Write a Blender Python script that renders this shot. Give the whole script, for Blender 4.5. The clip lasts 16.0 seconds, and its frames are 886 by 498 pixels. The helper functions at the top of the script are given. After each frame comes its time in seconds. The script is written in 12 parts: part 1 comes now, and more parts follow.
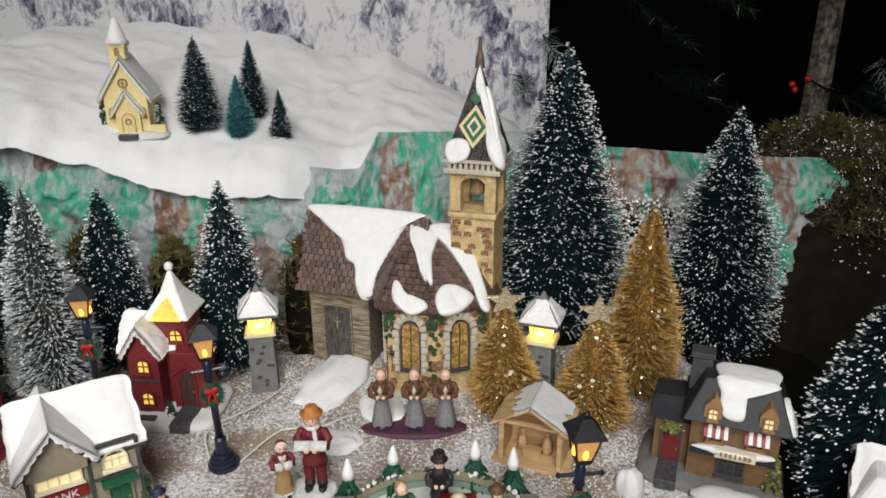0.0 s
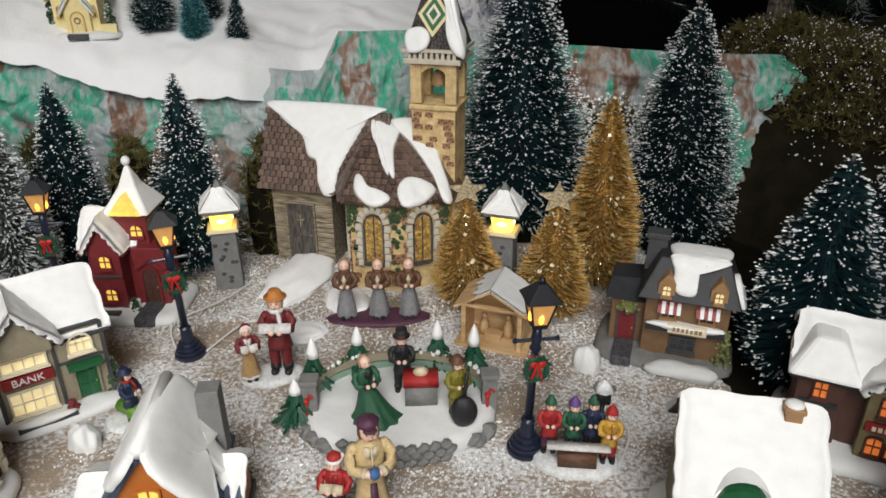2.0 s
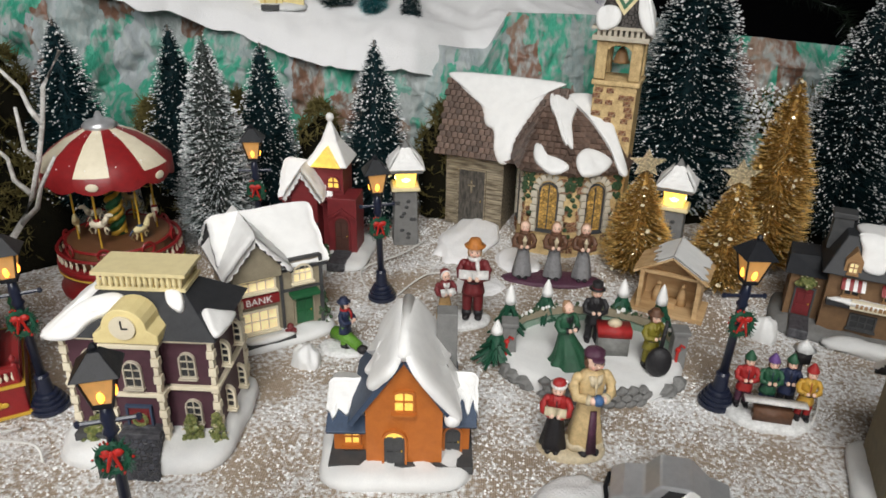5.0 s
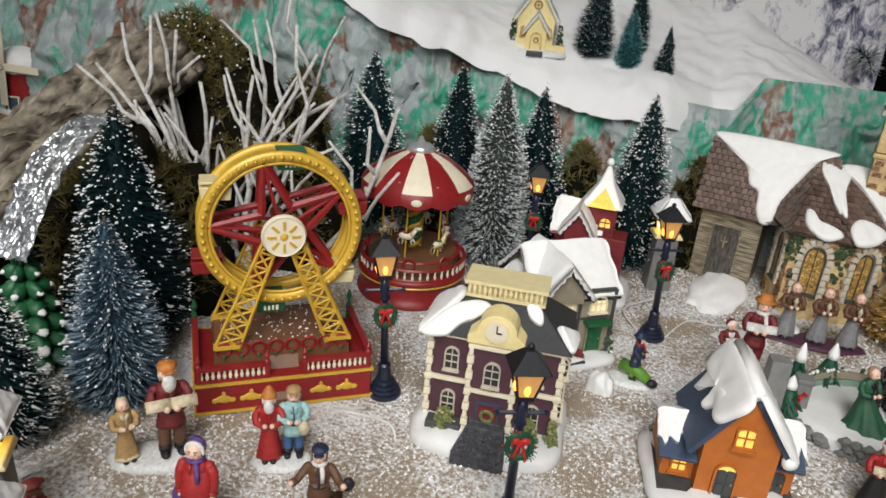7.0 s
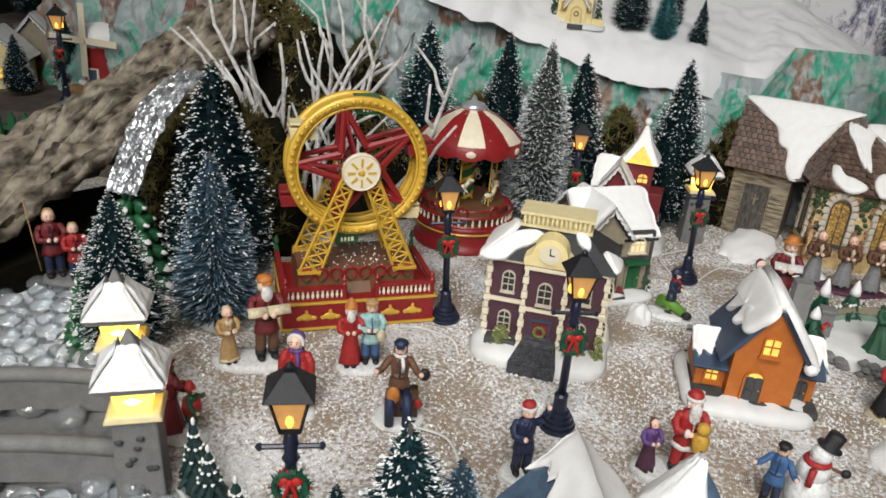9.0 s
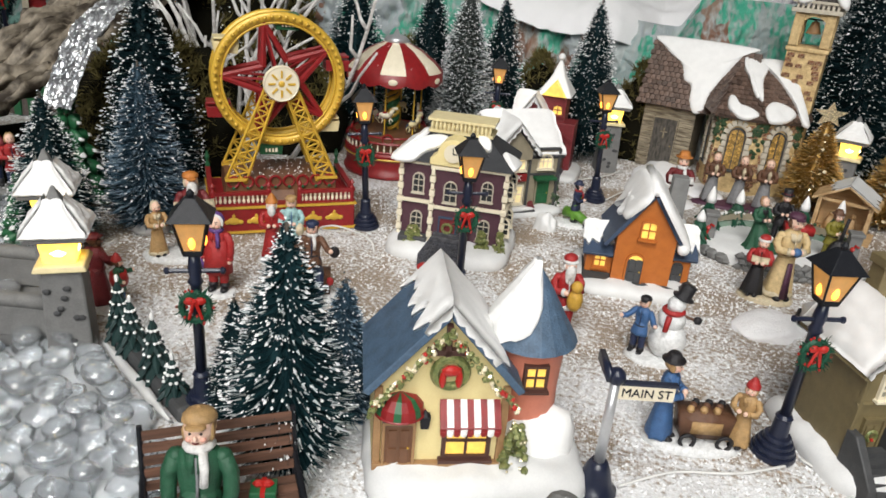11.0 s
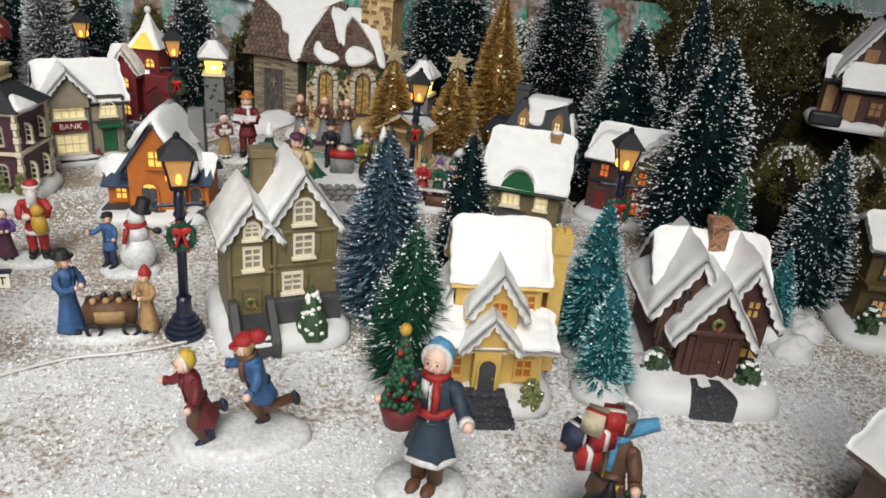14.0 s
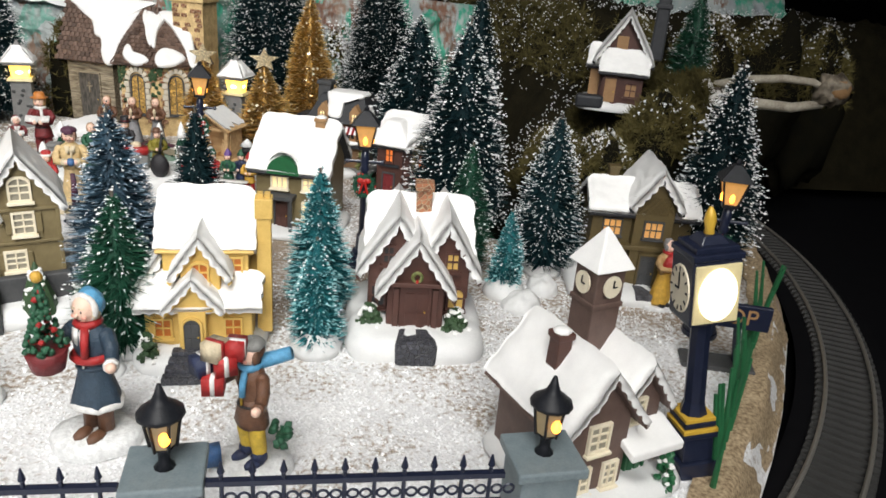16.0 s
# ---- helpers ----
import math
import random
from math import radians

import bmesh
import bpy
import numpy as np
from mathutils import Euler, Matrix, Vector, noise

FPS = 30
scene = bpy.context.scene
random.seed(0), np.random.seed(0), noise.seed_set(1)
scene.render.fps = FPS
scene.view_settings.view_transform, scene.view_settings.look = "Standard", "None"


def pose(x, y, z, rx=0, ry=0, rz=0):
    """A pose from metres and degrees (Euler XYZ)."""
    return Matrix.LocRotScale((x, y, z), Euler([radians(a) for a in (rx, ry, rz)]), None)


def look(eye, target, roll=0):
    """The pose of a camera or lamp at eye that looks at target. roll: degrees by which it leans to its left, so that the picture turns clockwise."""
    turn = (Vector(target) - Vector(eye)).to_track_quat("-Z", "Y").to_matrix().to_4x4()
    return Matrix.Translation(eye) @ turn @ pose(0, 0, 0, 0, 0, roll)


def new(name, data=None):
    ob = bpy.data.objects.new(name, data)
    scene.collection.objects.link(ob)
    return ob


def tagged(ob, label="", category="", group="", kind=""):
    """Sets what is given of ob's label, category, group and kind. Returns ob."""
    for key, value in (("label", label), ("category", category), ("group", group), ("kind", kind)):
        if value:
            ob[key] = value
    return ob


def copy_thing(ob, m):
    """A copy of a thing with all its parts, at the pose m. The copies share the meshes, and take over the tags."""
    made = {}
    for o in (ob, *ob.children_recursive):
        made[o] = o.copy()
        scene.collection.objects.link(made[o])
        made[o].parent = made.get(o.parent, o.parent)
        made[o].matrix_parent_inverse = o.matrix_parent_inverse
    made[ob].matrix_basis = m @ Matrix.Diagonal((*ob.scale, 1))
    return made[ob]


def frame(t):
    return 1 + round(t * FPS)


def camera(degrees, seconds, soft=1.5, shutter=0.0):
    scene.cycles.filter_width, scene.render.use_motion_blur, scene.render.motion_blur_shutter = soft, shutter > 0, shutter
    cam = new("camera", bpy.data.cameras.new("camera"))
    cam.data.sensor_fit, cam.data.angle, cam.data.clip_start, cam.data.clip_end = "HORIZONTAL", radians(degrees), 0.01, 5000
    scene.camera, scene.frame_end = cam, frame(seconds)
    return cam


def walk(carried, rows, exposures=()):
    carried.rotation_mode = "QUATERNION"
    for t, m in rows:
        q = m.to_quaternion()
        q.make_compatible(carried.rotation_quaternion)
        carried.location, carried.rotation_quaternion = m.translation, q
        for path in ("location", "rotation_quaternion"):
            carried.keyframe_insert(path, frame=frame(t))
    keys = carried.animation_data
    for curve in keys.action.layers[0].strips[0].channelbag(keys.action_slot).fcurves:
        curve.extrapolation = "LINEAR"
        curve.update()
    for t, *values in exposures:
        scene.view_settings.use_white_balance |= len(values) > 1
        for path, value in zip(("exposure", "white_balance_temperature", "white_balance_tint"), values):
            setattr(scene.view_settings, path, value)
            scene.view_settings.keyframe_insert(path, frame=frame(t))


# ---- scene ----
cam = camera(63.1, 16.0, 1.65)
METRES, EYE, TILT, LEAN, TURN = 1.0, 0.3865, -20.3, 0.2, 0.0
ROWS = [
    (0.0, 0.0, 0.0, 0.0, 0.0, 0.0, -0.0),
    (0.5, 0.0068, 0.001, -0.0207, -1.4, -2.21, 0.22),
    (1.0, 0.014, 0.0001, -0.0385, -2.3, -3.83, 0.93),
    (1.5, 0.0122, -0.0022, -0.0426, -2.44, -4.78, 0.71),
    (2.0, 0.0081, -0.0056, -0.0401, -2.33, -5.21, 0.72),
    (2.5, 0.0121, -0.0061, -0.042, -2.27, -5.46, 1.09),
    (3.0, 0.0013, -0.0059, -0.0425, -1.93, -5.22, 0.61),
    (5.5, -0.1342, -0.0648, -0.0856, 6.04, -5.05, -4.45),
    (6.0, -0.1791, -0.0795, -0.0908, 9.02, -4.58, -6.47),
    (6.5, -0.2262, -0.096, -0.0916, 10.74, -3.4, -8.46),
    (7.0, -0.2574, -0.1188, -0.098, 11.98, -2.94, -9.72),
    (7.5, -0.2743, -0.1447, -0.1234, 13.22, -2.89, -9.66),
    (8.0, -0.28, -0.1634, -0.1264, 14.37, -3.19, -9.86),
    (10.5, -0.2047, -0.2289, -0.1978, 12.48, -4.15, -9.66),
    (11.0, -0.1894, -0.2379, -0.2122, 11.44, -3.91, -9.25),
    (11.5, -0.1538, -0.2441, -0.2153, 10.38, -3.47, -9.18),
    (12.0, -0.1084, -0.2427, -0.2213, 8.35, -4.23, -8.5),
    (12.5, -0.0645, -0.2493, -0.2317, 5.87, -4.3, -7.71),
    (13.0, -0.0162, -0.2547, -0.2251, 2.67, -3.86, -6.97),
    (13.5, 0.0354, -0.2604, -0.2262, 0.05, -3.29, -4.86),
    (14.0, 0.0809, -0.2669, -0.2328, -3.13, -3.36, -4.28),
    (14.5, 0.1256, -0.2744, -0.2386, -4.88, -3.84, -3.03),
    (15.0, 0.1552, -0.2836, -0.2436, -7.32, -3.81, -3.27),
    (15.5, 0.1844, -0.2975, -0.252, -8.89, -3.26, -2.9),
    (16.0, 0.2172, -0.3148, -0.2586, -9.23, -1.75, -1.64),
]
EXPOSURES = [(0.0, 0.03), (3.0, -0.10), (6.5, -0.06), (8.0, -0.06), (11.0, 0.03), (13.0, -0.12), (14.2, -0.13), (15.5, 0.27), (16.0, 0.37)]
walk(cam, [(t, pose(0, 0, EYE, TILT, LEAN, TURN) @ pose(METRES * x, METRES * y, METRES * z, 90 + pitch, roll, yaw)) for t, x, y, z, yaw, pitch, roll in ROWS], EXPOSURES)

# ---- sky outside, and unseen area lamps added above and before the village ----
world = bpy.data.worlds.new("world")
scene.world = world
world.use_nodes = True
wn = world.node_tree.nodes
sky = wn.new("ShaderNodeTexSky")
sky.sky_type = "NISHITA"
sky.sun_disc = False
sky.sun_elevation, sky.sun_rotation = radians(35), radians(200)
wn["Background"].inputs[1].default_value = 0.1
world.node_tree.links.new(sky.outputs[0], wn["Background"].inputs[0])


def unseen_area_lamp(name, at, target, w, h, power, colour):
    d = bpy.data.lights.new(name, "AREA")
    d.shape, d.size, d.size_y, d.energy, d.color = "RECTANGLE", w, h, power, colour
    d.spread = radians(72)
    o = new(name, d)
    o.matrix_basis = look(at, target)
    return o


# No fixture is built; these lamps stand in for the room's own light.
unseen_area_lamp("unseen_overhead_lamp", (-0.14, -0.86, 1.80), (-0.24, 0.36, 0.05), 0.9, 0.5, 4.4, (1.0, 0.98, 0.94))
unseen_area_lamp("unseen_front_lamp", (-0.10, -1.45, 1.20), (-0.24, 0.40, 0.05), 1.2, 0.8, 5.9, (1.0, 0.985, 0.95))

# ---- materials ----


def nodes(name):
    m = bpy.data.materials.new(name)
    m.use_nodes = True
    return m, m.node_tree.nodes, m.node_tree.links, m.node_tree.nodes["Principled BSDF"]


def surface(name, colour, second=None, rough=0.55, metal=0.0, scale=220.0, fine=1400.0, amount=0.5, bump=0.35, depth=0.0006, spec=0.5, sheen=0.0, vary=0.0):
    """A painted, cast or grown surface: two tones mixed at two scales, with a fine relief."""
    m, n, l, b = nodes(name)
    second = second or tuple(c * 0.6 for c in colour)
    geo = n.new("ShaderNodeTexCoord")
    big, small = n.new("ShaderNodeTexNoise"), n.new("ShaderNodeTexNoise")
    big.inputs["Scale"].default_value, small.inputs["Scale"].default_value = scale, fine
    big.inputs["Detail"].default_value = small.inputs["Detail"].default_value = 4
    for t in (big, small):
        l.new(geo.outputs["Object"], t.inputs["Vector"])
    both = n.new("ShaderNodeMix")
    both.inputs[0].default_value = 0.4
    l.new(big.outputs[0], both.inputs[2]), l.new(small.outputs[0], both.inputs[3])
    ramp = n.new("ShaderNodeMapRange")
    ramp.inputs["From Min"].default_value, ramp.inputs["From Max"].default_value = 0.38, 0.72
    ramp.inputs["To Max"].default_value = amount
    l.new(both.outputs[0], ramp.inputs["Value"])
    mix = n.new("ShaderNodeMix")
    mix.data_type = "RGBA"
    mix.inputs[6].default_value, mix.inputs[7].default_value = (*colour, 1), (*second, 1)
    l.new(ramp.outputs[0], mix.inputs[0])
    last = mix.outputs[2]
    if vary:
        info, hsv, mr = n.new("ShaderNodeObjectInfo"), n.new("ShaderNodeHueSaturation"), n.new("ShaderNodeMapRange")
        mr.inputs["To Min"].default_value, mr.inputs["To Max"].default_value = 1 - vary, 1 + vary
        l.new(info.outputs["Random"], mr.inputs["Value"]), l.new(mr.outputs[0], hsv.inputs["Value"]), l.new(last, hsv.inputs["Color"])
        last = hsv.outputs[0]
    l.new(last, b.inputs["Base Color"])
    b.inputs["Roughness"].default_value, b.inputs["Metallic"].default_value = rough, metal
    b.inputs["Specular IOR Level"].default_value = spec
    if bump:
        bp = n.new("ShaderNodeBump")
        bp.inputs["Strength"].default_value, bp.inputs["Distance"].default_value = bump, depth
        l.new(both.outputs[0], bp.inputs["Height"]), l.new(bp.outputs[0], b.inputs["Normal"])
    return m


def glow(name, colour, strength, base=(0.3, 0.2, 0.05)):
    m, n, l, b = nodes(name)
    b.inputs["Base Color"].default_value = (*base, 1)
    b.inputs["Emission Color"].default_value = (*colour, 1)
    tc, t, mr = n.new("ShaderNodeTexCoord"), n.new("ShaderNodeTexNoise"), n.new("ShaderNodeMapRange")
    t.inputs["Scale"].default_value = 160
    mr.inputs["To Min"].default_value, mr.inputs["To Max"].default_value = strength * 0.45, strength * 1.55
    l.new(tc.outputs["Object"], t.inputs["Vector"]), l.new(t.outputs[0], mr.inputs["Value"]), l.new(mr.outputs[0], b.inputs["Emission Strength"])
    return m


def voronoi_surface(name, colour, joint, scale, rough=0.7, bump=0.8, depth=0.001, metal=0.0):
    """Cast stonework, shingles or glitter: cells with darker joints."""
    m, n, l, b = nodes(name)
    tc, v, e = n.new("ShaderNodeTexCoord"), n.new("ShaderNodeTexVoronoi"), n.new("ShaderNodeTexVoronoi")
    e.feature = "DISTANCE_TO_EDGE"
    v.inputs["Scale"].default_value = e.inputs["Scale"].default_value = scale
    l.new(tc.outputs["Object"], v.inputs["Vector"]), l.new(tc.outputs["Object"], e.inputs["Vector"])
    mr = n.new("ShaderNodeMapRange")
    mr.inputs["From Max"].default_value = 0.09
    l.new(e.outputs["Distance"], mr.inputs["Value"])
    hsv, mix = n.new("ShaderNodeHueSaturation"), n.new("ShaderNodeMix")
    mix.data_type = "RGBA"
    hsv.inputs["Color"].default_value = (*colour, 1)
    sep, mv = n.new("ShaderNodeSeparateColor"), n.new("ShaderNodeMapRange")
    l.new(v.outputs["Color"], sep.inputs[0]), l.new(sep.outputs[0], mv.inputs["Value"])
    mv.inputs["To Min"].default_value, mv.inputs["To Max"].default_value = 0.55, 1.35
    l.new(mv.outputs[0], hsv.inputs["Value"])
    mix.inputs[6].default_value = (*joint, 1)
    l.new(mr.outputs[0], mix.inputs[0]), l.new(hsv.outputs[0], mix.inputs[7]), l.new(mix.outputs[2], b.inputs["Base Color"])
    bp = n.new("ShaderNodeBump")
    bp.inputs["Strength"].default_value, bp.inputs["Distance"].default_value = bump, depth
    l.new(mr.outputs[0], bp.inputs["Height"]), l.new(bp.outputs[0], b.inputs["Normal"])
    b.inputs["Roughness"].default_value, b.inputs["Metallic"].default_value = rough, metal
    return m


def snow_ground(name):
    """Burlap with a patchy scatter of white flakes."""
    m, n, l, b = nodes(name)
    tc = n.new("ShaderNodeTexCoord")
    sepv = n.new("ShaderNodeSeparateXYZ")
    l.new(tc.outputs["Object"], sepv.inputs[0])
    weave = []
    for axis in (0, 1):
        mul, sn, ab = n.new("ShaderNodeMath"), n.new("ShaderNodeMath"), n.new("ShaderNodeMath")
        mul.operation, sn.operation, ab.operation = "MULTIPLY", "SINE", "ABSOLUTE"
        mul.inputs[1].default_value = 2100
        l.new(sepv.outputs[axis], mul.inputs[0]), l.new(mul.outputs[0], sn.inputs[0]), l.new(sn.outputs[0], ab.inputs[0])
        weave.append(ab)
    add = n.new("ShaderNodeMath")
    add.operation = "MULTIPLY"
    l.new(weave[0].outputs[0], add.inputs[0]), l.new(weave[1].outputs[0], add.inputs[1])
    cloth = n.new("ShaderNodeMix")
    cloth.data_type = "RGBA"
    cloth.inputs[6].default_value, cloth.inputs[7].default_value = (0.20, 0.145, 0.10, 1), (0.50, 0.415, 0.325, 1)
    l.new(add.outputs[0], cloth.inputs[0])
    patch, grain, vor = n.new("ShaderNodeTexNoise"), n.new("ShaderNodeTexNoise"), n.new("ShaderNodeTexVoronoi")
    patch.inputs["Scale"].default_value, grain.inputs["Scale"].default_value, vor.inputs["Scale"].default_value = 15, 300, 520
    patch.inputs["Detail"].default_value = grain.inputs["Detail"].default_value = 6
    for t in (patch, grain, vor):
        l.new(tc.outputs["Object"], t.inputs["Vector"])
    sm = n.new("ShaderNodeMath")
    sm.operation = "ADD"
    w1, w2 = n.new("ShaderNodeMath"), n.new("ShaderNodeMath")
    w1.operation = w2.operation = "MULTIPLY"
    w1.inputs[1].default_value, w2.inputs[1].default_value = 1.05, 1.15
    l.new(patch.outputs[0], w1.inputs[0]), l.new(grain.outputs[0], w2.inputs[0]), l.new(w1.outputs[0], sm.inputs[0]), l.new(w2.outputs[0], sm.inputs[1])
    front, fadd = n.new("ShaderNodeMapRange"), n.new("ShaderNodeMath")
    front.inputs["From Min"].default_value, front.inputs["From Max"].default_value = 0.16, -0.08
    front.inputs["To Min"].default_value, front.inputs["To Max"].default_value = 0.0, 0.24
    fadd.operation = "ADD"
    l.new(sepv.outputs[1], front.inputs["Value"]), l.new(front.outputs[0], fadd.inputs[0]), l.new(sm.outputs[0], fadd.inputs[1])
    cover = n.new("ShaderNodeMapRange")
    cover.inputs["From Min"].default_value, cover.inputs["From Max"].default_value = 1.00, 1.26
    l.new(fadd.outputs[0], cover.inputs["Value"])
    flake = n.new("ShaderNodeMix")
    flake.data_type = "RGBA"
    flake.inputs[6].default_value, flake.inputs[7].default_value = (0.62, 0.62, 0.63, 1), (0.86, 0.865, 0.87, 1)
    l.new(vor.outputs["Color"], flake.inputs[0])
    mix = n.new("ShaderNodeMix")
    mix.data_type = "RGBA"
    l.new(cover.outputs[0], mix.inputs[0]), l.new(cloth.outputs[2], mix.inputs[6]), l.new(flake.outputs[2], mix.inputs[7]), l.new(mix.outputs[2], b.inputs["Base Color"])
    hsum = n.new("ShaderNodeMath")
    hsum.operation = "ADD"
    l.new(cover.outputs[0], hsum.inputs[0]), l.new(vor.outputs["Distance"], hsum.inputs[1])
    bp = n.new("ShaderNodeBump")
    bp.inputs["Strength"].default_value, bp.inputs["Distance"].default_value = 0.5, 0.0010
    l.new(hsum.outputs[0], bp.inputs["Height"]), l.new(bp.outputs[0], b.inputs["Normal"])
    b.inputs["Roughness"].default_value = 0.6
    return m


def painted_paper(name):
    """Crumpled packing paper dabbed with mint green, brown and pale grey-blue."""
    m, n, l, b = nodes(name)
    tc, mp = n.new("ShaderNodeTexCoord"), n.new("ShaderNodeMapping")
    mp.inputs["Scale"].default_value = (1.0, 0.5, 0.40)
    l.new(tc.outputs["Object"], mp.inputs["Vector"])
    warp = n.new("ShaderNodeTexNoise")
    warp.inputs["Scale"].default_value = 22
    warp.inputs["Detail"].default_value = 6
    l.new(mp.outputs[0], warp.inputs["Vector"])
    mixv = n.new("ShaderNodeMix")
    mixv.data_type = "VECTOR"
    mixv.inputs[0].default_value = 0.075
    l.new(mp.outputs[0], mixv.inputs[4]), l.new(warp.outputs["Color"], mixv.inputs[5])
    v = n.new("ShaderNodeTexVoronoi")
    v.inputs["Scale"].default_value = 31
    l.new(mixv.outputs[1], v.inputs["Vector"])
    sep, ramp = n.new("ShaderNodeSeparateColor"), n.new("ShaderNodeValToRGB")
    l.new(v.outputs["Color"], sep.inputs[0]), l.new(sep.outputs[0], ramp.inputs[0])
    tones = [(0.0, (0.045, 0.33, 0.22)), (0.2, (0.30, 0.37, 0.37)), (0.36, (0.20, 0.105, 0.07)), (0.5, (0.17, 0.36, 0.30)), (0.62, (0.36, 0.40, 0.42)), (0.76, (0.06, 0.37, 0.25)), (0.86, (0.28, 0.19, 0.14)), (0.93, (0.42, 0.46, 0.46))]
    ramp.color_ramp.interpolation = "CONSTANT"
    while len(ramp.color_ramp.elements) < len(tones):
        ramp.color_ramp.elements.new(0.5)
    for e, (p, c) in zip(ramp.color_ramp.elements, tones):
        e.position, e.color = p, (*c, 1)
    streak = n.new("ShaderNodeTexNoise")
    streak.inputs["Scale"].default_value = 130
    streak.inputs["Detail"].default_value = 8
    l.new(mp.outputs[0], streak.inputs["Vector"])
    mr = n.new("ShaderNodeMapRange")
    mr.inputs["From Min"].default_value, mr.inputs["From Max"].default_value, mr.inputs["To Max"].default_value = 0.44, 0.62, 0.85
    l.new(streak.outputs[0], mr.inputs["Value"])
    mix = n.new("ShaderNodeMix")
    mix.data_type = "RGBA"
    mix.inputs[7].default_value = (0.36, 0.40, 0.39, 1)
    l.new(mr.outputs[0], mix.inputs[0]), l.new(ramp.outputs[0], mix.inputs[6])
    ridge = n.new("ShaderNodeTexNoise")
    ridge.noise_type = "RIDGED_MULTIFRACTAL"
    ridge.inputs["Scale"].default_value = 9
    ridge.inputs["Detail"].default_value = 3
    l.new(mixv.outputs[1], ridge.inputs["Vector"])
    # Fold shade put into the colour as dark crease lines.
    dk = n.new("ShaderNodeMapRange")
    dk.inputs["From Min"].default_value, dk.inputs["From Max"].default_value, dk.inputs["To Min"].default_value, dk.inputs["To Max"].default_value = 1.35, 1.9, 0.0, 0.6
    l.new(ridge.outputs[0], dk.inputs["Value"])
    mix2 = n.new("ShaderNodeMix")
    mix2.data_type = "RGBA"
    mix2.inputs[7].default_value = (0.09, 0.07, 0.055, 1)
    l.new(dk.outputs[0], mix2.inputs[0]), l.new(mix.outputs[2], mix2.inputs[6]), l.new(mix2.outputs[2], b.inputs["Base Color"])
    bp = n.new("ShaderNodeBump")
    hs = n.new("ShaderNodeMath")
    hs.operation = "MULTIPLY_ADD"
    hs.inputs[1].default_value = 0.8
    l.new(streak.outputs[0], hs.inputs[0]), l.new(ridge.outputs[0], hs.inputs[2])
    bp.inputs["Strength"].default_value, bp.inputs["Distance"].default_value = 1.0, 0.006
    l.new(hs.outputs[0], bp.inputs["Height"]), l.new(bp.outputs[0], b.inputs["Normal"])
    b.inputs["Roughness"].default_value = 0.42
    return m


def forest_print(name):
    """A printed photograph of snow-laden firs."""
    m, n, l, b = nodes(name)
    tc, mp = n.new("ShaderNodeTexCoord"), n.new("ShaderNodeMapping")
    mp.inputs["Scale"].default_value = (1.0, 1.0, 0.55)
    l.new(tc.outputs["Object"], mp.inputs["Vector"])
    warp = n.new("ShaderNodeTexNoise")
    warp.inputs["Scale"].default_value, warp.inputs["Detail"].default_value = 30, 5
    l.new(mp.outputs[0], warp.inputs["Vector"])
    mixv = n.new("ShaderNodeMix")
    mixv.data_type = "VECTOR"
    mixv.inputs[0].default_value = 0.05
    l.new(mp.outputs[0], mixv.inputs[4]), l.new(warp.outputs["Color"], mixv.inputs[5])
    crowns, twigs = n.new("ShaderNodeTexVoronoi"), n.new("ShaderNodeTexNoise")
    crowns.inputs["Scale"].default_value = 16
    twigs.inputs["Scale"].default_value, twigs.inputs["Detail"].default_value, twigs.inputs["Roughness"].default_value = 75, 8, 0.7
    l.new(mixv.outputs[1], crowns.inputs["Vector"]), l.new(mixv.outputs[1], twigs.inputs["Vector"])
    add = n.new("ShaderNodeMath")
    add.operation = "MULTIPLY_ADD"
    add.inputs[1].default_value = -0.42
    l.new(crowns.outputs["Distance"], add.inputs[0]), l.new(twigs.outputs[0], add.inputs[2])
    ramp = n.new("ShaderNodeValToRGB")
    tones = [(0.06, (0.03, 0.035, 0.07)), (0.15, (0.26, 0.26, 0.36)), (0.23, (0.66, 0.64, 0.70)), (0.31, (0.95, 0.94, 0.95))]
    while len(ramp.color_ramp.elements) < len(tones):
        ramp.color_ramp.elements.new(0.5)
    for e, (p, c) in zip(ramp.color_ramp.elements, tones):
        e.position, e.color = p, (*c, 1)
    l.new(add.outputs[0], ramp.inputs[0]), l.new(ramp.outputs[0], b.inputs["Base Color"])
    b.inputs["Roughness"].default_value = 0.35
    return m


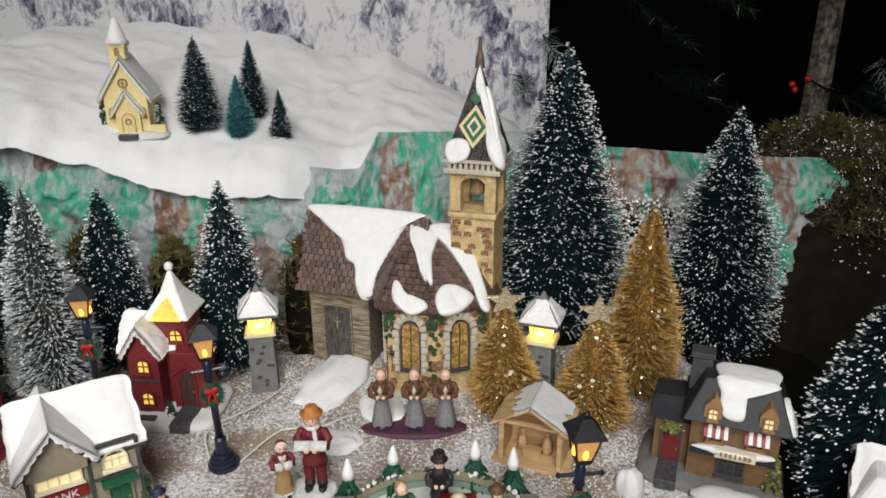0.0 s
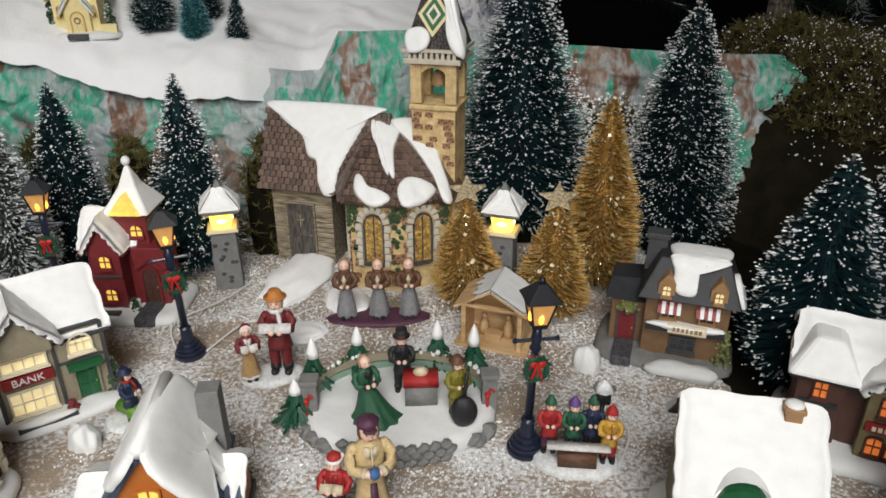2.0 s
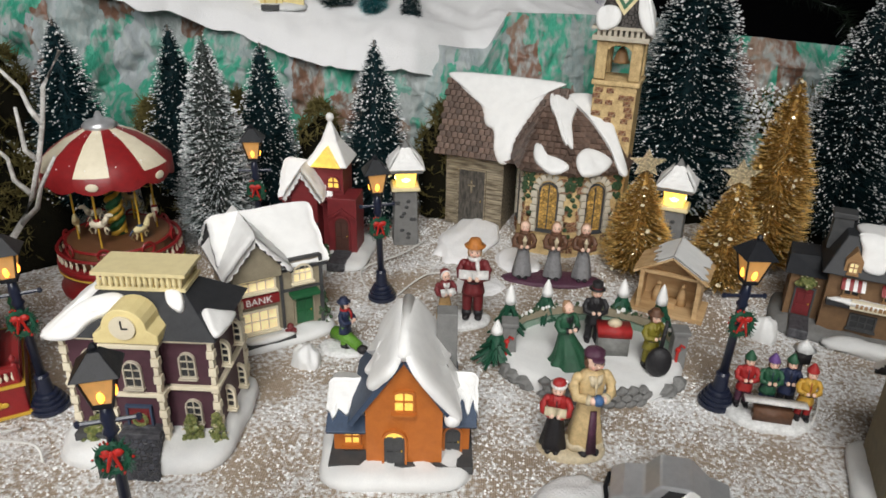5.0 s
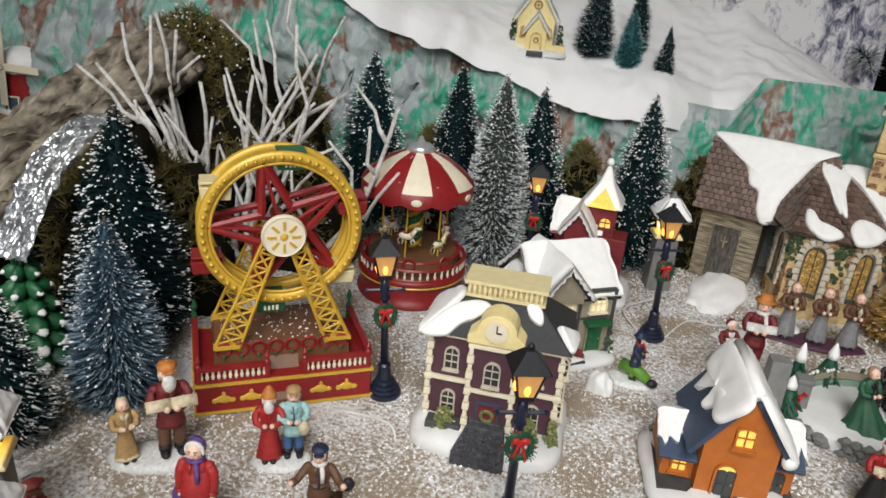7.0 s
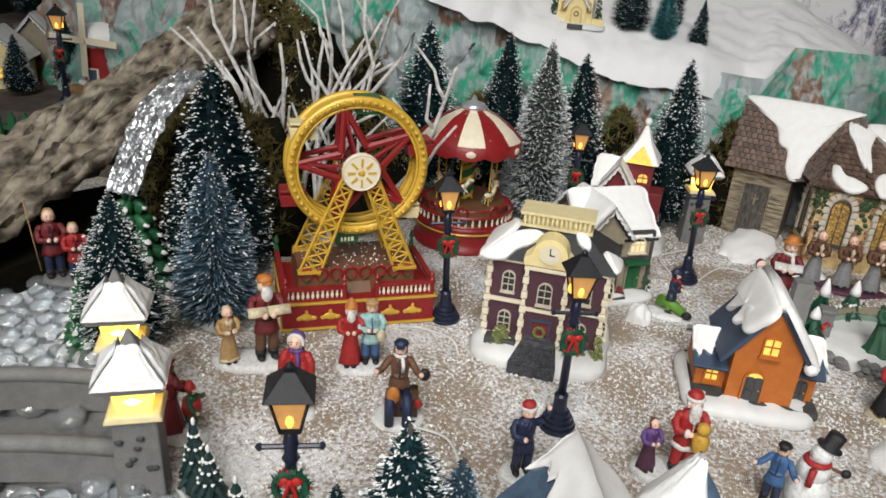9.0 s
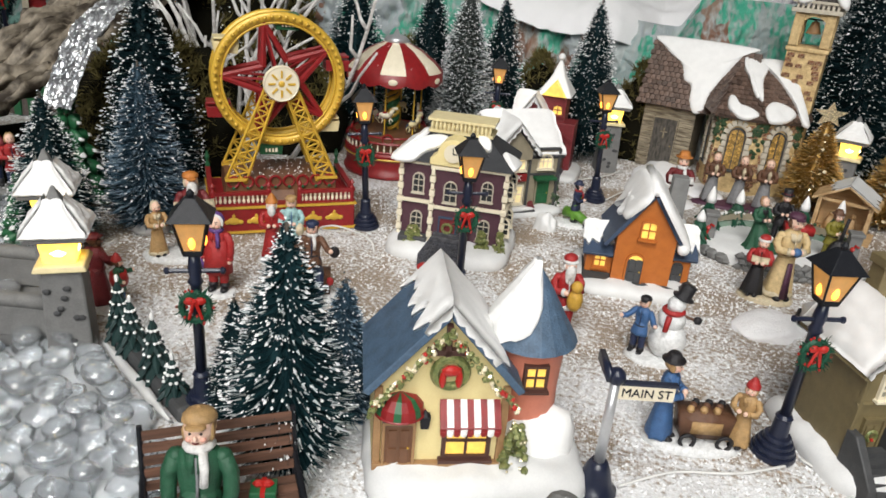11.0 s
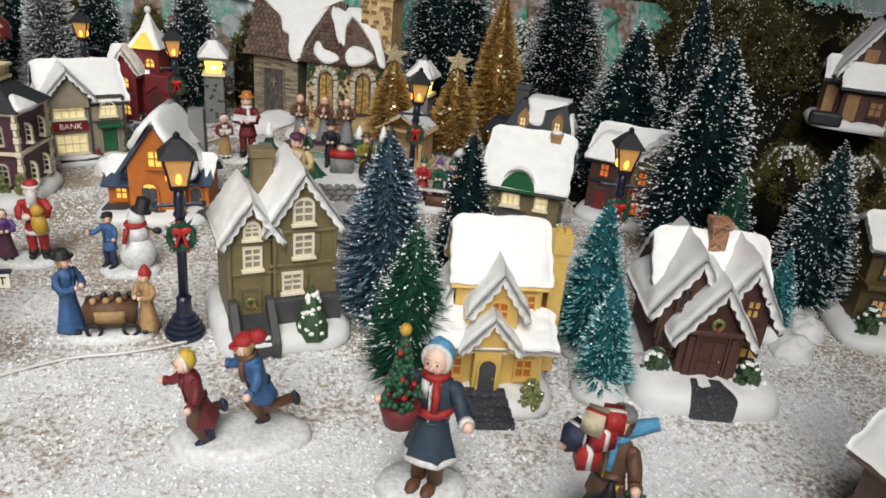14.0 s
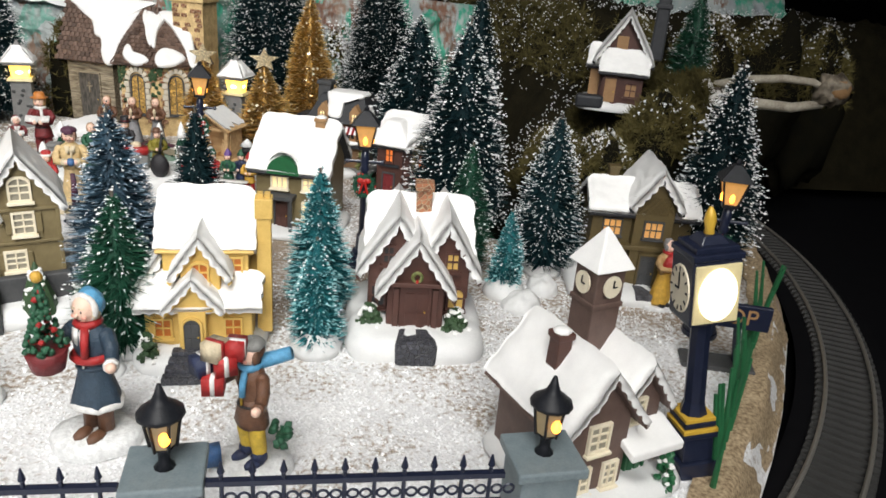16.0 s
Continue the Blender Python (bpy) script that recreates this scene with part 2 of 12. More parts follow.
def striped_wood(name, light, dark, scale=240.0, across=(1, 1, 1)):
    m, n, l, b = nodes(name)
    tc, mp, w = n.new("ShaderNodeTexCoord"), n.new("ShaderNodeMapping"), n.new("ShaderNodeTexNoise")
    mp.inputs["Scale"].default_value = across
    l.new(tc.outputs["Object"], mp.inputs["Vector"]), l.new(mp.outputs[0], w.inputs["Vector"])
    w.inputs["Scale"].default_value, w.inputs["Detail"].default_value = scale, 6
    mix, mr = n.new("ShaderNodeMix"), n.new("ShaderNodeMapRange")
    mix.data_type = "RGBA"
    mr.inputs["From Min"].default_value, mr.inputs["From Max"].default_value = 0.36, 0.66
    mix.inputs[6].default_value, mix.inputs[7].default_value = (*dark, 1), (*light, 1)
    l.new(w.outputs[0], mr.inputs["Value"]), l.new(mr.outputs[0], mix.inputs[0]), l.new(mix.outputs[2], b.inputs["Base Color"])
    bp = n.new("ShaderNodeBump")
    bp.inputs["Strength"].default_value, bp.inputs["Distance"].default_value = 0.5, 0.0006
    l.new(w.outputs[0], bp.inputs["Height"]), l.new(bp.outputs[0], b.inputs["Normal"])
    b.inputs["Roughness"].default_value = 0.65
    return m


def clear_glass(name):
    m, n, l, b = nodes(name)
    b.inputs["Base Color"].default_value = (0.90, 0.94, 0.97, 1)
    b.inputs["Transmission Weight"].default_value = 0.86
    b.inputs["Coat Weight"].default_value = 1.0
    b.inputs["Coat Roughness"].default_value = 0.02
    b.inputs["Roughness"].default_value = 0.05
    b.inputs["IOR"].default_value = 1.42
    return m


S = surface
M_SNOW = S("snow_paint", (0.86, 0.86, 0.85), (0.70, 0.70, 0.70), 0.55, 0, 120, 1500, 0.5, 0.5, 0.0008)
M_COTTON = S("cotton", (0.88, 0.88, 0.89), (0.78, 0.78, 0.80), 0.95, 0, 35, 600, 0.5, 0.7, 0.003, 0.1)
M_CAST = S("cast_snow", (0.74, 0.745, 0.74), (0.60, 0.61, 0.62), 0.6, 0, 90, 900, 0.6, 0.5, 0.001)
M_FLAKE = S("snow_flake", (0.86, 0.87, 0.88), (0.78, 0.78, 0.78), 0.3, 0, 400, 1500, 0.4, 0.0)
M_GROUND = snow_ground("burlap_snow")
M_BURLAP = striped_wood("burlap", (0.50, 0.39, 0.25), (0.20, 0.14, 0.08), 420)
M_PAPER = painted_paper("painted_paper")
M_PRINT = forest_print("forest_print")
M_NEEDLE = S("dark_needles", (0.006, 0.022, 0.028), (0.014, 0.043, 0.046), 0.6, 0, 150, 900, 0.7, 0, 0, 0.12, vary=0.3)
M_TEAL = S("teal_needles", (0.012, 0.115, 0.135), (0.03, 0.20, 0.21), 0.5, 0, 150, 900, 0.7, 0, 0, 0.3)
M_GREEN = S("green_needles", (0.010, 0.058, 0.034), (0.025, 0.11, 0.06), 0.5, 0, 150, 900, 0.7, 0, 0, 0.3)
M_BLUEN = S("blue_needles", (0.022, 0.055, 0.085), (0.07, 0.12, 0.16), 0.5, 0, 150, 900, 0.8, 0, 0, 0.3)
M_FROST = S("frosted_needles", (0.42, 0.47, 0.48), (0.72, 0.75, 0.75), 0.6, 0, 150, 900, 0.8, 0, 0, 0.3)
M_FROSTBLUE = S("frosted_blue", (0.15, 0.22, 0.29), (0.32, 0.40, 0.46), 0.5, 0, 150, 900, 0.8, 0, 0, 0.3)
M_FROSTTEAL = S("frosted_teal", (0.16, 0.42, 0.45), (0.45, 0.66, 0.66), 0.5, 0, 150, 900, 0.8, 0, 0, 0.3)
M_GREYNEEDLE = S("grey_needles", (0.05, 0.065, 0.06), (0.12, 0.14, 0.13), 0.6, 0, 150, 900, 0.8, 0, 0, 0.3)
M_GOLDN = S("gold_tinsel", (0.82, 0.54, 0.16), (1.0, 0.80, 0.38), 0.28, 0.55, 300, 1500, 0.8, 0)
# Darker copy for core and inner bristles: gap shade put into the tinsel colour.
M_GOLDSHADE = S("tinsel_shade", (0.36, 0.21, 0.05), (0.55, 0.34, 0.10), 0.4, 0.5, 300, 1500, 0.8, 0)
M_STAR = voronoi_surface("glitter_star", (0.90, 0.76, 0.50), (0.60, 0.44, 0.22), 700, 0.30, 1.0, 0.0010, 0.35)
M_SEQUIN = S("sequin", (0.97, 0.88, 0.66), (0.92, 0.74, 0.40), 0.16, 0.35, 300, 900, 0.4, 0)
M_WIRE = S("twisted_wire", (0.12, 0.10, 0.08), (0.25, 0.22, 0.2), 0.5, 0.4)
M_BLACK = S("black_paint", (0.010, 0.011, 0.014), (0.024, 0.026, 0.032), 0.42, 0, 200, 1200, 0.5, 0.5, spec=0.22)
M_NAVY = S("blue_black_paint", (0.010, 0.014, 0.032), (0.025, 0.03, 0.055), 0.3, 0, 200, 1200, 0.5, 0.3)
M_FLAME = glow("lamp_flame", (1.0, 0.36, 0.04), 4.2)
M_AMBER = glow("amber_pane", (1.0, 0.46, 0.10), 0.34, (0.36, 0.21, 0.09))
M_LITWIN = glow("lit_window", (1.0, 0.62, 0.12), 0.75, (0.6, 0.42, 0.08))
M_PALEWIN = glow("pale_window", (1.0, 0.80, 0.42), 0.55, (0.6, 0.52, 0.3))
M_REDWIN = glow("red_lit_window", (1.0, 0.22, 0.03), 0.45, (0.4, 0.12, 0.04))
M_LANTERN = glow("lantern_light", (1.0, 0.62, 0.08), 2.6, (0.8, 0.62, 0.15))
M_BULBHOT = glow("hot_bulb", (1.0, 0.78, 0.36), 7.0, (0.9, 0.8, 0.5))
M_CLOCKLIT = glow("lit_dial", (1.0, 0.93, 0.72), 1.5, (0.85, 0.8, 0.62))
M_GREYPANE = S("unlit_pane", (0.30, 0.28, 0.22), (0.16, 0.15, 0.12), 0.3)
M_DARKWIN = S("dark_window", (0.03, 0.032, 0.035), (0.06, 0.06, 0.06), 0.2)
M_RED = S("red_paint", (0.27, 0.014, 0.016), (0.14, 0.010, 0.012), 0.4, 0, 160, 1100, 0.7)
M_DKRED = S("dark_red_paint", (0.19, 0.022, 0.026), (0.10, 0.014, 0.016), 0.5, 0, 160, 1100, 0.7)
M_CREAM = S("cream_paint", (0.74, 0.64, 0.36), (0.58, 0.48, 0.26), 0.5, 0, 160, 1100, 0.6)
M_IVORY = S("ivory_paint", (0.78, 0.71, 0.55), (0.62, 0.55, 0.40), 0.5, 0, 160, 1100, 0.6)
M_GOLD = S("gold_paint", (0.66, 0.42, 0.055), (0.48, 0.28, 0.03), 0.36, 0.12, 160, 1100, 0.6)
M_WOODB = S("brown_deck", (0.17, 0.075, 0.035), (0.10, 0.045, 0.022), 0.45, 0, 120, 900, 0.7)
M_GREENP = S("green_paint", (0.018, 0.12, 0.045), (0.01, 0.06, 0.025), 0.45)
M_ORANGE = S("orange_stucco", (0.47, 0.14, 0.022), (0.34, 0.095, 0.014), 0.55, 0, 180, 1300, 0.7, 0.5)
M_SLATE = S("blue_slate", (0.045, 0.072, 0.125), (0.022, 0.034, 0.06), 0.55, 0, 160, 900, 0.7, 0.5)
M_SLATELT = S("pale_blue_slate", (0.085, 0.145, 0.225), (0.035, 0.055, 0.085), 0.55, 0, 130, 900, 0.85, 0.9, 0.0012)
M_CHAR = S("charcoal_roof", (0.016, 0.018, 0.022), (0.034, 0.035, 0.04), 0.6, 0, 160, 900, 0.7, 0.5)
M_PURPLE = S("plum_wall", (0.085, 0.035, 0.05), (0.05, 0.022, 0.03), 0.5, 0, 200, 1200, 0.7, 0.5)
M_YELLOWW = S("pale_yellow_wall", (0.80, 0.68, 0.34), (0.68, 0.54, 0.24), 0.55, 0, 150, 1200, 0.6)
M_OCHRE = S("ochre_wall", (0.66, 0.45, 0.13), (0.50, 0.31, 0.075), 0.55, 0, 150, 1200, 0.7, 0.4)
M_LOG = S("weathered_log", (0.060, 0.042, 0.032), (0.15, 0.13, 0.12), 0.8, 0, 45, 500, 0.8, 1.0, 0.003)
M_OLIVE = S("olive_wall", (0.19, 0.150, 0.072), (0.11, 0.085, 0.04), 0.55, 0, 150, 1200, 0.7, 0.5)
M_BROWNW = S("brown_brick_wall", (0.085, 0.035, 0.026), (0.045, 0.020, 0.016), 0.55, 0, 170, 1300, 0.7, 0.6)
M_TIMBERW = S("dark_ochre_wall", (0.105, 0.075, 0.026), (0.06, 0.042, 0.016), 0.6, 0, 150, 1200, 0.7, 0.5)
M_STATIONW = S("grey_brown_wall", (0.125, 0.080, 0.066), (0.075, 0.047, 0.040), 0.6, 0, 170, 1300, 0.7, 0.6)
M_TAN = S("tan_wall", (0.36, 0.21, 0.095), (0.24, 0.13, 0.06), 0.6, 0, 150, 1200, 0.7, 0.4)
M_GREYW = S("grey_beige_wall", (0.31, 0.27, 0.19), (0.20, 0.17, 0.12), 0.6, 0, 150, 1200, 0.7, 0.4)
M_CORAL = S("coral_wall", (0.64, 0.22, 0.14), (0.52, 0.16, 0.10), 0.55, 0, 150, 1200, 0.6, 0.4)
M_DKGREY = S("dark_grey_resin", (0.045, 0.047, 0.05), (0.085, 0.085, 0.085), 0.6, 0, 150, 1200, 0.7, 0.5)
M_STONE = S("grey_stone", (0.20, 0.20, 0.195), (0.12, 0.12, 0.12), 0.7, 0, 130, 900, 0.8, 0.6, 0.001)
M_STUCCO = S("old_church_stucco", (0.74, 0.56, 0.28), (0.30, 0.17, 0.07), 0.65, 0, 110, 700, 0.95, 0.9, 0.0015)
M_LEADED = voronoi_surface("leaded_amber_glass", (0.52, 0.31, 0.08), (0.035, 0.028, 0.02), 300, 0.3, 0.6, 0.0006)
M_BRICK = voronoi_surface("old_brick", (0.34, 0.14, 0.07), (0.50, 0.40, 0.26), 260, 0.7, 0.8, 0.001)
M_QUOIN = S("pale_quoin_stone", (0.58, 0.53, 0.43), (0.38, 0.33, 0.26), 0.65, 0, 200, 1200, 0.8, 0.5)
M_SHINGLE = S("brown_shingle", (0.085, 0.048, 0.035), (0.20, 0.145, 0.115), 0.5, 0, 300, 1400, 0.9, 0.9, 0.001, vary=0.4)
M_SPIRE = voronoi_surface("spire_shingle", (0.06, 0.05, 0.045), (0.012, 0.011, 0.010), 260, 0.6, 0.9, 0.001)
M_PLANKG = striped_wood("weathered_plank", (0.34, 0.29, 0.205), (0.10, 0.076, 0.05), 300, (0.2, 1, 1.2))
M_DOORG = striped_wood("weathered_door", (0.11, 0.098, 0.082), (0.03, 0.027, 0.024), 400, (1, 1, 0.25))
M_IVY = S("painted_ivy", (0.035, 0.075, 0.030), (0.02, 0.04, 0.018), 0.6)
M_PINE = striped_wood("pale_pine", (0.62, 0.43, 0.23), (0.45, 0.28, 0.13), 160, (0.2, 1, 1))
M_BENCH = striped_wood("brown_slat", (0.17, 0.085, 0.055), (0.085, 0.045, 0.03), 200, (0.15, 1, 1))
M_BARK = striped_wood("bark", (0.34, 0.29, 0.22), (0.035, 0.025, 0.016), 130, (1.0, 0.25, 0.6))
M_MOSS = S("dry_moss", (0.150, 0.125, 0.045), (0.045, 0.040, 0.016), 0.9, 0, 60, 500, 0.8, 0, spec=0.1, vary=0.3)
M_HILLMOSS = S("olive_moss", (0.105, 0.088, 0.032), (0.020, 0.019, 0.009), 0.9, 0, 60, 500, 0.8, 0, spec=0.1, vary=0.3)
M_SHOPW = S("brown_shop_wall", (0.20, 0.115, 0.055), (0.11, 0.06, 0.03), 0.6, 0, 150, 1200, 0.8, 0.5)
# Near-black: the shade of hollows and tuft gaps put into one colour.
M_SHADEDK = S("painted_shade", (0.006, 0.006, 0.004), (0.013, 0.011, 0.006), 0.95, 0, 60, 500, 0.8, 0.8, 0.003, spec=0.05)
# The slope's colour also holds the shade of the trees above it.
M_SLOPE = S("shaded_slope", (0.020, 0.017, 0.009), (0.006, 0.006, 0.004), 0.95, 0, 45, 420, 0.9, 0.9, 0.004, spec=0.05)
M_DRIFT = S("snowy_driftwood", (0.46, 0.42, 0.34), (0.14, 0.11, 0.08), 0.85, 0, 90, 600, 0.9, 1.0, 0.003)
M_BIRCH = S("whitened_twig", (0.74, 0.73, 0.71), (0.30, 0.27, 0.24), 0.85, 0, 160, 700, 0.9, 1.0, 0.003)
M_TINSEL = voronoi_surface("silver_foil", (0.80, 0.82, 0.85), (0.55, 0.56, 0.58), 170, 0.28, 0.7, 0.002, 0.85)
M_GLASS = clear_glass("clear_glass")
M_RAIL = S("worn_rail", (0.42, 0.40, 0.36), (0.55, 0.52, 0.47), 0.35, 0.7)
M_SLEEPER = S("black_sleeper", (0.036, 0.036, 0.035), (0.066, 0.065, 0.062), 0.55)
# Near-black tone puts the unlit space round the display into walls and table.
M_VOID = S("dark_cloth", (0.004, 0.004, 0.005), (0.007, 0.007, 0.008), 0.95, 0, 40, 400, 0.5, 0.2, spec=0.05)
# Room tones kept dark to cut the light bounced onto the village.
M_WALL = S("room_wall", (0.07, 0.068, 0.065), (0.05, 0.049, 0.048), 0.8, 0, 4, 60, 0.4, 0.1)
M_CEIL = S("room_ceiling", (0.16, 0.157, 0.155), (0.13, 0.128, 0.126), 0.85, 0, 4, 60, 0.4, 0.1)
M_FLOOR = striped_wood("room_floor", (0.24, 0.15, 0.09), (0.14, 0.085, 0.05), 6, (0.3, 3, 1))
M_CHROME = S("silver_paint", (0.62, 0.63, 0.65), (0.45, 0.46, 0.48), 0.28, 0.6)
M_CORD = S("white_cable", (0.72, 0.72, 0.70), (0.6, 0.6, 0.58), 0.35)
M_GARLAND = S("glitter_garland", (0.08, 0.12, 0.035), (0.42, 0.40, 0.16), 0.35, 0.2, 500, 2000, 0.9, 0.6)
M_RIBBON = S("red_ribbon", (0.45, 0.02, 0.015), (0.30, 0.012, 0.01), 0.4)
M_ASPH = S("dark_path", (0.028, 0.028, 0.034), (0.22, 0.22, 0.24), 0.6, 0, 260, 1200, 0.55, 0.7, 0.001)
M_COBBLE = voronoi_surface("cobbles", (0.05, 0.052, 0.065), (0.16, 0.16, 0.17), 330, 0.6, 1.0, 0.0015)

# palette of the painted figurines
TINTS = dict(
    red=(0.40, 0.022, 0.022), dkred=(0.17, 0.018, 0.022), green=(0.020, 0.10, 0.05), olive=(0.22, 0.19, 0.02), blue=(0.05, 0.13, 0.30), dkblue=(0.018, 0.028, 0.075),
    camel=(0.66, 0.49, 0.25), fawn=(0.42, 0.25, 0.14), navy=(0.030, 0.055, 0.085), teal=(0.012, 0.13, 0.12), brown=(0.14, 0.065, 0.035), tan=(0.48, 0.30, 0.13), gold=(0.62, 0.36, 0.05), white=(0.78, 0.77, 0.75), cream=(0.68, 0.58, 0.40), black=(0.014, 0.013, 0.016),
    grey=(0.24, 0.24, 0.25), skin=(0.82, 0.56, 0.44), blush=(0.80, 0.40, 0.31), yellow=(0.70, 0.48, 0.06), orange=(0.55, 0.20, 0.04), purple=(0.13, 0.06, 0.24), sky=(0.10, 0.33, 0.55), mint=(0.36, 0.58, 0.58), snow=(0.82, 0.83, 0.83), plum=(0.09, 0.03, 0.06), stone=(0.22, 0.22, 0.21), lawn=(0.12, 0.30, 0.03))
TI = {k: i for i, k in enumerate(TINTS)}
M_TINTS = [S("tint_" + k, c, tuple(q * (0.80 if k in ("skin", "blush") else 0.5) for q in c), 0.48, 0, 330, 1500, 0.8, 0.5 if k in ("skin", "blush") else 0.9, 0.0012) for k, c in TINTS.items()]

# ---- mesh helpers ----
PI = math.pi


class Geo:
    """Collects vertices and faces; turn() sets a transform for what follows."""

    def __init__(self):
        self.v, self.f, self.m, self.at = [], [], [], Matrix.Identity(4)

    def turn(self, m=None):
        self.at = m if m is not None else Matrix.Identity(4)
        return self

    def add(self, verts, faces, mi=0):
        k, at = len(self.v), self.at
        self.v.extend((at @ Vector(p))[:] for p in verts)
        self.f.extend(tuple(i + k for i in f) for f in faces)
        self.m.extend([mi] * len(faces))
        return self

    def box(self, cx, cy, z0, sx, sy, sz, mi=0, tx=1.0, ty=1.0, rz=0.0):
        c, s = math.cos(radians(rz)), math.sin(radians(rz))
        p = []
        for z, kx, ky in ((z0, 1, 1), (z0 + sz, tx, ty)):
            for ax, ay in ((-1, -1), (1, -1), (1, 1), (-1, 1)):
                x, y = ax * sx / 2 * kx, ay * sy / 2 * ky
                p.append((cx + c * x - s * y, cy + s * x + c * y, z))
        return self.add(p, [(3, 2, 1, 0), (4, 5, 6, 7), (0, 1, 5, 4), (1, 2, 6, 5), (2, 3, 7, 6), (3, 0, 4, 7)], mi)

    def prism(self, pts, vec, mi=0):
        n = len(pts)
        v = Vector(vec)
        p = [Vector(q) for q in pts]
        return self.add(p + [q + v for q in p], [tuple(range(n))[::-1], tuple(range(n, 2 * n))] + [(i, (i + 1) % n, n + (i + 1) % n, n + i) for i in range(n)], mi)

    def lathe(self, prof, seg=16, c=(0, 0, 0), mi=0, sy=1.0, cap=True):
        p, f = [], []
        for r, z in prof:
            for i in range(seg):
                a = 2 * PI * i / seg
                p.append((c[0] + r * math.cos(a), c[1] + r * math.sin(a) * sy, c[2] + z))
        for j in range(len(prof) - 1):
            for i in range(seg):
                k = (i + 1) % seg
                f.append((j * seg + i, j * seg + k, (j + 1) * seg + k, (j + 1) * seg + i))
        if cap:
            f.append(tuple(range(seg))[::-1])
            f.append(tuple((len(prof) - 1) * seg + i for i in range(seg)))
        return self.add(p, f, mi)

    def ball(self, c, r, seg=10, rings=6, mi=0, rough=0.0, seed=0):
        r = r if hasattr(r, "__len__") else (r, r, r)
        p, f = [(c[0], c[1], c[2] - r[2])], []
        for j in range(1, rings):
            t = -PI / 2 + PI * j / rings
            for i in range(seg):
                a = 2 * PI * i / seg
                d = Vector((math.cos(t) * math.cos(a), math.cos(t) * math.sin(a), math.sin(t)))
                k = 1 + (rough * noise.noise(d * 2.2 + Vector((seed, seed * 1.7, 0))) if rough else 0)
                p.append((c[0] + r[0] * d.x * k, c[1] + r[1] * d.y * k, c[2] + r[2] * d.z * k))
        p.append((c[0], c[1], c[2] + r[2]))
        last = len(p) - 1
        for i in range(seg):
            k = (i + 1) % seg
            f.append((0, 1 + k, 1 + i))
            for j in range(rings - 2):
                a, b = 1 + j * seg, 1 + (j + 1) * seg
                f.append((a + i, a + k, b + k, b + i))
            f.append((1 + (rings - 2) * seg + i, 1 + (rings - 2) * seg + k, last))
        return self.add(p, f, mi)

    def tube(self, pts, r0, r1=None, seg=6, mi=0):
        r1 = r0 if r1 is None else r1
        pts = [Vector(q) for q in pts]
        p, f = [], []
        for i, q in enumerate(pts):
            d = (pts[min(i + 1, len(pts) - 1)] - pts[max(i - 1, 0)]).normalized()
            a = d.cross(Vector((0.31, 0.17, 0.93)) if abs(d.z) < 0.9 else Vector((1, 0, 0))).normalized()
            b = d.cross(a)
            r = r0 + (r1 - r0) * i / max(1, len(pts) - 1)
            for k in range(seg):
                t = 2 * PI * k / seg
                p.append(q + (a * math.cos(t) + b * math.sin(t)) * r)
        for i in range(len(pts) - 1):
            for k in range(seg):
                j = (k + 1) % seg
                f.append((i * seg + k, i * seg + j, (i + 1) * seg + j, (i + 1) * seg + k))
        f += [tuple(range(seg))[::-1], tuple((len(pts) - 1) * seg + k for k in range(seg))]
        return self.add(p, f, mi)

    def torus(self, c, R, r, axis="y", seg=28, sub=6, mi=0, sq=1.0):
        p, f = [], []
        for i in range(seg):
            a = 2 * PI * i / seg
            for k in range(sub):
                t = 2 * PI * k / sub
                u, w = R + r * math.cos(t), r * math.sin(t) * sq
                x, y = u * math.cos(a), u * math.sin(a)
                p.append({"y": (c[0] + x, c[1] + w, c[2] + y), "z": (c[0] + x, c[1] + y, c[2] + w), "x": (c[0] + w, c[1] + x, c[2] + y)}[axis])
        for i in range(seg):
            for k in range(sub):
                j, n = (i + 1) % seg, (k + 1) % sub
                f.append((i * sub + k, i * sub + n, j * sub + n, j * sub + k))
        return self.add(p, f, mi)

    def mesh(self, name, mats, smooth=False):
        me = bpy.data.meshes.new(name)
        me.from_pydata([tuple(q) for q in self.v], [], self.f)
        for m in mats if isinstance(mats, (list, tuple)) else [mats]:
            me.materials.append(m)
        me.polygons.foreach_set("material_index", self.m)
        if smooth:
            me.polygons.foreach_set("use_smooth", [True] * len(self.f))
        me.update()
        return me


def part(name, geo, mats, parent=None, label="", smooth=False, bevel=0.0):
    """One mesh object, under a thing or a part."""
    ob = new(name, geo if isinstance(geo, bpy.types.Mesh) else geo.mesh(name, mats, smooth))
    if parent is not None:
        ob.parent = parent
    if label:
        ob["label"] = label
    if bevel:
        md = ob.modifiers.new("worn_edges", "BEVEL")
        md.width, md.segments, md.limit_method, md.angle_limit = bevel, 2, "ANGLE", radians(40)
    return ob


def thing(name, x, y, z, yaw, label, category, group="", kind="", scale=None):
    ob = new(name)
    ob.empty_display_size = 0.02
    ob.matrix_basis = pose(x, y, z, 0, 0, yaw) @ (Matrix.Diagonal((*scale, 1)) if scale else Matrix.Identity(4))
    return tagged(ob, label, category, group, kind)


def fbm(x, y, z=0.0, octaves=4):
    return noise.fractal(Vector((x, y, z)), 1.0, 2.0, octaves)


def smooth_step(a, b, x):
    t = min(1.0, max(0.0, (x - a) / (b - a)))
    return t * t * (3 - 2 * t)


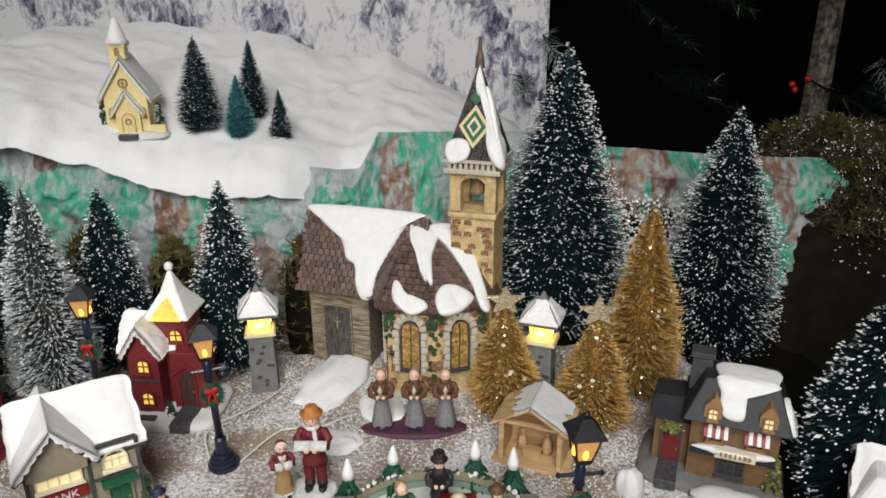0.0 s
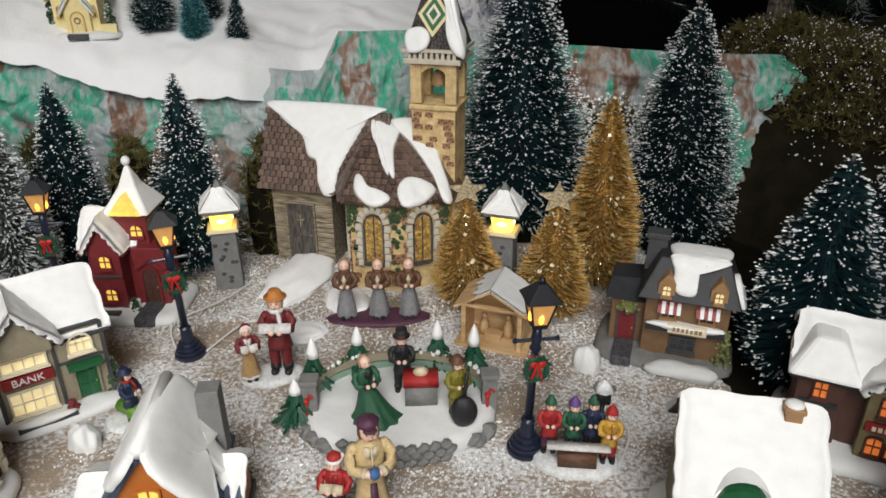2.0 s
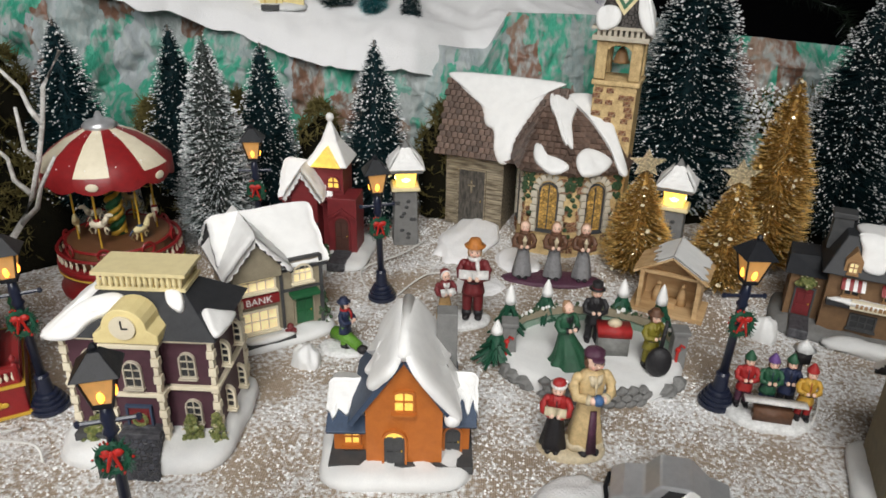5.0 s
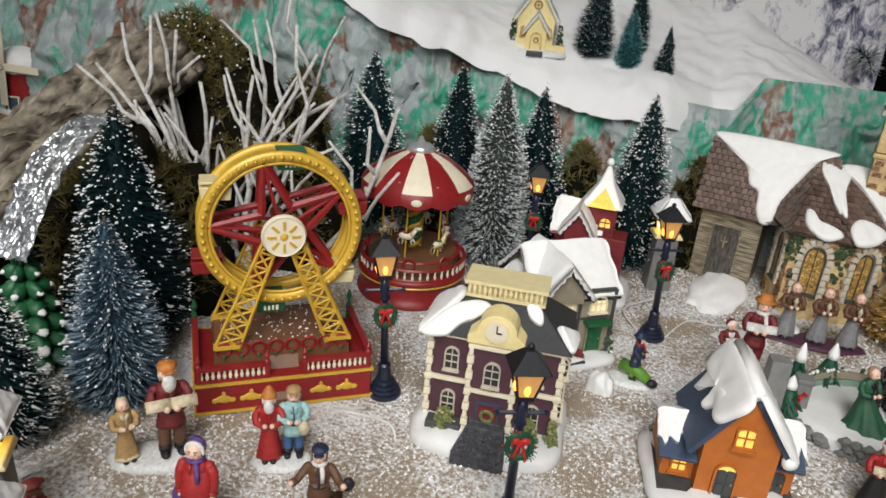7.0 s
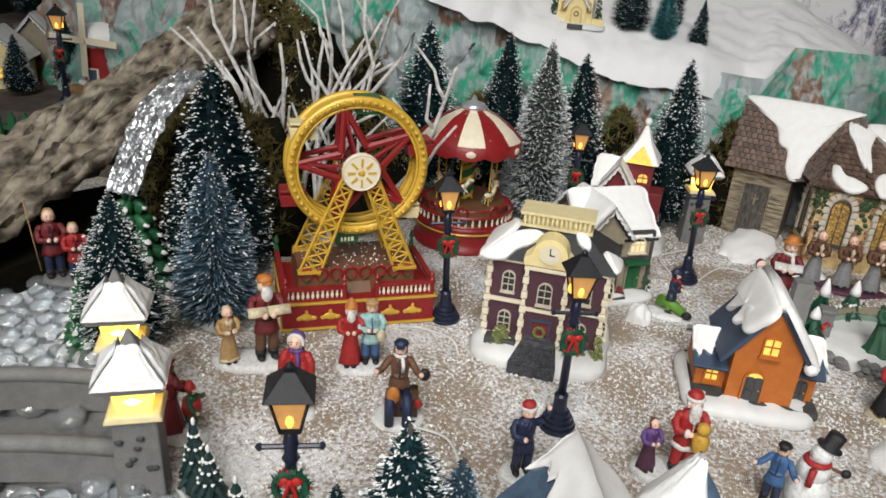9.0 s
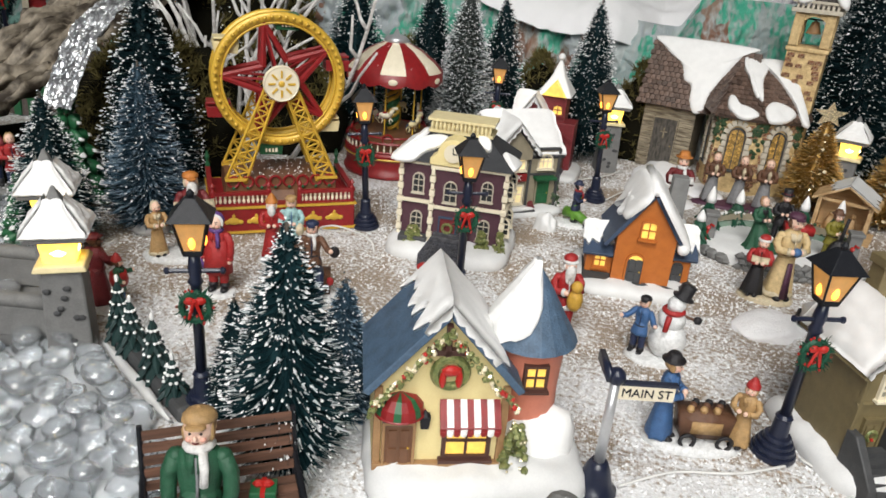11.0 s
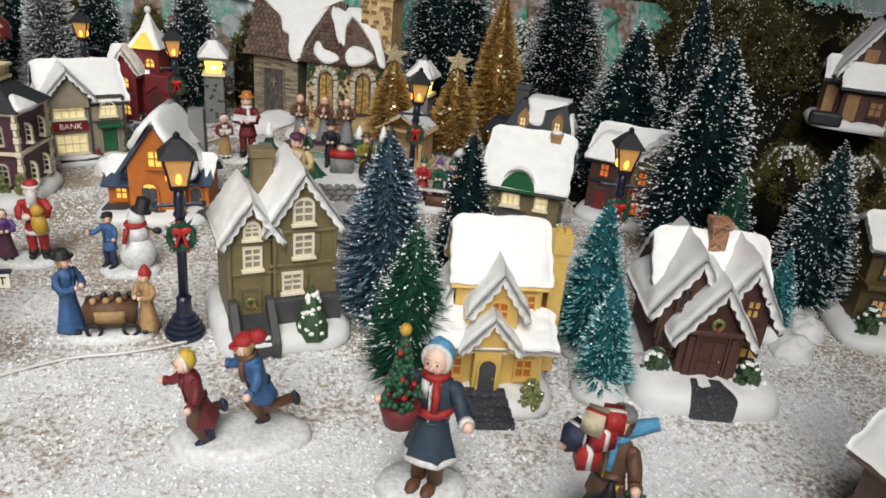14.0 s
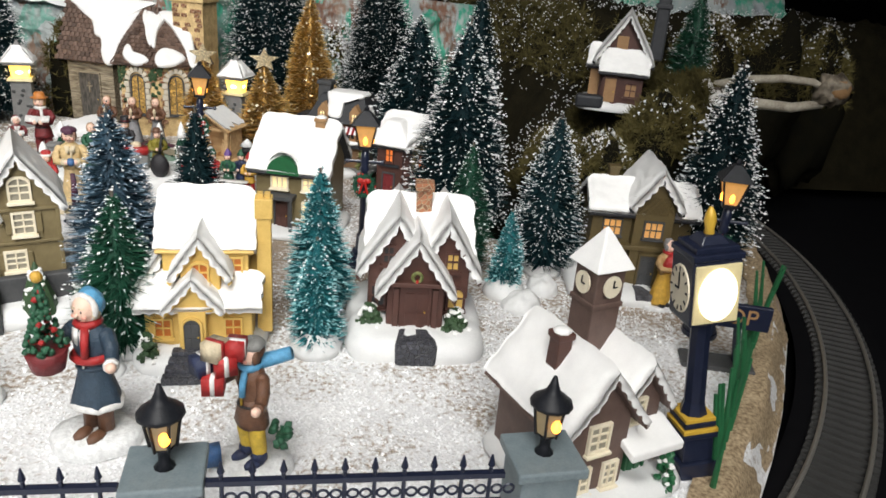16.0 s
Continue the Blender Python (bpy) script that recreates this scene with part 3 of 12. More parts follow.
def sheet(name, mat, nu, nv, fn, smooth=True):
    """A bent sheet: fn(u, v) gives the point."""
    vs = [fn(i / nu, j / nv) for j in range(nv + 1) for i in range(nu + 1)]
    fs = [(j * (nu + 1) + i, j * (nu + 1) + i + 1, (j + 1) * (nu + 1) + i + 1, (j + 1) * (nu + 1) + i) for j in range(nv) for i in range(nu)]
    g = Geo()
    g.v, g.f, g.m = vs, fs, [0] * len(fs)
    return new(name, g.mesh(name, mat, smooth))


def flakes(name, mat, pts, sizes, parent=None, label="", lift=0.5):
    """Many tiny crystals as one mesh."""
    n = len(pts)
    rng = np.random.default_rng(7)
    base = np.array([(1, 0, -0.5), (-0.5, 0.87, -0.5), (-0.5, -0.87, -0.5), (0, 0, 0.9)])
    q = rng.normal(size=(n, 4))
    q /= np.linalg.norm(q, axis=1)[:, None]
    w, x, y, z = q.T
    rot = np.stack([1 - 2 * (y * y + z * z), 2 * (x * y - w * z), 2 * (x * z + w * y), 2 * (x * y + w * z), 1 - 2 * (x * x + z * z), 2 * (y * z - w * x), 2 * (x * z - w * y), 2 * (y * z + w * x), 1 - 2 * (x * x + y * y)], 1).reshape(n, 3, 3)
    v = (np.einsum("nij,kj->nki", rot, base) * np.asarray(sizes)[:, None, None] + np.asarray(pts)[:, None, :]).reshape(-1, 3)
    k = np.arange(n)[:, None] * 4
    f = np.concatenate([k + np.array(t) for t in ((0, 1, 3), (1, 2, 3), (2, 0, 3), (0, 2, 1))], 1).reshape(-1, 3)
    me = bpy.data.meshes.new(name)
    me.from_pydata(v.tolist(), [], f.tolist())
    me.materials.append(mat)
    return part(name, me, None, parent, label)


# ---- room round the display ----
def room():
    # Unseen room, added to shut out the sky and limit fill light.
    x0, x1, y0, y1, z0, z1, t = -2.6, 2.4, -2.0, 2.2, -0.85, 1.95, 0.12
    tagged(part("floor", Geo().box((x0 + x1) / 2, (y0 + y1) / 2, z0 - t, x1 - x0, y1 - y0, t), M_FLOOR), "brown wooden floor of the room", "floor", kind="structure")
    tagged(part("ceiling", Geo().box((x0 + x1) / 2, (y0 + y1) / 2, z1, x1 - x0, y1 - y0, t), M_CEIL), "unseen dark grey ceiling that limits bounced light", "ceiling", kind="structure")
    tagged(part("wall_north", Geo().box((x0 + x1) / 2, y1 + t / 2, z0, x1 - x0 + 2 * t, t, z1 - z0), M_VOID), "wall painted near-black for the darkness behind the display", "wall", kind="structure")
    tagged(part("wall_west", Geo().box(x0 - t / 2, (y0 + y1) / 2, z0, t, y1 - y0, z1 - z0), M_WALL), "unseen dark wall that limits bounced light", "wall", kind="structure")
    tagged(part("wall_east", Geo().box(x1 + t / 2, (y0 + y1) / 2, z0, t, y1 - y0, z1 - z0), M_VOID), "unseen wall painted near-black for the darkness beyond the railway", "wall", kind="structure")
    g = Geo()
    wx0, wx1, wz0, wz1 = -1.9, 0.4, 0.55, 1.85
    g.box((x0 + wx0) / 2, y0 - t / 2, z0, wx0 - x0, t, z1 - z0)
    g.box((x1 + wx1) / 2, y0 - t / 2, z0, x1 - wx1, t, z1 - z0)
    g.box((wx0 + wx1) / 2, y0 - t / 2, z0, wx1 - wx0, t, wz0 - z0)
    g.box((wx0 + wx1) / 2, y0 - t / 2, wz1, wx1 - wx0, t, z1 - wz1)
    tagged(part("wall_south", g, M_WALL), "unseen dark wall with an assumed window opening", "wall", kind="structure")
    win = tagged(part("window_1", Geo().box(wx0 + 0.03, y0 - 0.06, wz0, 0.06, 0.08, wz1 - wz0).box(wx1 - 0.03, y0 - 0.06, wz0, 0.06, 0.08, wz1 - wz0).box((wx0 + wx1) / 2, y0 - 0.06, wz0, 0.05, 0.08, wz1 - wz0), M_CEIL), "unseen grey window frame added round the opening", "window", kind="structure")
    # table top that carries the village, near-black to stand for the darkness beyond the railway
    tagged(part("table", Geo().box(-0.1, 0.55, -0.085, 2.9, 2.1, 0.035), M_VOID), "large display table painted near-black for the darkness round it", "table", kind="structure")
    for x in (-1.4, 1.2):
        for y in (-0.4, 1.5):
            part("leg", Geo().box(x, y, z0, 0.08, 0.08, -0.085 - z0), M_VOID, bpy.data.objects["table"])


room()


# ---- ground ----
def edge_x(y):
    """Right-hand edge of the burlap, beside the railway."""
    return float(np.interp(y, (-0.42, -0.20, -0.098, -0.043, 0.008, 0.111, 0.19, 0.287, 0.5, 1.0), (0.19, 0.360, 0.446, 0.492, 0.531, 0.600, 0.641, 0.68, 0.73, 0.75)))


def ground_z(x, y):
    z = 0.0016 * fbm(x * 22, y * 22) + 0.0008 * fbm(x * 90, y * 90)
    z -= 0.028 * smooth_step(edge_x(y) - 0.012, edge_x(y) + 0.010, x)
    return z


def ground():
    x0, y0, y1 = -1.35, -0.42, 0.98
    ob = sheet("ground", M_GROUND, 300, 220, lambda u, v: (x0 + u * (edge_x(y0 + v * (y1 - y0)) + 0.010 - x0), y0 + v * (y1 - y0), ground_z(x0 + u * (edge_x(y0 + v * (y1 - y0)) + 0.010 - x0), y0 + v * (y1 - y0))))
    tagged(ob, "brown burlap ground strewn with white artificial snow", "ground", kind="structure")
    strip = sheet("burlap_edge", M_BURLAP, 12, 90, lambda u, v: (edge_x(-0.20 + 0.5 * v) - 0.034 + 0.043 * u + 0.004 * fbm(v * 20, u * 3), -0.20 + 0.5 * v, ground_z(edge_x(-0.20 + 0.5 * v) - 0.034 + 0.043 * u, -0.20 + 0.5 * v) + 0.0016))
    tagged(strip, "bare woven brown burlap along the track", "burlap", kind="structure")
    def bare_x(y):
        """Left-hand edge of the dark sheet at the foot of the hillside."""
        return float(np.interp(y, (0.17, 0.26, 0.34, 0.40, 0.46, 0.55, 0.70, 0.80), (0.46, 0.385, 0.330, 0.262, 0.255, 0.262, 0.262, 0.235))) + 0.012 * fbm(y * 30, 3.0)

    # Bare unsnowed ground, with its shade put into a near-black sheet.
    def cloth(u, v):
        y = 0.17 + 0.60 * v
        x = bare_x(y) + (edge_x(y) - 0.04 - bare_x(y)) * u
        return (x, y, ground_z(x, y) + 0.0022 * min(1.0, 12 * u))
    tagged(sheet("dark_cloth", M_SHADEDK, 60, 60, cloth), "bare ground at the hillside foot, its shade put into a dark sheet", "cloth", kind="structure")
    rng = np.random.default_rng(3)
    n = 110000
    xy = np.c_[rng.uniform(-0.66, 0.50, n), rng.uniform(-0.24, 0.72, n)]
    keep = [fbm(x * 9 + 4, y * 9) + 0.45 * fbm(x * 40, y * 40) > -0.18 - 0.40 * smooth_step(0.30, 0.0, y) + 0.35 * r and x < edge_x(y) - 0.034 and (y < 0.18 or x < bare_x(y) + 0.05 * r) for (x, y), r in zip(xy, rng.uniform(-1, 1, n))]
    xy = xy[np.array(keep)]
    z = np.array([ground_z(x, y) for x, y in xy])
    tagged(flakes("snow_flakes", M_FLAKE, np.c_[xy, z + 0.0004], 0.0005 + 0.0010 * rng.random(len(xy)) ** 2), "loose white artificial snow flakes on burlap", "snow", kind="stuff")


ground()


def drift(x, y, z, rx, ry, rz, label, seed=0, mat=None):
    """A low pillow of cotton or cast snow."""
    g = Geo().ball((0, 0, 0), (rx, ry, rz), 40, 20, 0, 0.2, seed)
    g.v = [(a, b, max(c, -0.002)) for a, b, c in g.v]
    ob = part("snow_drift", g, mat or M_COTTON, smooth=True)
    ob.matrix_basis = pose(x, y, z, 0, 0, seed * 37)
    return tagged(ob, label, "snow drift", "snow drifts")


# ---- mountain, snow fields and backdrop ----
def along(x, xs, zs):
    """Straight lines through a few heights."""
    return float(np.interp(x, xs, zs))


def cliff_top(x):
    """y and z of the upper edge of the painted cliff."""
    z = along(x, (-1.2, -0.8, -0.62, -0.536, -0.44, -0.34, -0.237, -0.105, -0.08, 0.1, 0.19, 0.33, 0.6, 0.7, 1.0), (0.36, 0.36, 0.30, 0.255, 0.218, 0.192, 0.172, 0.165, 0.212, 0.212, 0.196, 0.188, 0.18, 0.212, 0.235))
    y = 0.885 - 0.07 * smooth_step(-0.45, -0.6, x) - 0.05 * smooth_step(-0.6, -0.8, x) - 0.03 * smooth_step(0.1, 0.4, x)
    return y, z


def mountain():
    def face(u, v):
        x = -1.15 + u * 2.15
        yt, zt = cliff_top(x)
        yb = 0.77 - 0.10 * smooth_step(-0.45, -0.85, x)
        fold = 0.030 * abs(fbm(x * 9, v * 2.0, 3.0, 3)) + 0.016 * fbm(x * 26, v * 5, 7.0, 3) + 0.010 * abs(fbm(x * 55, v * 12, 2.0, 3))
        k = math.sin(v * PI) ** 0.5 if 0 < v < 1 else 0
        return (x + 0.02 * fbm(x * 8, v * 3, 5.0) * k, yb + (yt - yb) * v ** 1.2 - fold * (0.4 + k), -0.01 + (zt + 0.012) * v + 0.012 * fbm(x * 14, v * 4, 1.0) * k)
    tagged(sheet("mountain", M_PAPER, 460, 70, face), "crumpled paper mountain painted mint green, brown and grey", "mountain", kind="structure")

    def field(u, v):
        x = -0.98 + u * 1.1
        yt, zt = cliff_top(min(x, -0.14))
        w = v ** 0.9
        crest = along(x, (-1.0, -0.663, -0.559, -0.448, -0.282, -0.191, -0.123, -0.089, -0.021, 0.101, 0.12), (0.36, 0.304, 0.320, 0.328, 0.315, 0.282, 0.274, 0.291, 0.248, 0.183, 0.17))
        back = smooth_step(-0.20, -0.12, x)
        y = yt - 0.056 * (1 - back) + 0.03 * back + w * (0.326 - 0.08 * back) + (0.016 * fbm(x * 9, 3.0, 1.0) + 0.006 * fbm(x * 32, 5.0, 1.0)) * (1 - back) * (1 - v)
        roll = 0.018 * math.sin(min(1.0, v / 0.12) * PI / 2)
        z = zt - 0.016 + roll + (crest - zt) * w ** 1.15 + 0.010 * fbm(x * 7, y * 7, 2.0) + 0.004 * fbm(x * 34, y * 34, 2.0) + 0.010 * fbm(x * 11, 2.0, 6.0) * (1 - v) ** 3
        if v == 0:
            z -= 0.016
        return (x, y, z)
    tagged(sheet("snow_field", M_COTTON, 150, 60, field), "thick white cotton wool snow over the mountain top", "snow field", kind="structure")
    # flat print behind everything
    bp = tagged(part("backdrop", Geo().box(-0.62, 1.36, -0.05, 1.62, 0.008, 1.3), M_PRINT), "printed backdrop of a snow-covered fir forest", "backdrop", kind="structure")
    return bp


mountain()


def clumps(n, place, size, seed=0):
    """Frayed moss: many small bent blades round scattered centres."""
    rng = random.Random(seed)
    g = Geo()
    for _ in range(n):
        c = Vector(place(rng))
        s = size * rng.uniform(0.5, 1.4)
        for _ in range(11):
            d = Vector((rng.gauss(0, 1), rng.gauss(0, 1), rng.gauss(0.35, 1))).normalized()
            e = d.cross(Vector((rng.gauss(0, 1), rng.gauss(0, 1), rng.gauss(0, 1)))).normalized() * s * 0.075
            a = c + d * s * 0.1
            b = c + d * s * rng.uniform(0.7, 1.3)
            k = len(g.v)
            g.v += [(a - e)[:], (a + e)[:], b[:]]
            g.f.append((k, k + 1, k + 2))
            g.m.append(0)
    return g


# ---- bottle-brush trees ----
KINDS = {
    "dark": (M_NEEDLE, M_FROST, 0.02, 0.85), "snowy": (M_NEEDLE, M_FROST, 0.04, 1.35), "frosted": (M_GREYNEEDLE, M_FROST, 0.90, 1.6), "bluish": (M_BLUEN, M_FROSTBLUE, 0.45, 0.7),
    "teal": (M_TEAL, M_FROSTTEAL, 0.55, 0.55), "green": (M_GREEN, M_FROST, 0.08, 0.75), "gold": (M_GOLDSHADE, M_GOLDN, 0.92, 0.0), "plain": (M_NEEDLE, M_FROST, 0.04, 0.6)}
TREE_MESHES = {}


def brush_meshes(kind, h, r, seed):
    """Crown of bristles on a wire, and the snow on its tips, at real size."""
    key = (kind, h, r)
    if key in TREE_MESHES:
        return TREE_MESHES[key]
    needle, frost, fp, sn = KINDS[kind]
    if kind in ("snowy", "dark") and h < 0.16:
        fp, sn = fp + 0.14, sn * 1.5
    rng = random.Random(seed)
    z0 = 0.06 * h

    def rad(z):
        t = min(1.0, max(0.0, (z - z0) / (h - z0)))
        return r * (0.07 + 0.93 * (1 - t ** 1.7) ** 0.95) * min(1.0, 0.74 + t * 2.4)

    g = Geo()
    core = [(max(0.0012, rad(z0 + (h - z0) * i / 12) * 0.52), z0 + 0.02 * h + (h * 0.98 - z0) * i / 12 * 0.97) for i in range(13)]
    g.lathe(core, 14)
    n = int(6500 * (h / 0.2) * (r / 0.045)) + 900
    tips = []
    for i in range(n):
        t = 1 - rng.random() ** 0.62
        z = z0 + (h - z0) * t
        turns = 30 * h / 0.2
        a = rng.uniform(0, 2 * PI)
        z += (rng.random() ** 2) * (h / turns) * (0.5 + 0.5 * math.sin(a + 2 * PI * turns * t))
        R = rad(min(z, h)) * rng.uniform(0.80, 1.10) * (1 + 0.07 * math.sin(3 * a + 9 * t))
        up = rng.uniform(-0.10, 0.30) * R
        ca, sa = math.cos(a), math.sin(a)
        w = 0.00055 * rng.uniform(0.7, 1.5)
        q = 0.42
        fr = rng.random() < fp
        k = len(g.v)
        tilt = rng.uniform(-1, 1)
        ex, ey, ez = -sa * w, ca * w, w * tilt
        b = (ca * R * q, sa * R * q, z + up * q - 0.02 * h * 0)
        e = (ca * R, sa * R, z + up)
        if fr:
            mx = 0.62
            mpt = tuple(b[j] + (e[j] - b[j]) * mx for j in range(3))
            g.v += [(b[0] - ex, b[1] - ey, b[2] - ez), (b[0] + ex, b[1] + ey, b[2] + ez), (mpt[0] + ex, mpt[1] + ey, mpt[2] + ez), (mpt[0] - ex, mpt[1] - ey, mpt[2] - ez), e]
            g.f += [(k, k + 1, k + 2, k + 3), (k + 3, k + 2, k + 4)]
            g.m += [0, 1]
        else:
            g.v += [(b[0] - ex, b[1] - ey, b[2] - ez), (b[0] + ex, b[1] + ey, b[2] + ez), e]
            g.f.append((k, k + 1, k + 2))
            g.m.append(0)
        tips.append((e, R))
    crown = g.mesh("crown", [needle, frost])
    flake = None
    if sn:
        ns = int(sn * 1900 * (h / 0.2) * (r / 0.045)) + 80
        gs = Geo()
        for _ in range(ns):
            e, R = rng.choice(tips)
            if rng.random() > 0.35 + 0.9 * e[2] / h + 0.45 * fbm(e[0] * 45, e[1] * 45, e[2] * 30 + h * 9, 2):
                continue
            s = rng.uniform(0.00042, 0.00095) * (1.7 if rng.random() < 0.18 else 1)
            s *= min(1.0, max(0.6, h / 0.2))
            L = s * rng.uniform(1.8, 3.6)
            a = math.atan2(e[1], e[0])
            d = Vector((math.cos(a), math.sin(a), rng.uniform(-0.35, 0.15))).normalized()
            p = Vector(e) - d * L * 0.6
            sx = Vector((-math.sin(a), math.cos(a), 0)) * s
            sz = d.cross(sx)
            k = len(gs.v)
            gs.v += [(p - d * L * 0.7)[:], (p + sx)[:], (p - sx * 0.5 + sz * 0.87)[:], (p - sx * 0.5 - sz * 0.87)[:], (p + d * L * 0.5)[:]]
            gs.f += [(k, k + 2, k + 1), (k, k + 3, k + 2), (k, k + 1, k + 3), (k + 4, k + 1, k + 2), (k + 4, k + 2, k + 3), (k + 4, k + 3, k + 1)]
            gs.m += [0] * 6
        flake = gs.mesh("snow", M_FLAKE)
    elif kind == "gold":
        gs = Geo()
        # Most discs are tiny pale flecks added as glints; the few large are sequins.
        for _ in range(int(620 * h / 0.2)):
            e, R = rng.choice(tips)
            s = rng.uniform(0.0004, 0.0009) if rng.random() < 0.92 else rng.uniform(0.0014, 0.0024)
            a = math.atan2(e[1], e[0])
            gs.turn(Matrix.Translation((e[0] * 0.98, e[1] * 0.98, e[2])) @ Matrix.Rotation(a, 4, "Z") @ Matrix.Rotation(rng.uniform(0.7, 2.2), 4, "Y"))
            gs.lathe([(s, 0), (s, 0.0002)], 8)
        flake = gs.mesh("sequins", M_SEQUIN)
    TREE_MESHES[key] = (crown, flake)
    return TREE_MESHES[key]


SIZES = [(0.30, 0.062), (0.24, 0.056), (0.20, 0.046), (0.17, 0.038), (0.13, 0.034), (0.10, 0.026), (0.06, 0.018)]
WORDS = {"dark": "dark blue-green bottle-brush tree with snow-tipped bristles", "snowy": "dark bottle-brush tree thickly flecked with snow", "frosted": "frosted grey-white bottle-brush tree", "bluish": "misty blue bottle-brush tree with pale frosted tips",
         "teal": "teal bottle-brush tree lightly flecked white", "green": "green bottle-brush tree dotted with snow", "gold": "glittering gold tinsel tree with sequins", "plain": "plain dark bottle-brush tree"}


def brush_tree(x, y, z, h, r, kind="dark", lean=(0.0, 0.0), base=0.0, star=False, yaw=None, where="on snowy ground"):
    H, R = min(SIZES, key=lambda s: abs(s[0] - h) + 2 * abs(s[1] - r))
    crown, snow = brush_meshes(kind, H, R, int(H * 1000) + len(kind))
    ob = new("bottle_brush_tree")
    yaw = (x * 997 + y * 313) % 360 if yaw is None else yaw
    ob.matrix_basis = pose(x, y, z, lean[0], lean[1], 0) @ pose(0, 0, 0, 0, 0, yaw) @ Matrix.Diagonal((r / R, r / R, h / H, 1))
    tagged(ob, WORDS[kind] + " " + where, "tree", "bottle-brush trees")
    part("crown", crown, None, ob)
    if snow:
        part("snow" if kind != "gold" else "glitter", snow, None, ob)
    part("trunk", Geo().lathe([(0.0024, 0), (0.0020, H * 0.12), (0.0009, H * 1.005)], 6), M_WIRE, ob)
    if base:
        bs = base * R / r
        part("base", Geo().lathe([(bs, 0), (bs * 1.02, 0.004), (bs * 0.8, 0.010), (bs * 0.35, 0.015)], 18), M_CAST, ob, "white snow-covered base", True)
    if star:
        g = Geo()
        pts = []
        for i in range(10):
            a = PI / 2 + PI * i / 5
            q = 0.017 if i % 2 == 0 else 0.0075
            pts.append((q * math.cos(a), -0.002, H * 1.0 + 0.006 + q * math.sin(a)))
        g.prism(pts, (0, 0.004, 0))
        s = part("star", g, M_STAR, ob, "glittering gold star", bevel=0.0006)
        s.matrix_basis = Matrix.Rotation(radians(-yaw), 4, "Z")
    return ob


TREES = [
    # x, y, z, height, radius, kind
    (0.130, 0.770, 0, 0.322, 0.072, "snowy"), (0.290, 0.705, 0, 0.268, 0.062, "snowy"), (0.316, 0.452, 0, 0.192, 0.052, "dark"), (0.392, 0.490, 0, 0.225, 0.038, "dark"),
    (0.341, 0.277, 0, 0.205, 0.048, "snowy"), (0.334, 0.182, 0, 0.116, 0.025, "green"), (0.407, 0.187, 0, 0.142, 0.035, "snowy"), (0.362, 0.140, 0, 0.074, 0.016, "teal"),
    (0.069, 0.126, 0, 0.143, 0.037, "bluish"), (0.124, 0.138, 0, 0.143, 0.029, "plain"), (0.212, 0.100, 0, 0.113, 0.027, "teal"), (0.211, 0.050, 0, 0.082, 0.020, "teal"), (0.089, 0.051, 0, 0.108, 0.032, "green"),
    (-0.522, 0.62, 0.02, 0.205, 0.046, "dark"), (-0.436, 0.682, 0.02, 0.194, 0.038, "plain"), (-0.373, 0.613, 0, 0.216, 0.040, "frosted"), (-0.338, 0.677, 0, 0.200, 0.040, "dark"), (-0.218, 0.674, 0, 0.207, 0.041, "snowy"),
    (-0.620, 0.314, 0, 0.206, 0.048, "dark"), (-0.576, 0.239, 0, 0.151, 0.038, "bluish"), (-0.618, 0.174, 0, 0.131, 0.036, "snowy"),
    (-0.326, -0.008, 0, 0.140, 0.037, "snowy"), (-0.312, 0.036, 0, 0.094, 0.024, "bluish"), (-0.364, 0.008, 0, 0.085, 0.019, "plain"),
    (0.545, 0.166, 0, 0.196, 0.040, "snowy"), (0.625, 0.415, 0.140, 0.105, 0.026, "green"),
    (-0.305, 0.910, 0.205, 0.120, 0.031, "snowy"), (-0.256, 0.905, 0.198, 0.082, 0.021, "teal"), (-0.250, 0.955, 0.208, 0.110, 0.022, "dark"), (-0.206, 0.91, 0.190, 0.072, 0.016, "snowy"),
]
for tx, ty, tz, th, tr, tk in TREES:
    brush_tree(tx, ty, tz, th, tr * (1.12 if th > 0.16 else 1.04), tk, base=0.017 if tz == 0 and th < 0.16 else 0.0)
for tx, ty, th, tr, ts in ((0.056, 0.598, 0.110, 0.037, True), (0.135, 0.570, 0.112, 0.038, True), (0.190, 0.622, 0.196, 0.042, False)):
    brush_tree(tx, ty, 0, th, tr, "gold", star=ts)

# ---- building kit ----
FRONT = Matrix.Identity(4)


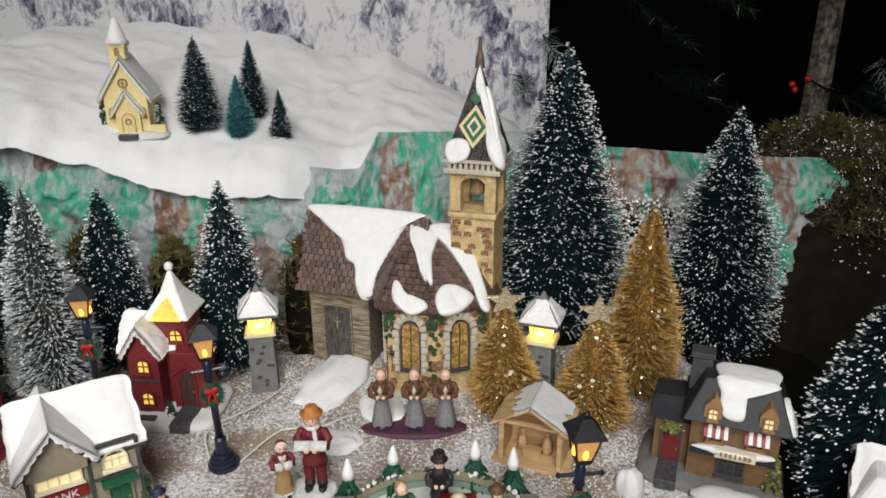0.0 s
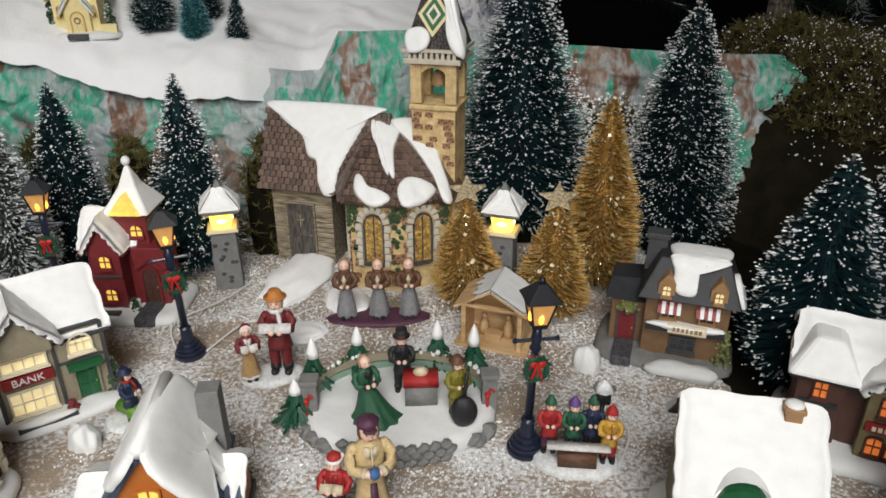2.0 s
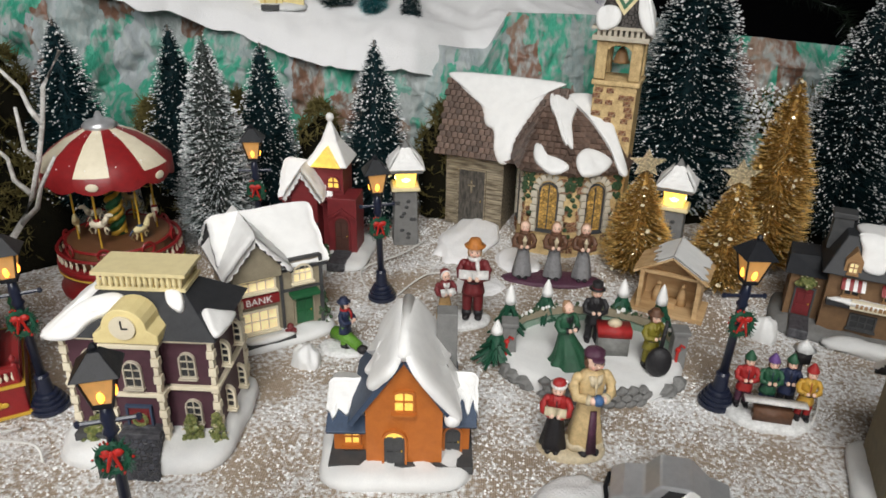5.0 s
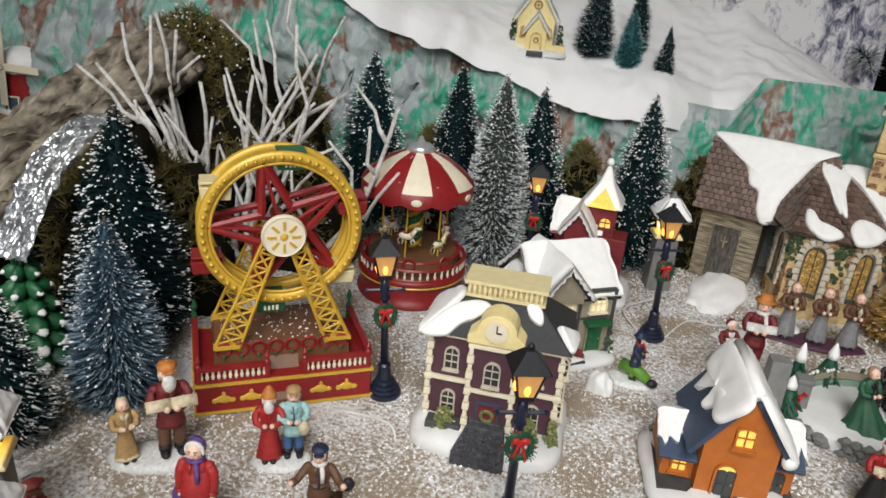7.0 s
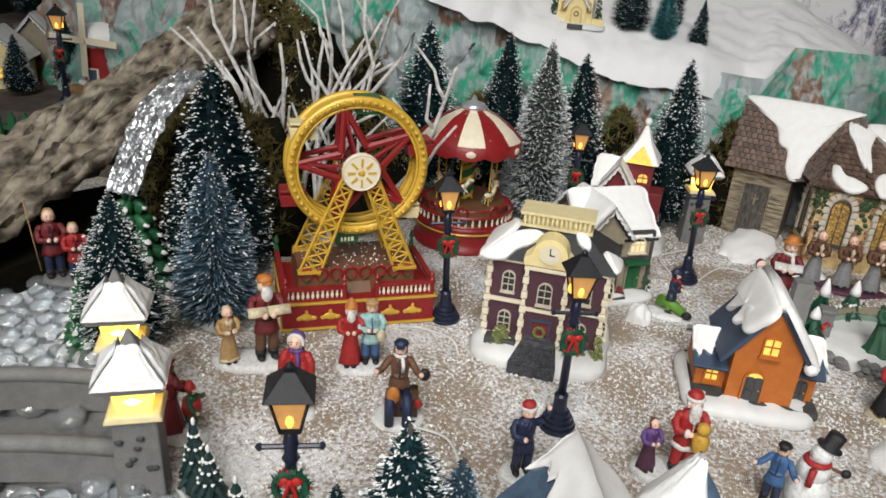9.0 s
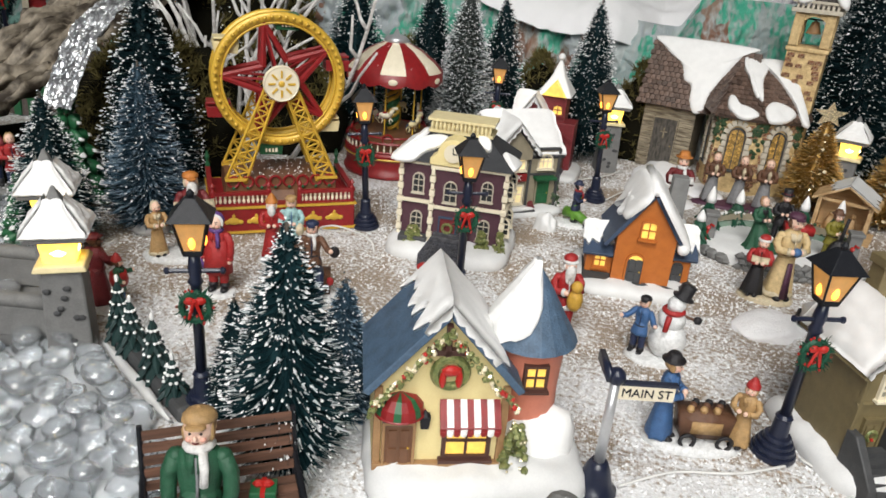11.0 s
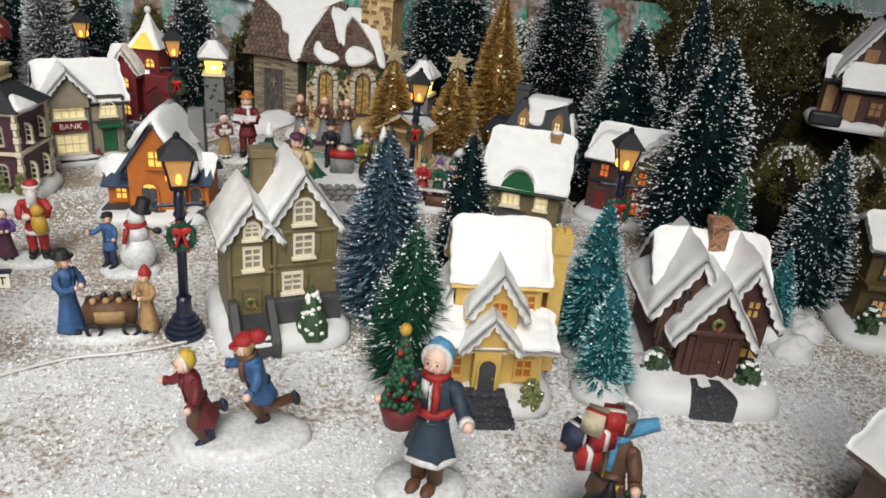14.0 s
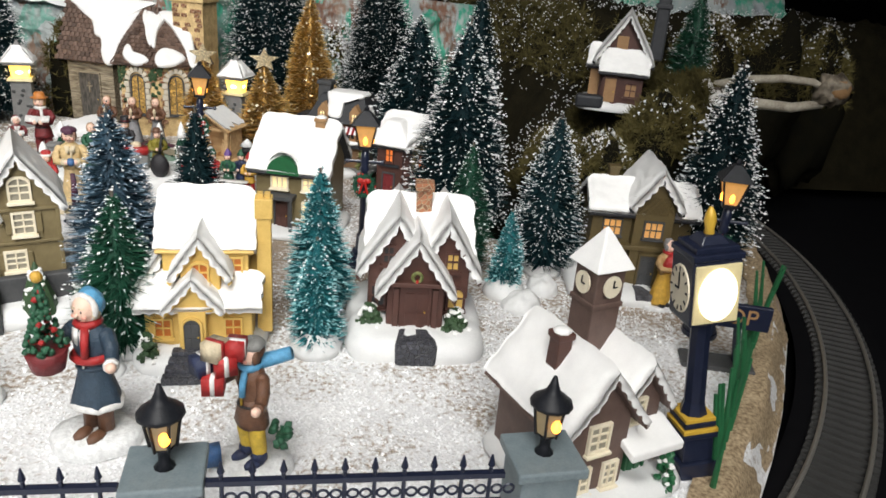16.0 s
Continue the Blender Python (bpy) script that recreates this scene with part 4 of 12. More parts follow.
def snow_sheet(g, r0, r1, e1, e0, cover=0.9, amp=0.12, thick=0.003, seed=0, nu=24, nv=18, lobes=5.0, over=0.0, trim0=0.0, trim1=1.0, mi=0, lipped=True):
    """Thick snow lying on a roof slope; r0-r1 is the ridge, e0-e1 the eave."""
    r0, r1, e0, e1 = (Vector(q) for q in (r0, r1, e0, e1))
    nrm = (r1 - r0).cross(e0 - r0).normalized()
    if nrm.z < 0:
        nrm = -nrm
    k = len(g.v)
    rows = []
    for j in range(nv + 1):
        for i in range(nu + 1):
            u = trim0 + (trim1 - trim0) * i / nu
            wob = fbm(u * lobes + seed * 3.1, seed * 1.3, 0.5, 3) + 0.35 * math.sin(u * lobes * 5 + seed)
            vm = min(1.0 + over, cover + amp * wob)
            vm = max(0.06, vm)
            v = vm * j / nv
            u += 0.022 * fbm(v * 5 + seed, u * 3, 1.7, 2) * (1 if 0 < j else 0)
            a, b = r0.lerp(r1, u), e0.lerp(e1, u)
            q = a.lerp(b, v)
            eu = min(1.0, min(i, nu - i) / 2.0)
            ev = min(1.0, (nv - j) / 3.5)
            t = thick * (0.42 + 0.58 * math.sqrt(max(0.0, eu * ev))) * (1 + 0.18 * fbm(u * 5 + seed, v * 5, seed * 0.7, 2))
            if j == 0:
                t = thick * (0.45 + 0.55 * math.sqrt(eu)) * (1 + 0.15 * fbm(u * 6, 2.0, 0.3, 2))
                rows.append((q + Vector((0, 0, (t + 0.0004) / max(0.45, nrm.z))), q - nrm * 0.0004))
                continue
            lip = 0.0004
            out = Vector((0, 0, 0))
            if lipped and (i in (0, nu) or j == nv):
                run = v * (e0 - r0).length if i in (0, nu) else u * (r1 - r0).length
                lip = thick * (0.10 + 0.48 * abs(math.sin(run * 420 + seed))) * min(1.0, j / 2)
                if i in (0, nu):
                    out = (r1 - r0).normalized() * (0.0010 if i else -0.0010)
                if j == nv:
                    out = out + (e0 - r0).normalized() * 0.0010
            rows.append((q + nrm * (t + 0.0004) + out, q - nrm * lip + out))
    n = len(rows)
    top, bot = [p[0] for p in rows], [p[1] for p in rows]
    f = []
    w = nu + 1
    for j in range(nv):
        for i in range(nu):
            f.append((j * w + i, j * w + i + 1, (j + 1) * w + i + 1, (j + 1) * w + i))
    rim = [i for i in range(w)] + [j * w + nu for j in range(1, nv + 1)] + [nv * w + i for i in range(nu - 1, -1, -1)] + [j * w for j in range(nv - 1, 0, -1)]
    for a, b in zip(rim, rim[1:] + rim[:1]):
        f.append((a, b, n + b, n + a))
    return g.add(top + bot, f, mi)


def snow_patch(g, plane, outline, thick=0.004, lift=0.001, mi=0):
    """A soft-edged pillow of snow on a slope; outline in shares of the slope (across, down)."""
    r0, r1, e1, e0 = (Vector(q) for q in plane)
    nrm = (r1 + (r1 - r0) * 0 - r0 if (r1 - r0).length > 1e-6 else e1 - e0).cross(e0 - r0).normalized()
    if nrm.z < 0:
        nrm = -nrm
    P = [Vector((u, v, 0)) for u, v in outline]
    ring = []
    m = len(P)
    for i in range(m):
        a, b, q, d = P[i - 1], P[i], P[(i + 1) % m], P[(i + 2) % m]
        for k in range(5):
            t = k / 5
            ring.append(0.5 * ((2 * b) + (q - a) * t + (2 * a - 5 * b + 4 * q - d) * t * t + (3 * b - a - 3 * q + d) * t ** 3))
    mid = sum(P, Vector()) / m
    n = len(ring)

    def at(w, h):
        return r0.lerp(r1, w.x).lerp(e0.lerp(e1, w.x), w.y) + nrm * (lift + h * (1 + 0.3 * fbm(w.x * 5, w.y * 5, lift * 900)))
    pts, f = [], []
    steps = ((1.0, -0.25), (1.02, 0.25), (0.99, 0.55), (0.93, 0.82), (0.80, 0.98), (0.5, 1.0), (0.22, 1.0))
    for s, h in steps:
        pts += [at(mid + (w - mid) * s, thick * h) for w in ring]
    pts.append(at(mid, thick))
    for j in range(len(steps) - 1):
        for i in range(n):
            k = (i + 1) % n
            f.append((j * n + i, j * n + k, (j + 1) * n + k, (j + 1) * n + i))
    j = (len(steps) - 1) * n
    f += [(j + i, j + (i + 1) % n, len(pts) - 1) for i in range(n)]
    return g.add(pts, f, mi)


def slope(g, r0, r1, e1, e0, t=0.003, mi=0):
    r0, r1, e0, e1 = (Vector(q) for q in (r0, r1, e0, e1))
    nrm = (r1 - r0).cross(e0 - r0).normalized()
    if nrm.z < 0:
        nrm = -nrm
    return g.prism([r0, r1, e1, e0], nrm * t, mi)


def gable_planes(cx, cy, w, d, he, hr, axis, ox, oy):
    """Two slopes (ridge ends, eave ends) of a gable roof with overhangs ox, oy past the walls."""
    if axis == "y":
        y0, y1 = cy - d / 2 - oy, cy + d / 2 + oy
        k = (hr - he) / (w / 2)
        return [((cx, y0, hr), (cx, y1, hr), (cx + s * (w / 2 + ox), y1, he - k * ox), (cx + s * (w / 2 + ox), y0, he - k * ox)) for s in (-1, 1)]
    x0, x1 = cx - w / 2 - ox, cx + w / 2 + ox
    k = (hr - he) / (d / 2)
    return [((x0, cy, hr), (x1, cy, hr), (x1, cy + s * (d / 2 + oy), he - k * oy), (x0, cy + s * (d / 2 + oy), he - k * oy)) for s in (-1, 1)]


def gable_walls(g, cx, cy, w, d, z0, he, hr, axis, mi=0):
    if axis == "y":
        pts = [(cx - w / 2, z0), (cx + w / 2, z0), (cx + w / 2, he), (cx, hr), (cx - w / 2, he)]
        return g.prism([(x, cy - d / 2, z) for x, z in pts], (0, d, 0), mi)
    pts = [(cy - d / 2, z0), (cy + d / 2, z0), (cy + d / 2, he), (cy, hr), (cy - d / 2, he)]
    return g.prism([(cx - w / 2, y, z) for y, z in pts], (w, 0, 0), mi)


def wing(house, cx, cy, w, d, z0, he, hr, axis, wall, roof, ox=0.004, oy=0.004, snow=(0.95, 0.06), thick=0.0035, seed=1, t=0.003, lobes=5.0, snow2=None):
    """Walls, two roof slopes and the snow on them."""
    part("wall", gable_walls(Geo(), cx, cy, w, d, z0, he, hr, axis), wall, house, bevel=0.0007)
    g, s = Geo(), Geo()
    for i, (a, b, c, e) in enumerate(gable_planes(cx, cy, w, d, he, hr, axis, ox, oy)):
        slope(g, a, b, c, e, t)
        cv = snow if i == 0 or snow2 is None else snow2
        if cv:
            nrm = Vector((0, 0, t * 1.25))
            snow_sheet(s, Vector(a) + nrm, Vector(b) + nrm, Vector(c) + nrm, Vector(e) + nrm, cv[0], cv[1], thick, seed + i * 2, lobes=lobes)
    part("roof", g, roof, house, bevel=0.0005)
    if s.f:
        part("roof_snow", s, M_SNOW, house, "thick white snow", True)


def face_at(x, y, z, deg=0.0):
    """A place on a wall: x to the right, y into the wall, z up, seen from outside."""
    return Matrix.Translation((x, y, z)) @ Matrix.Rotation(radians(deg), 4, "Z")


def arch_pts(w, h, arch, y, n=8):
    """Outline of an opening, from the lower left, with a round or pointed head."""
    if not arch:
        return [(-w / 2, y, 0), (w / 2, y, 0), (w / 2, y, h), (-w / 2, y, h)]
    top = h - w / 2 * arch
    p = [(-w / 2, y, 0), (w / 2, y, 0)]
    for i in range(n + 1):
        a = PI * i / n
        p.append((w / 2 * math.cos(a), y, top + w / 2 * arch * math.sin(a) ** (0.8 if arch > 1 else 1.0)))
    return p


def window(house, at, w, h, pane, frame, arch=0, cols=2, rows=2, bar=0.0012, sill=True, name="window"):
    """A framed opening with its pane; stands proud of the wall."""
    outer, inner = arch_pts(w + 2.4 * bar, h + 2.4 * bar, arch, -0.0022), arch_pts(w, h, arch, -0.0022)
    outer = [(x, y, z - 1.2 * bar) for x, y, z in outer]
    n = len(outer)
    g = Geo().turn(at)
    d = Vector((0, 0.0034, 0))
    vs = [Vector(q) for q in outer] + [Vector(q) for q in inner]
    vs += [q + d for q in vs]
    f = []
    for i in range(n):
        j = (i + 1) % n
        f += [(i, j, n + j, n + i), (i, 2 * n + i, 2 * n + j, j), (n + i, n + j, 3 * n + j, 3 * n + i)]
    g.add(vs, f)
    for c in range(1, cols):
        g.box(-w / 2 + w * c / cols, -0.0008, 0, bar * 0.75, 0.0016, h * (0.97 if arch else 1))
    for r in range(1, rows):
        g.box(0, -0.0008, h * r / rows - bar * 0.35, w, 0.0016, bar * 0.75)
    if sill:
        g.box(0, -0.0015, -2.2 * bar, w + 4 * bar, 0.005, bar * 1.1)
    fr = part(name, g, frame, house)
    part("pane", Geo().turn(at).prism(arch_pts(w, h, arch, -0.0005), (0, 0.0012, 0)), pane, fr)
    return fr


def door(house, at, w, h, leaf, frame, arch=0, panels=True):
    g = Geo().turn(at)
    g.prism(arch_pts(w, h, arch, -0.0012), (0, 0.0022, 0))
    if panels:
        for sx in (-1, 1):
            for z, hh in ((0.08, 0.34), (0.50, 0.36)):
                g.box(sx * w * 0.22, -0.0014, h * z, w * 0.30, 0.0012, h * hh)
    ob = part("door", g, leaf, house)
    outer, inner = arch_pts(w + 0.003, h + 0.0015, arch, -0.0026), arch_pts(w, h, arch, -0.0026)
    n = len(outer)
    d = Vector((0, 0.0036, 0))
    vs = [Vector(q) for q in outer] + [Vector(q) for q in inner]
    vs += [q + d for q in vs]
    f = []
    for i in range(1, n):
        j = (i + 1) % n
        f += [(i, j, n + j, n + i), (i, 2 * n + i, 2 * n + j, j), (n + i, n + j, 3 * n + j, 3 * n + i)]
    part("frame", Geo().turn(at).add(vs, f), frame, ob)
    part("knob", Geo().turn(at).ball((w * 0.36, -0.002, h * 0.45), 0.0007, 6, 4), M_GOLD, ob)
    return ob


def snow_base(house, w, d, h, cy=0.0, cx=0.0, seed=0, mat=None, label="white cast snow base", gap=None):
    """Rounded cast-snow foot of a house; gap: (x, width) left open for the steps."""
    g = Geo()
    n, prof = 44, [(1.0, 0.0), (1.03, 0.25), (1.0, 0.62), (0.93, 0.88), (0.80, 1.0), (0.0, 1.0)]
    p, f = [], []
    for k, z in prof:
        for i in range(n):
            a = 2 * PI * i / n
            c, s = math.cos(a), math.sin(a)
            q = (abs(c) ** 5 + abs(s) ** 5) ** (-1 / 5)
            wob = 1 + 0.035 * fbm(c * 2 + seed, s * 2, z)
            hh = h * z * (1 + 0.25 * fbm(c * 3 + seed, s * 3, 5.0))
            p.append((cx + w / 2 * k * q * c * wob, cy + d / 2 * k * q * s * wob, hh))
    for j in range(len(prof) - 1):
        for i in range(n):
            m = (i + 1) % n
            f.append((j * n + i, j * n + m, (j + 1) * n + m, (j + 1) * n + i))
    g.add(p, f)
    return part("snow_base", g, mat or M_CAST, house, label, True)


def bush(house, x, y, z, r, h, mat=None, seed=0, name="bush", snowy=True):
    rng = random.Random(seed)
    g = Geo()
    for i in range(60):
        t = rng.random()
        a = rng.uniform(0, 2 * PI)
        q = r * (1 - t * 0.75) * rng.uniform(0.5, 1.0)
        g.ball((x + q * math.cos(a), y + q * math.sin(a), z + h * t), r * 0.24, 5, 4, 0, 0.5, i)
    if snowy:
        for i in range(16):
            t = rng.random()
            a = rng.uniform(0, 2 * PI)
            q = r * (1 - t * 0.75)
            k = 0.10 if mat is M_GARLAND else 0.22
            g.ball((x + q * math.cos(a), y + q * math.sin(a), z + h * t + r * 0.15), (r * k, r * k, r * k * 0.6), 5, 4, 1, 0.4, i)
    return part(name, g, [mat or M_IVY, M_SEQUIN if mat is M_GARLAND else M_SNOW], house)


def chimney(house, x, y, z, w, d, h, mat, cap=True, snow=True):
    g = Geo().box(x, y, z, w, d, h * (0.93 if cap else 1.0), tx=0.9, ty=0.9)
    if cap:
        g.box(x, y, z + h * 0.86, w * 1.12, d * 1.12, h * 0.14)
    ob = part("chimney", g, mat, house, bevel=0.0006)
    if snow:
        part("cap_snow", Geo().ball((x, y, z + h), (w * 0.55, d * 0.55, w * 0.25), 8, 5), M_SNOW, ob, smooth=True)
    return ob


def words(text, house, at, size, mat, name="sign_lettering", font_width=None):
    cu = bpy.data.curves.new(name, "FONT")
    cu.body, cu.size, cu.align_x, cu.align_y, cu.extrude = text, size, "CENTER", "CENTER", 0.0003
    cu.materials.append(mat)
    ob = new(name, cu)
    ob.parent = house
    ob.matrix_basis = at @ Matrix.Rotation(PI / 2, 4, "X")
    return ob


def bars(g, at, w, h, n, seed=0):
    """Unreadable lettering as plain bars."""
    rng = random.Random(seed)
    g.turn(at)
    x = -w / 2
    step = w / n
    for i in range(n):
        bw = step * rng.uniform(0.45, 0.75)
        g.box(x + step / 2, -0.0004, -h / 2, bw, 0.0008, h * rng.uniform(0.8, 1.0))
        x += step
    return g.turn()


# ---- orange gabled house ----
def orange_house():
    o = thing("orange_house", -0.148, 0.315, 0, 4, "orange stucco miniature house with slate roof under heavy snow", "house")
    snow_base(o, 0.098, 0.088, 0.010, -0.004, seed=2)
    part("wall", gable_walls(Geo(), 0.006, 0.0, 0.048, 0.062, 0.006, 0.052, 0.087, "y"), M_ORANGE, o)
    planes = gable_planes(0.006, 0.0, 0.048, 0.062, 0.052, 0.087, "y", 0.008, 0.004)
    g = Geo()
    for q in planes:
        slope(g, *q, 0.0035)
    part("roof", g, M_SLATE, o, "blue slate roof", bevel=0.0005)
    shapes = ([(-0.02, -0.03), (-0.02, 0.36), (0.08, 0.52), (0.15, 0.30), (0.24, 0.22), (0.31, 0.50), (0.40, 0.62), (0.47, 0.34), (0.58, 0.26), (0.66, 0.44), (0.76, 0.66), (0.86, 0.36), (1.02, 0.40), (1.02, -0.03)],
              [(-0.02, -0.03), (-0.02, 0.80), (0.06, 0.94), (0.14, 0.62), (0.24, 0.34), (0.36, 0.62), (0.46, 1.03), (0.62, 1.04), (0.68, 0.60), (0.80, 0.40), (0.90, 0.72), (1.02, 0.60), (1.02, -0.03)])
    for q, sh in zip(planes, shapes):
        up = (Vector(q[1]) - Vector(q[0])).cross(Vector(q[3]) - Vector(q[0])).normalized()
        up = up if up.z > 0 else -up
        part("roof_snow", snow_patch(Geo(), [Vector(w) + up * 0.0034 for w in q], sh, 0.0048), M_SNOW, o, "thick snow running down in lobes", True)
    part("ridge_snow", Geo().tube([(0.006, -0.0345, 0.0925), (0.006, 0.035, 0.0925)], 0.0040, seg=10), M_SNOW, o, smooth=True)
    wing(o, -0.028, 0.004, 0.024, 0.048, 0.006, 0.030, 0.042, "x", M_ORANGE, M_SLATE, 0.004, 0.006, (0.66, 0.25), 0.003, 5)
    wing(o, 0.037, 0.004, 0.022, 0.044, 0.006, 0.034, 0.048, "x", M_ORANGE, M_SLATE, 0.004, 0.005, (0.7, 0.25), 0.003, 7)
    window(o, face_at(0.006, -0.031, 0.051), 0.011, 0.014, M_LITWIN, M_ORANGE, 0.35)
    door(o, face_at(0.0, -0.031, 0.008), 0.013, 0.027, M_DKGREY, M_ORANGE, 1.0)
    part("fanlight", Geo().turn(face_at(0.0, -0.0328, 0.0305)).prism([(0.0055 * math.cos(PI * i / 8), 0, 0.0045 * math.sin(PI * i / 8)) for i in range(9)], (0, 0.002, 0)), M_LITWIN, o)
    window(o, face_at(-0.028, -0.020, 0.016), 0.009, 0.011, M_LITWIN, M_ORANGE, 0.6)
    door(o, face_at(0.037, -0.018, 0.008), 0.010, 0.021, M_DKGREY, M_ORANGE, 1.0)
    part("plinth", Geo().box(0.004, -0.002, 0.004, 0.092, 0.066, 0.006), M_DKGREY, o, "dark gritty plinth")
    chimney(o, 0.032, 0.022, 0.040, 0.015, 0.014, 0.052, M_STONE, False, False)
    part("roof_edge", Geo().ball((0.036, -0.033, 0.046), (0.0055, 0.005, 0.0055), 10, 6, 0, 0.2, 1), M_SNOW, o, "lump of snow at the eave", True)


orange_house()


# ---- clock-fronted town house ----
QUOINS = [Geo().box(0, 0, 0, w, 0.005, 0.0055, tx=0.94, ty=0.94).mesh("quoin", M_IVORY) for w in (0.0030, 0.0050)]


def town_house():
    o = thing("town_house", -0.312, 0.328, 0, 2, "plum and cream miniature town house with clock and balustrade", "house")
    snow_base(o, 0.112, 0.104, 0.014, -0.008, seed=5)
    W, D, H = 0.094, 0.060, 0.074
    part("wall", Geo().box(0, 0, 0.010, W, D, H).box(0, -D / 2 - 0.004, 0.010, 0.030, 0.012, H), M_PURPLE, o, bevel=0.0006)
    for x in (-W / 2, -0.016, 0.016, W / 2):
        y = -D / 2 - (0.0105 if abs(x) < 0.02 else 0.0)
        for i in range(11):
            part("quoin", QUOINS[i % 2], None, o).matrix_basis = Matrix.Translation((x, y, 0.012 + i * 0.0065))
    for x in (-W / 2, W / 2):
        for i in range(11):
            part("quoin", QUOINS[i % 2], None, o).matrix_basis = Matrix.Translation((x, D / 2, 0.012 + i * 0.0065))
    g = Geo()
    for z in (0.046, 0.082):
        g.box(0, 0, z, W + 0.006, D + 0.006, 0.0030).box(0, -D / 2 - 0.005, z, 0.037, 0.014, 0.0030)
    part("cornice", g, M_IVORY, o, bevel=0.0004)
    # hipped charcoal roof and balustrade
    zr, zt = 0.085, 0.107
    a, b = [(-W / 2 - 0.006, -D / 2 - 0.006), (W / 2 + 0.006, -D / 2 - 0.006), (W / 2 + 0.006, D / 2 + 0.006), (-W / 2 - 0.006, D / 2 + 0.006)], [(-0.026, -0.010), (0.026, -0.010), (0.026, 0.012), (-0.026, 0.012)]
    v = [(x, y, zr) for x, y in a] + [(x, y, zt) for x, y in b]
    part("roof", Geo().add(v, [(0, 1, 5, 4), (1, 2, 6, 5), (2, 3, 7, 6), (3, 0, 4, 7), (4, 5, 6, 7), (3, 2, 1, 0)]), M_CHAR, o, bevel=0.0006)
    A = [Vector(q) for q in v]
    for pl, outline in (([A[4], A[5], A[1], A[0]], [(0.02, 0.25), (-0.02, 0.5), (0.0, 1.02), (0.16, 1.03), (0.20, 0.72), (0.28, 0.52), (0.36, 0.22), (0.2, 0.12)]), ([A[7], A[4], A[0], A[3]], [(0.3, 0.2), (0.2, 0.6), (0.35, 1.0), (0.8, 1.03), (1.02, 1.0), (1.0, 0.3), (0.7, 0.1)]),
                        ([A[5], A[6], A[2], A[1]], [(0.1, 0.5), (0.3, 0.7), (0.5, 1.02), (0.2, 1.03), (0.02, 0.9)]), ([A[4], A[5], A[1], A[0]], [(0.80, 0.05), (0.78, 0.3), (0.86, 0.45), (0.93, 0.3), (0.96, 0.05)])):
        part("roof_snow", snow_patch(Geo(), pl, outline, 0.0036), M_SNOW, o, "soft lump of snow", True)
    g = Geo().box(0, 0.001, zt, 0.058, 0.028, 0.0025).box(0, 0.001, zt + 0.0105, 0.060, 0.030, 0.0025)
    for i in range(15):
        for y in (-0.0125, 0.0145):
            g.lathe([(0.0010, 0), (0.0016, 0.003), (0.0009, 0.008)], 6, (-0.026 + 0.0037 * i, y, zt + 0.0025))
    g.box(0, 0.001, zt + 0.0025, 0.052, 0.020, 0.008)
    part("balustrade", g, M_CREAM, o, "cream roof balustrade")
    # clock dormer
    g = Geo().turn(face_at(0, -D / 2 - 0.012, 0.086))
    p = [(-0.020, 0, 0), (0.020, 0, 0), (0.020, 0, 0.006)] + [(0.014 * math.cos(PI * i / 10), 0, 0.010 + 0.014 * math.sin(PI * i / 10)) for i in range(11)] + [(-0.020, 0, 0.006)]
    g.prism(p, (0, 0.020, 0))
    dm = part("clock_dormer", g, M_YELLOWW, o, "pale yellow clock gable", bevel=0.0006)
    g = Geo().turn(face_at(0, -D / 2 - 0.0126, 0.098) @ Matrix.Rotation(PI / 2, 4, "X"))
    g.lathe([(0.0080, 0), (0.0080, 0.0012), (0.0068, 0.0012)], 20)
    dial = part("clock_dial", g, M_IVORY, dm)
    part("clock_pointers", Geo().turn(face_at(0, -D / 2 - 0.0142, 0.098)).box(0.0, 0, 0, 0.0008, 0.0006, 0.0055).box(0.0018, 0, -0.0004, 0.0040, 0.0006, 0.0008), M_BLACK, dial)
    for x in (-0.031, 0.031):
        for z in (0.020, 0.056):
            window(o, face_at(x, -D / 2, z), 0.009, 0.017, M_DARKWIN, M_QUOIN, 1.0, 2, 3, 0.0008)
    window(o, face_at(0, -D / 2 - 0.010, 0.054), 0.010, 0.018, M_DARKWIN, M_QUOIN, 1.0, 2, 3, 0.0008)
    door(o, face_at(0, -D / 2 - 0.010, 0.012), 0.014, 0.026, M_DKRED, M_SLATE)
    part("wreath", Geo().torus((0, -D / 2 - 0.0125, 0.029), 0.0042, 0.0014, "y", 14, 5), M_GARLAND, o)
    for y in (-0.012, 0.014):
        for z in (0.020, 0.056):
            for sgn, dg in ((1, 90), (-1, -90)):
                window(o, face_at(sgn * W / 2, y, z), 0.009, 0.015, M_DARKWIN, M_IVORY, 1.0, 2, 3)
    part("path", Geo().prism([(-0.012, -0.040, 0.019), (0.014, -0.040, 0.019), (0.018, -0.066, 0.008), (-0.020, -0.066, 0.008)], (0, 0, 0.0035)).prism([(-0.012, -0.040, 0.0), (0.014, -0.040, 0.0), (0.018, -0.0665, 0.0), (-0.020, -0.0665, 0.0)], (0, 0, 0.009)), M_COBBLE, o, "dark cobbled path dusted with snow")
    for y, z in ((-0.041, 0.0225), (-0.046, 0.0205)):
        part("step", Geo().box(0.001, y, z - 0.006, 0.026, 0.006, 0.008), M_ASPH, o, bevel=0.0006)
    bush(o, -0.031, -0.038, 0.010, 0.012, 0.014, M_GARLAND, 3)
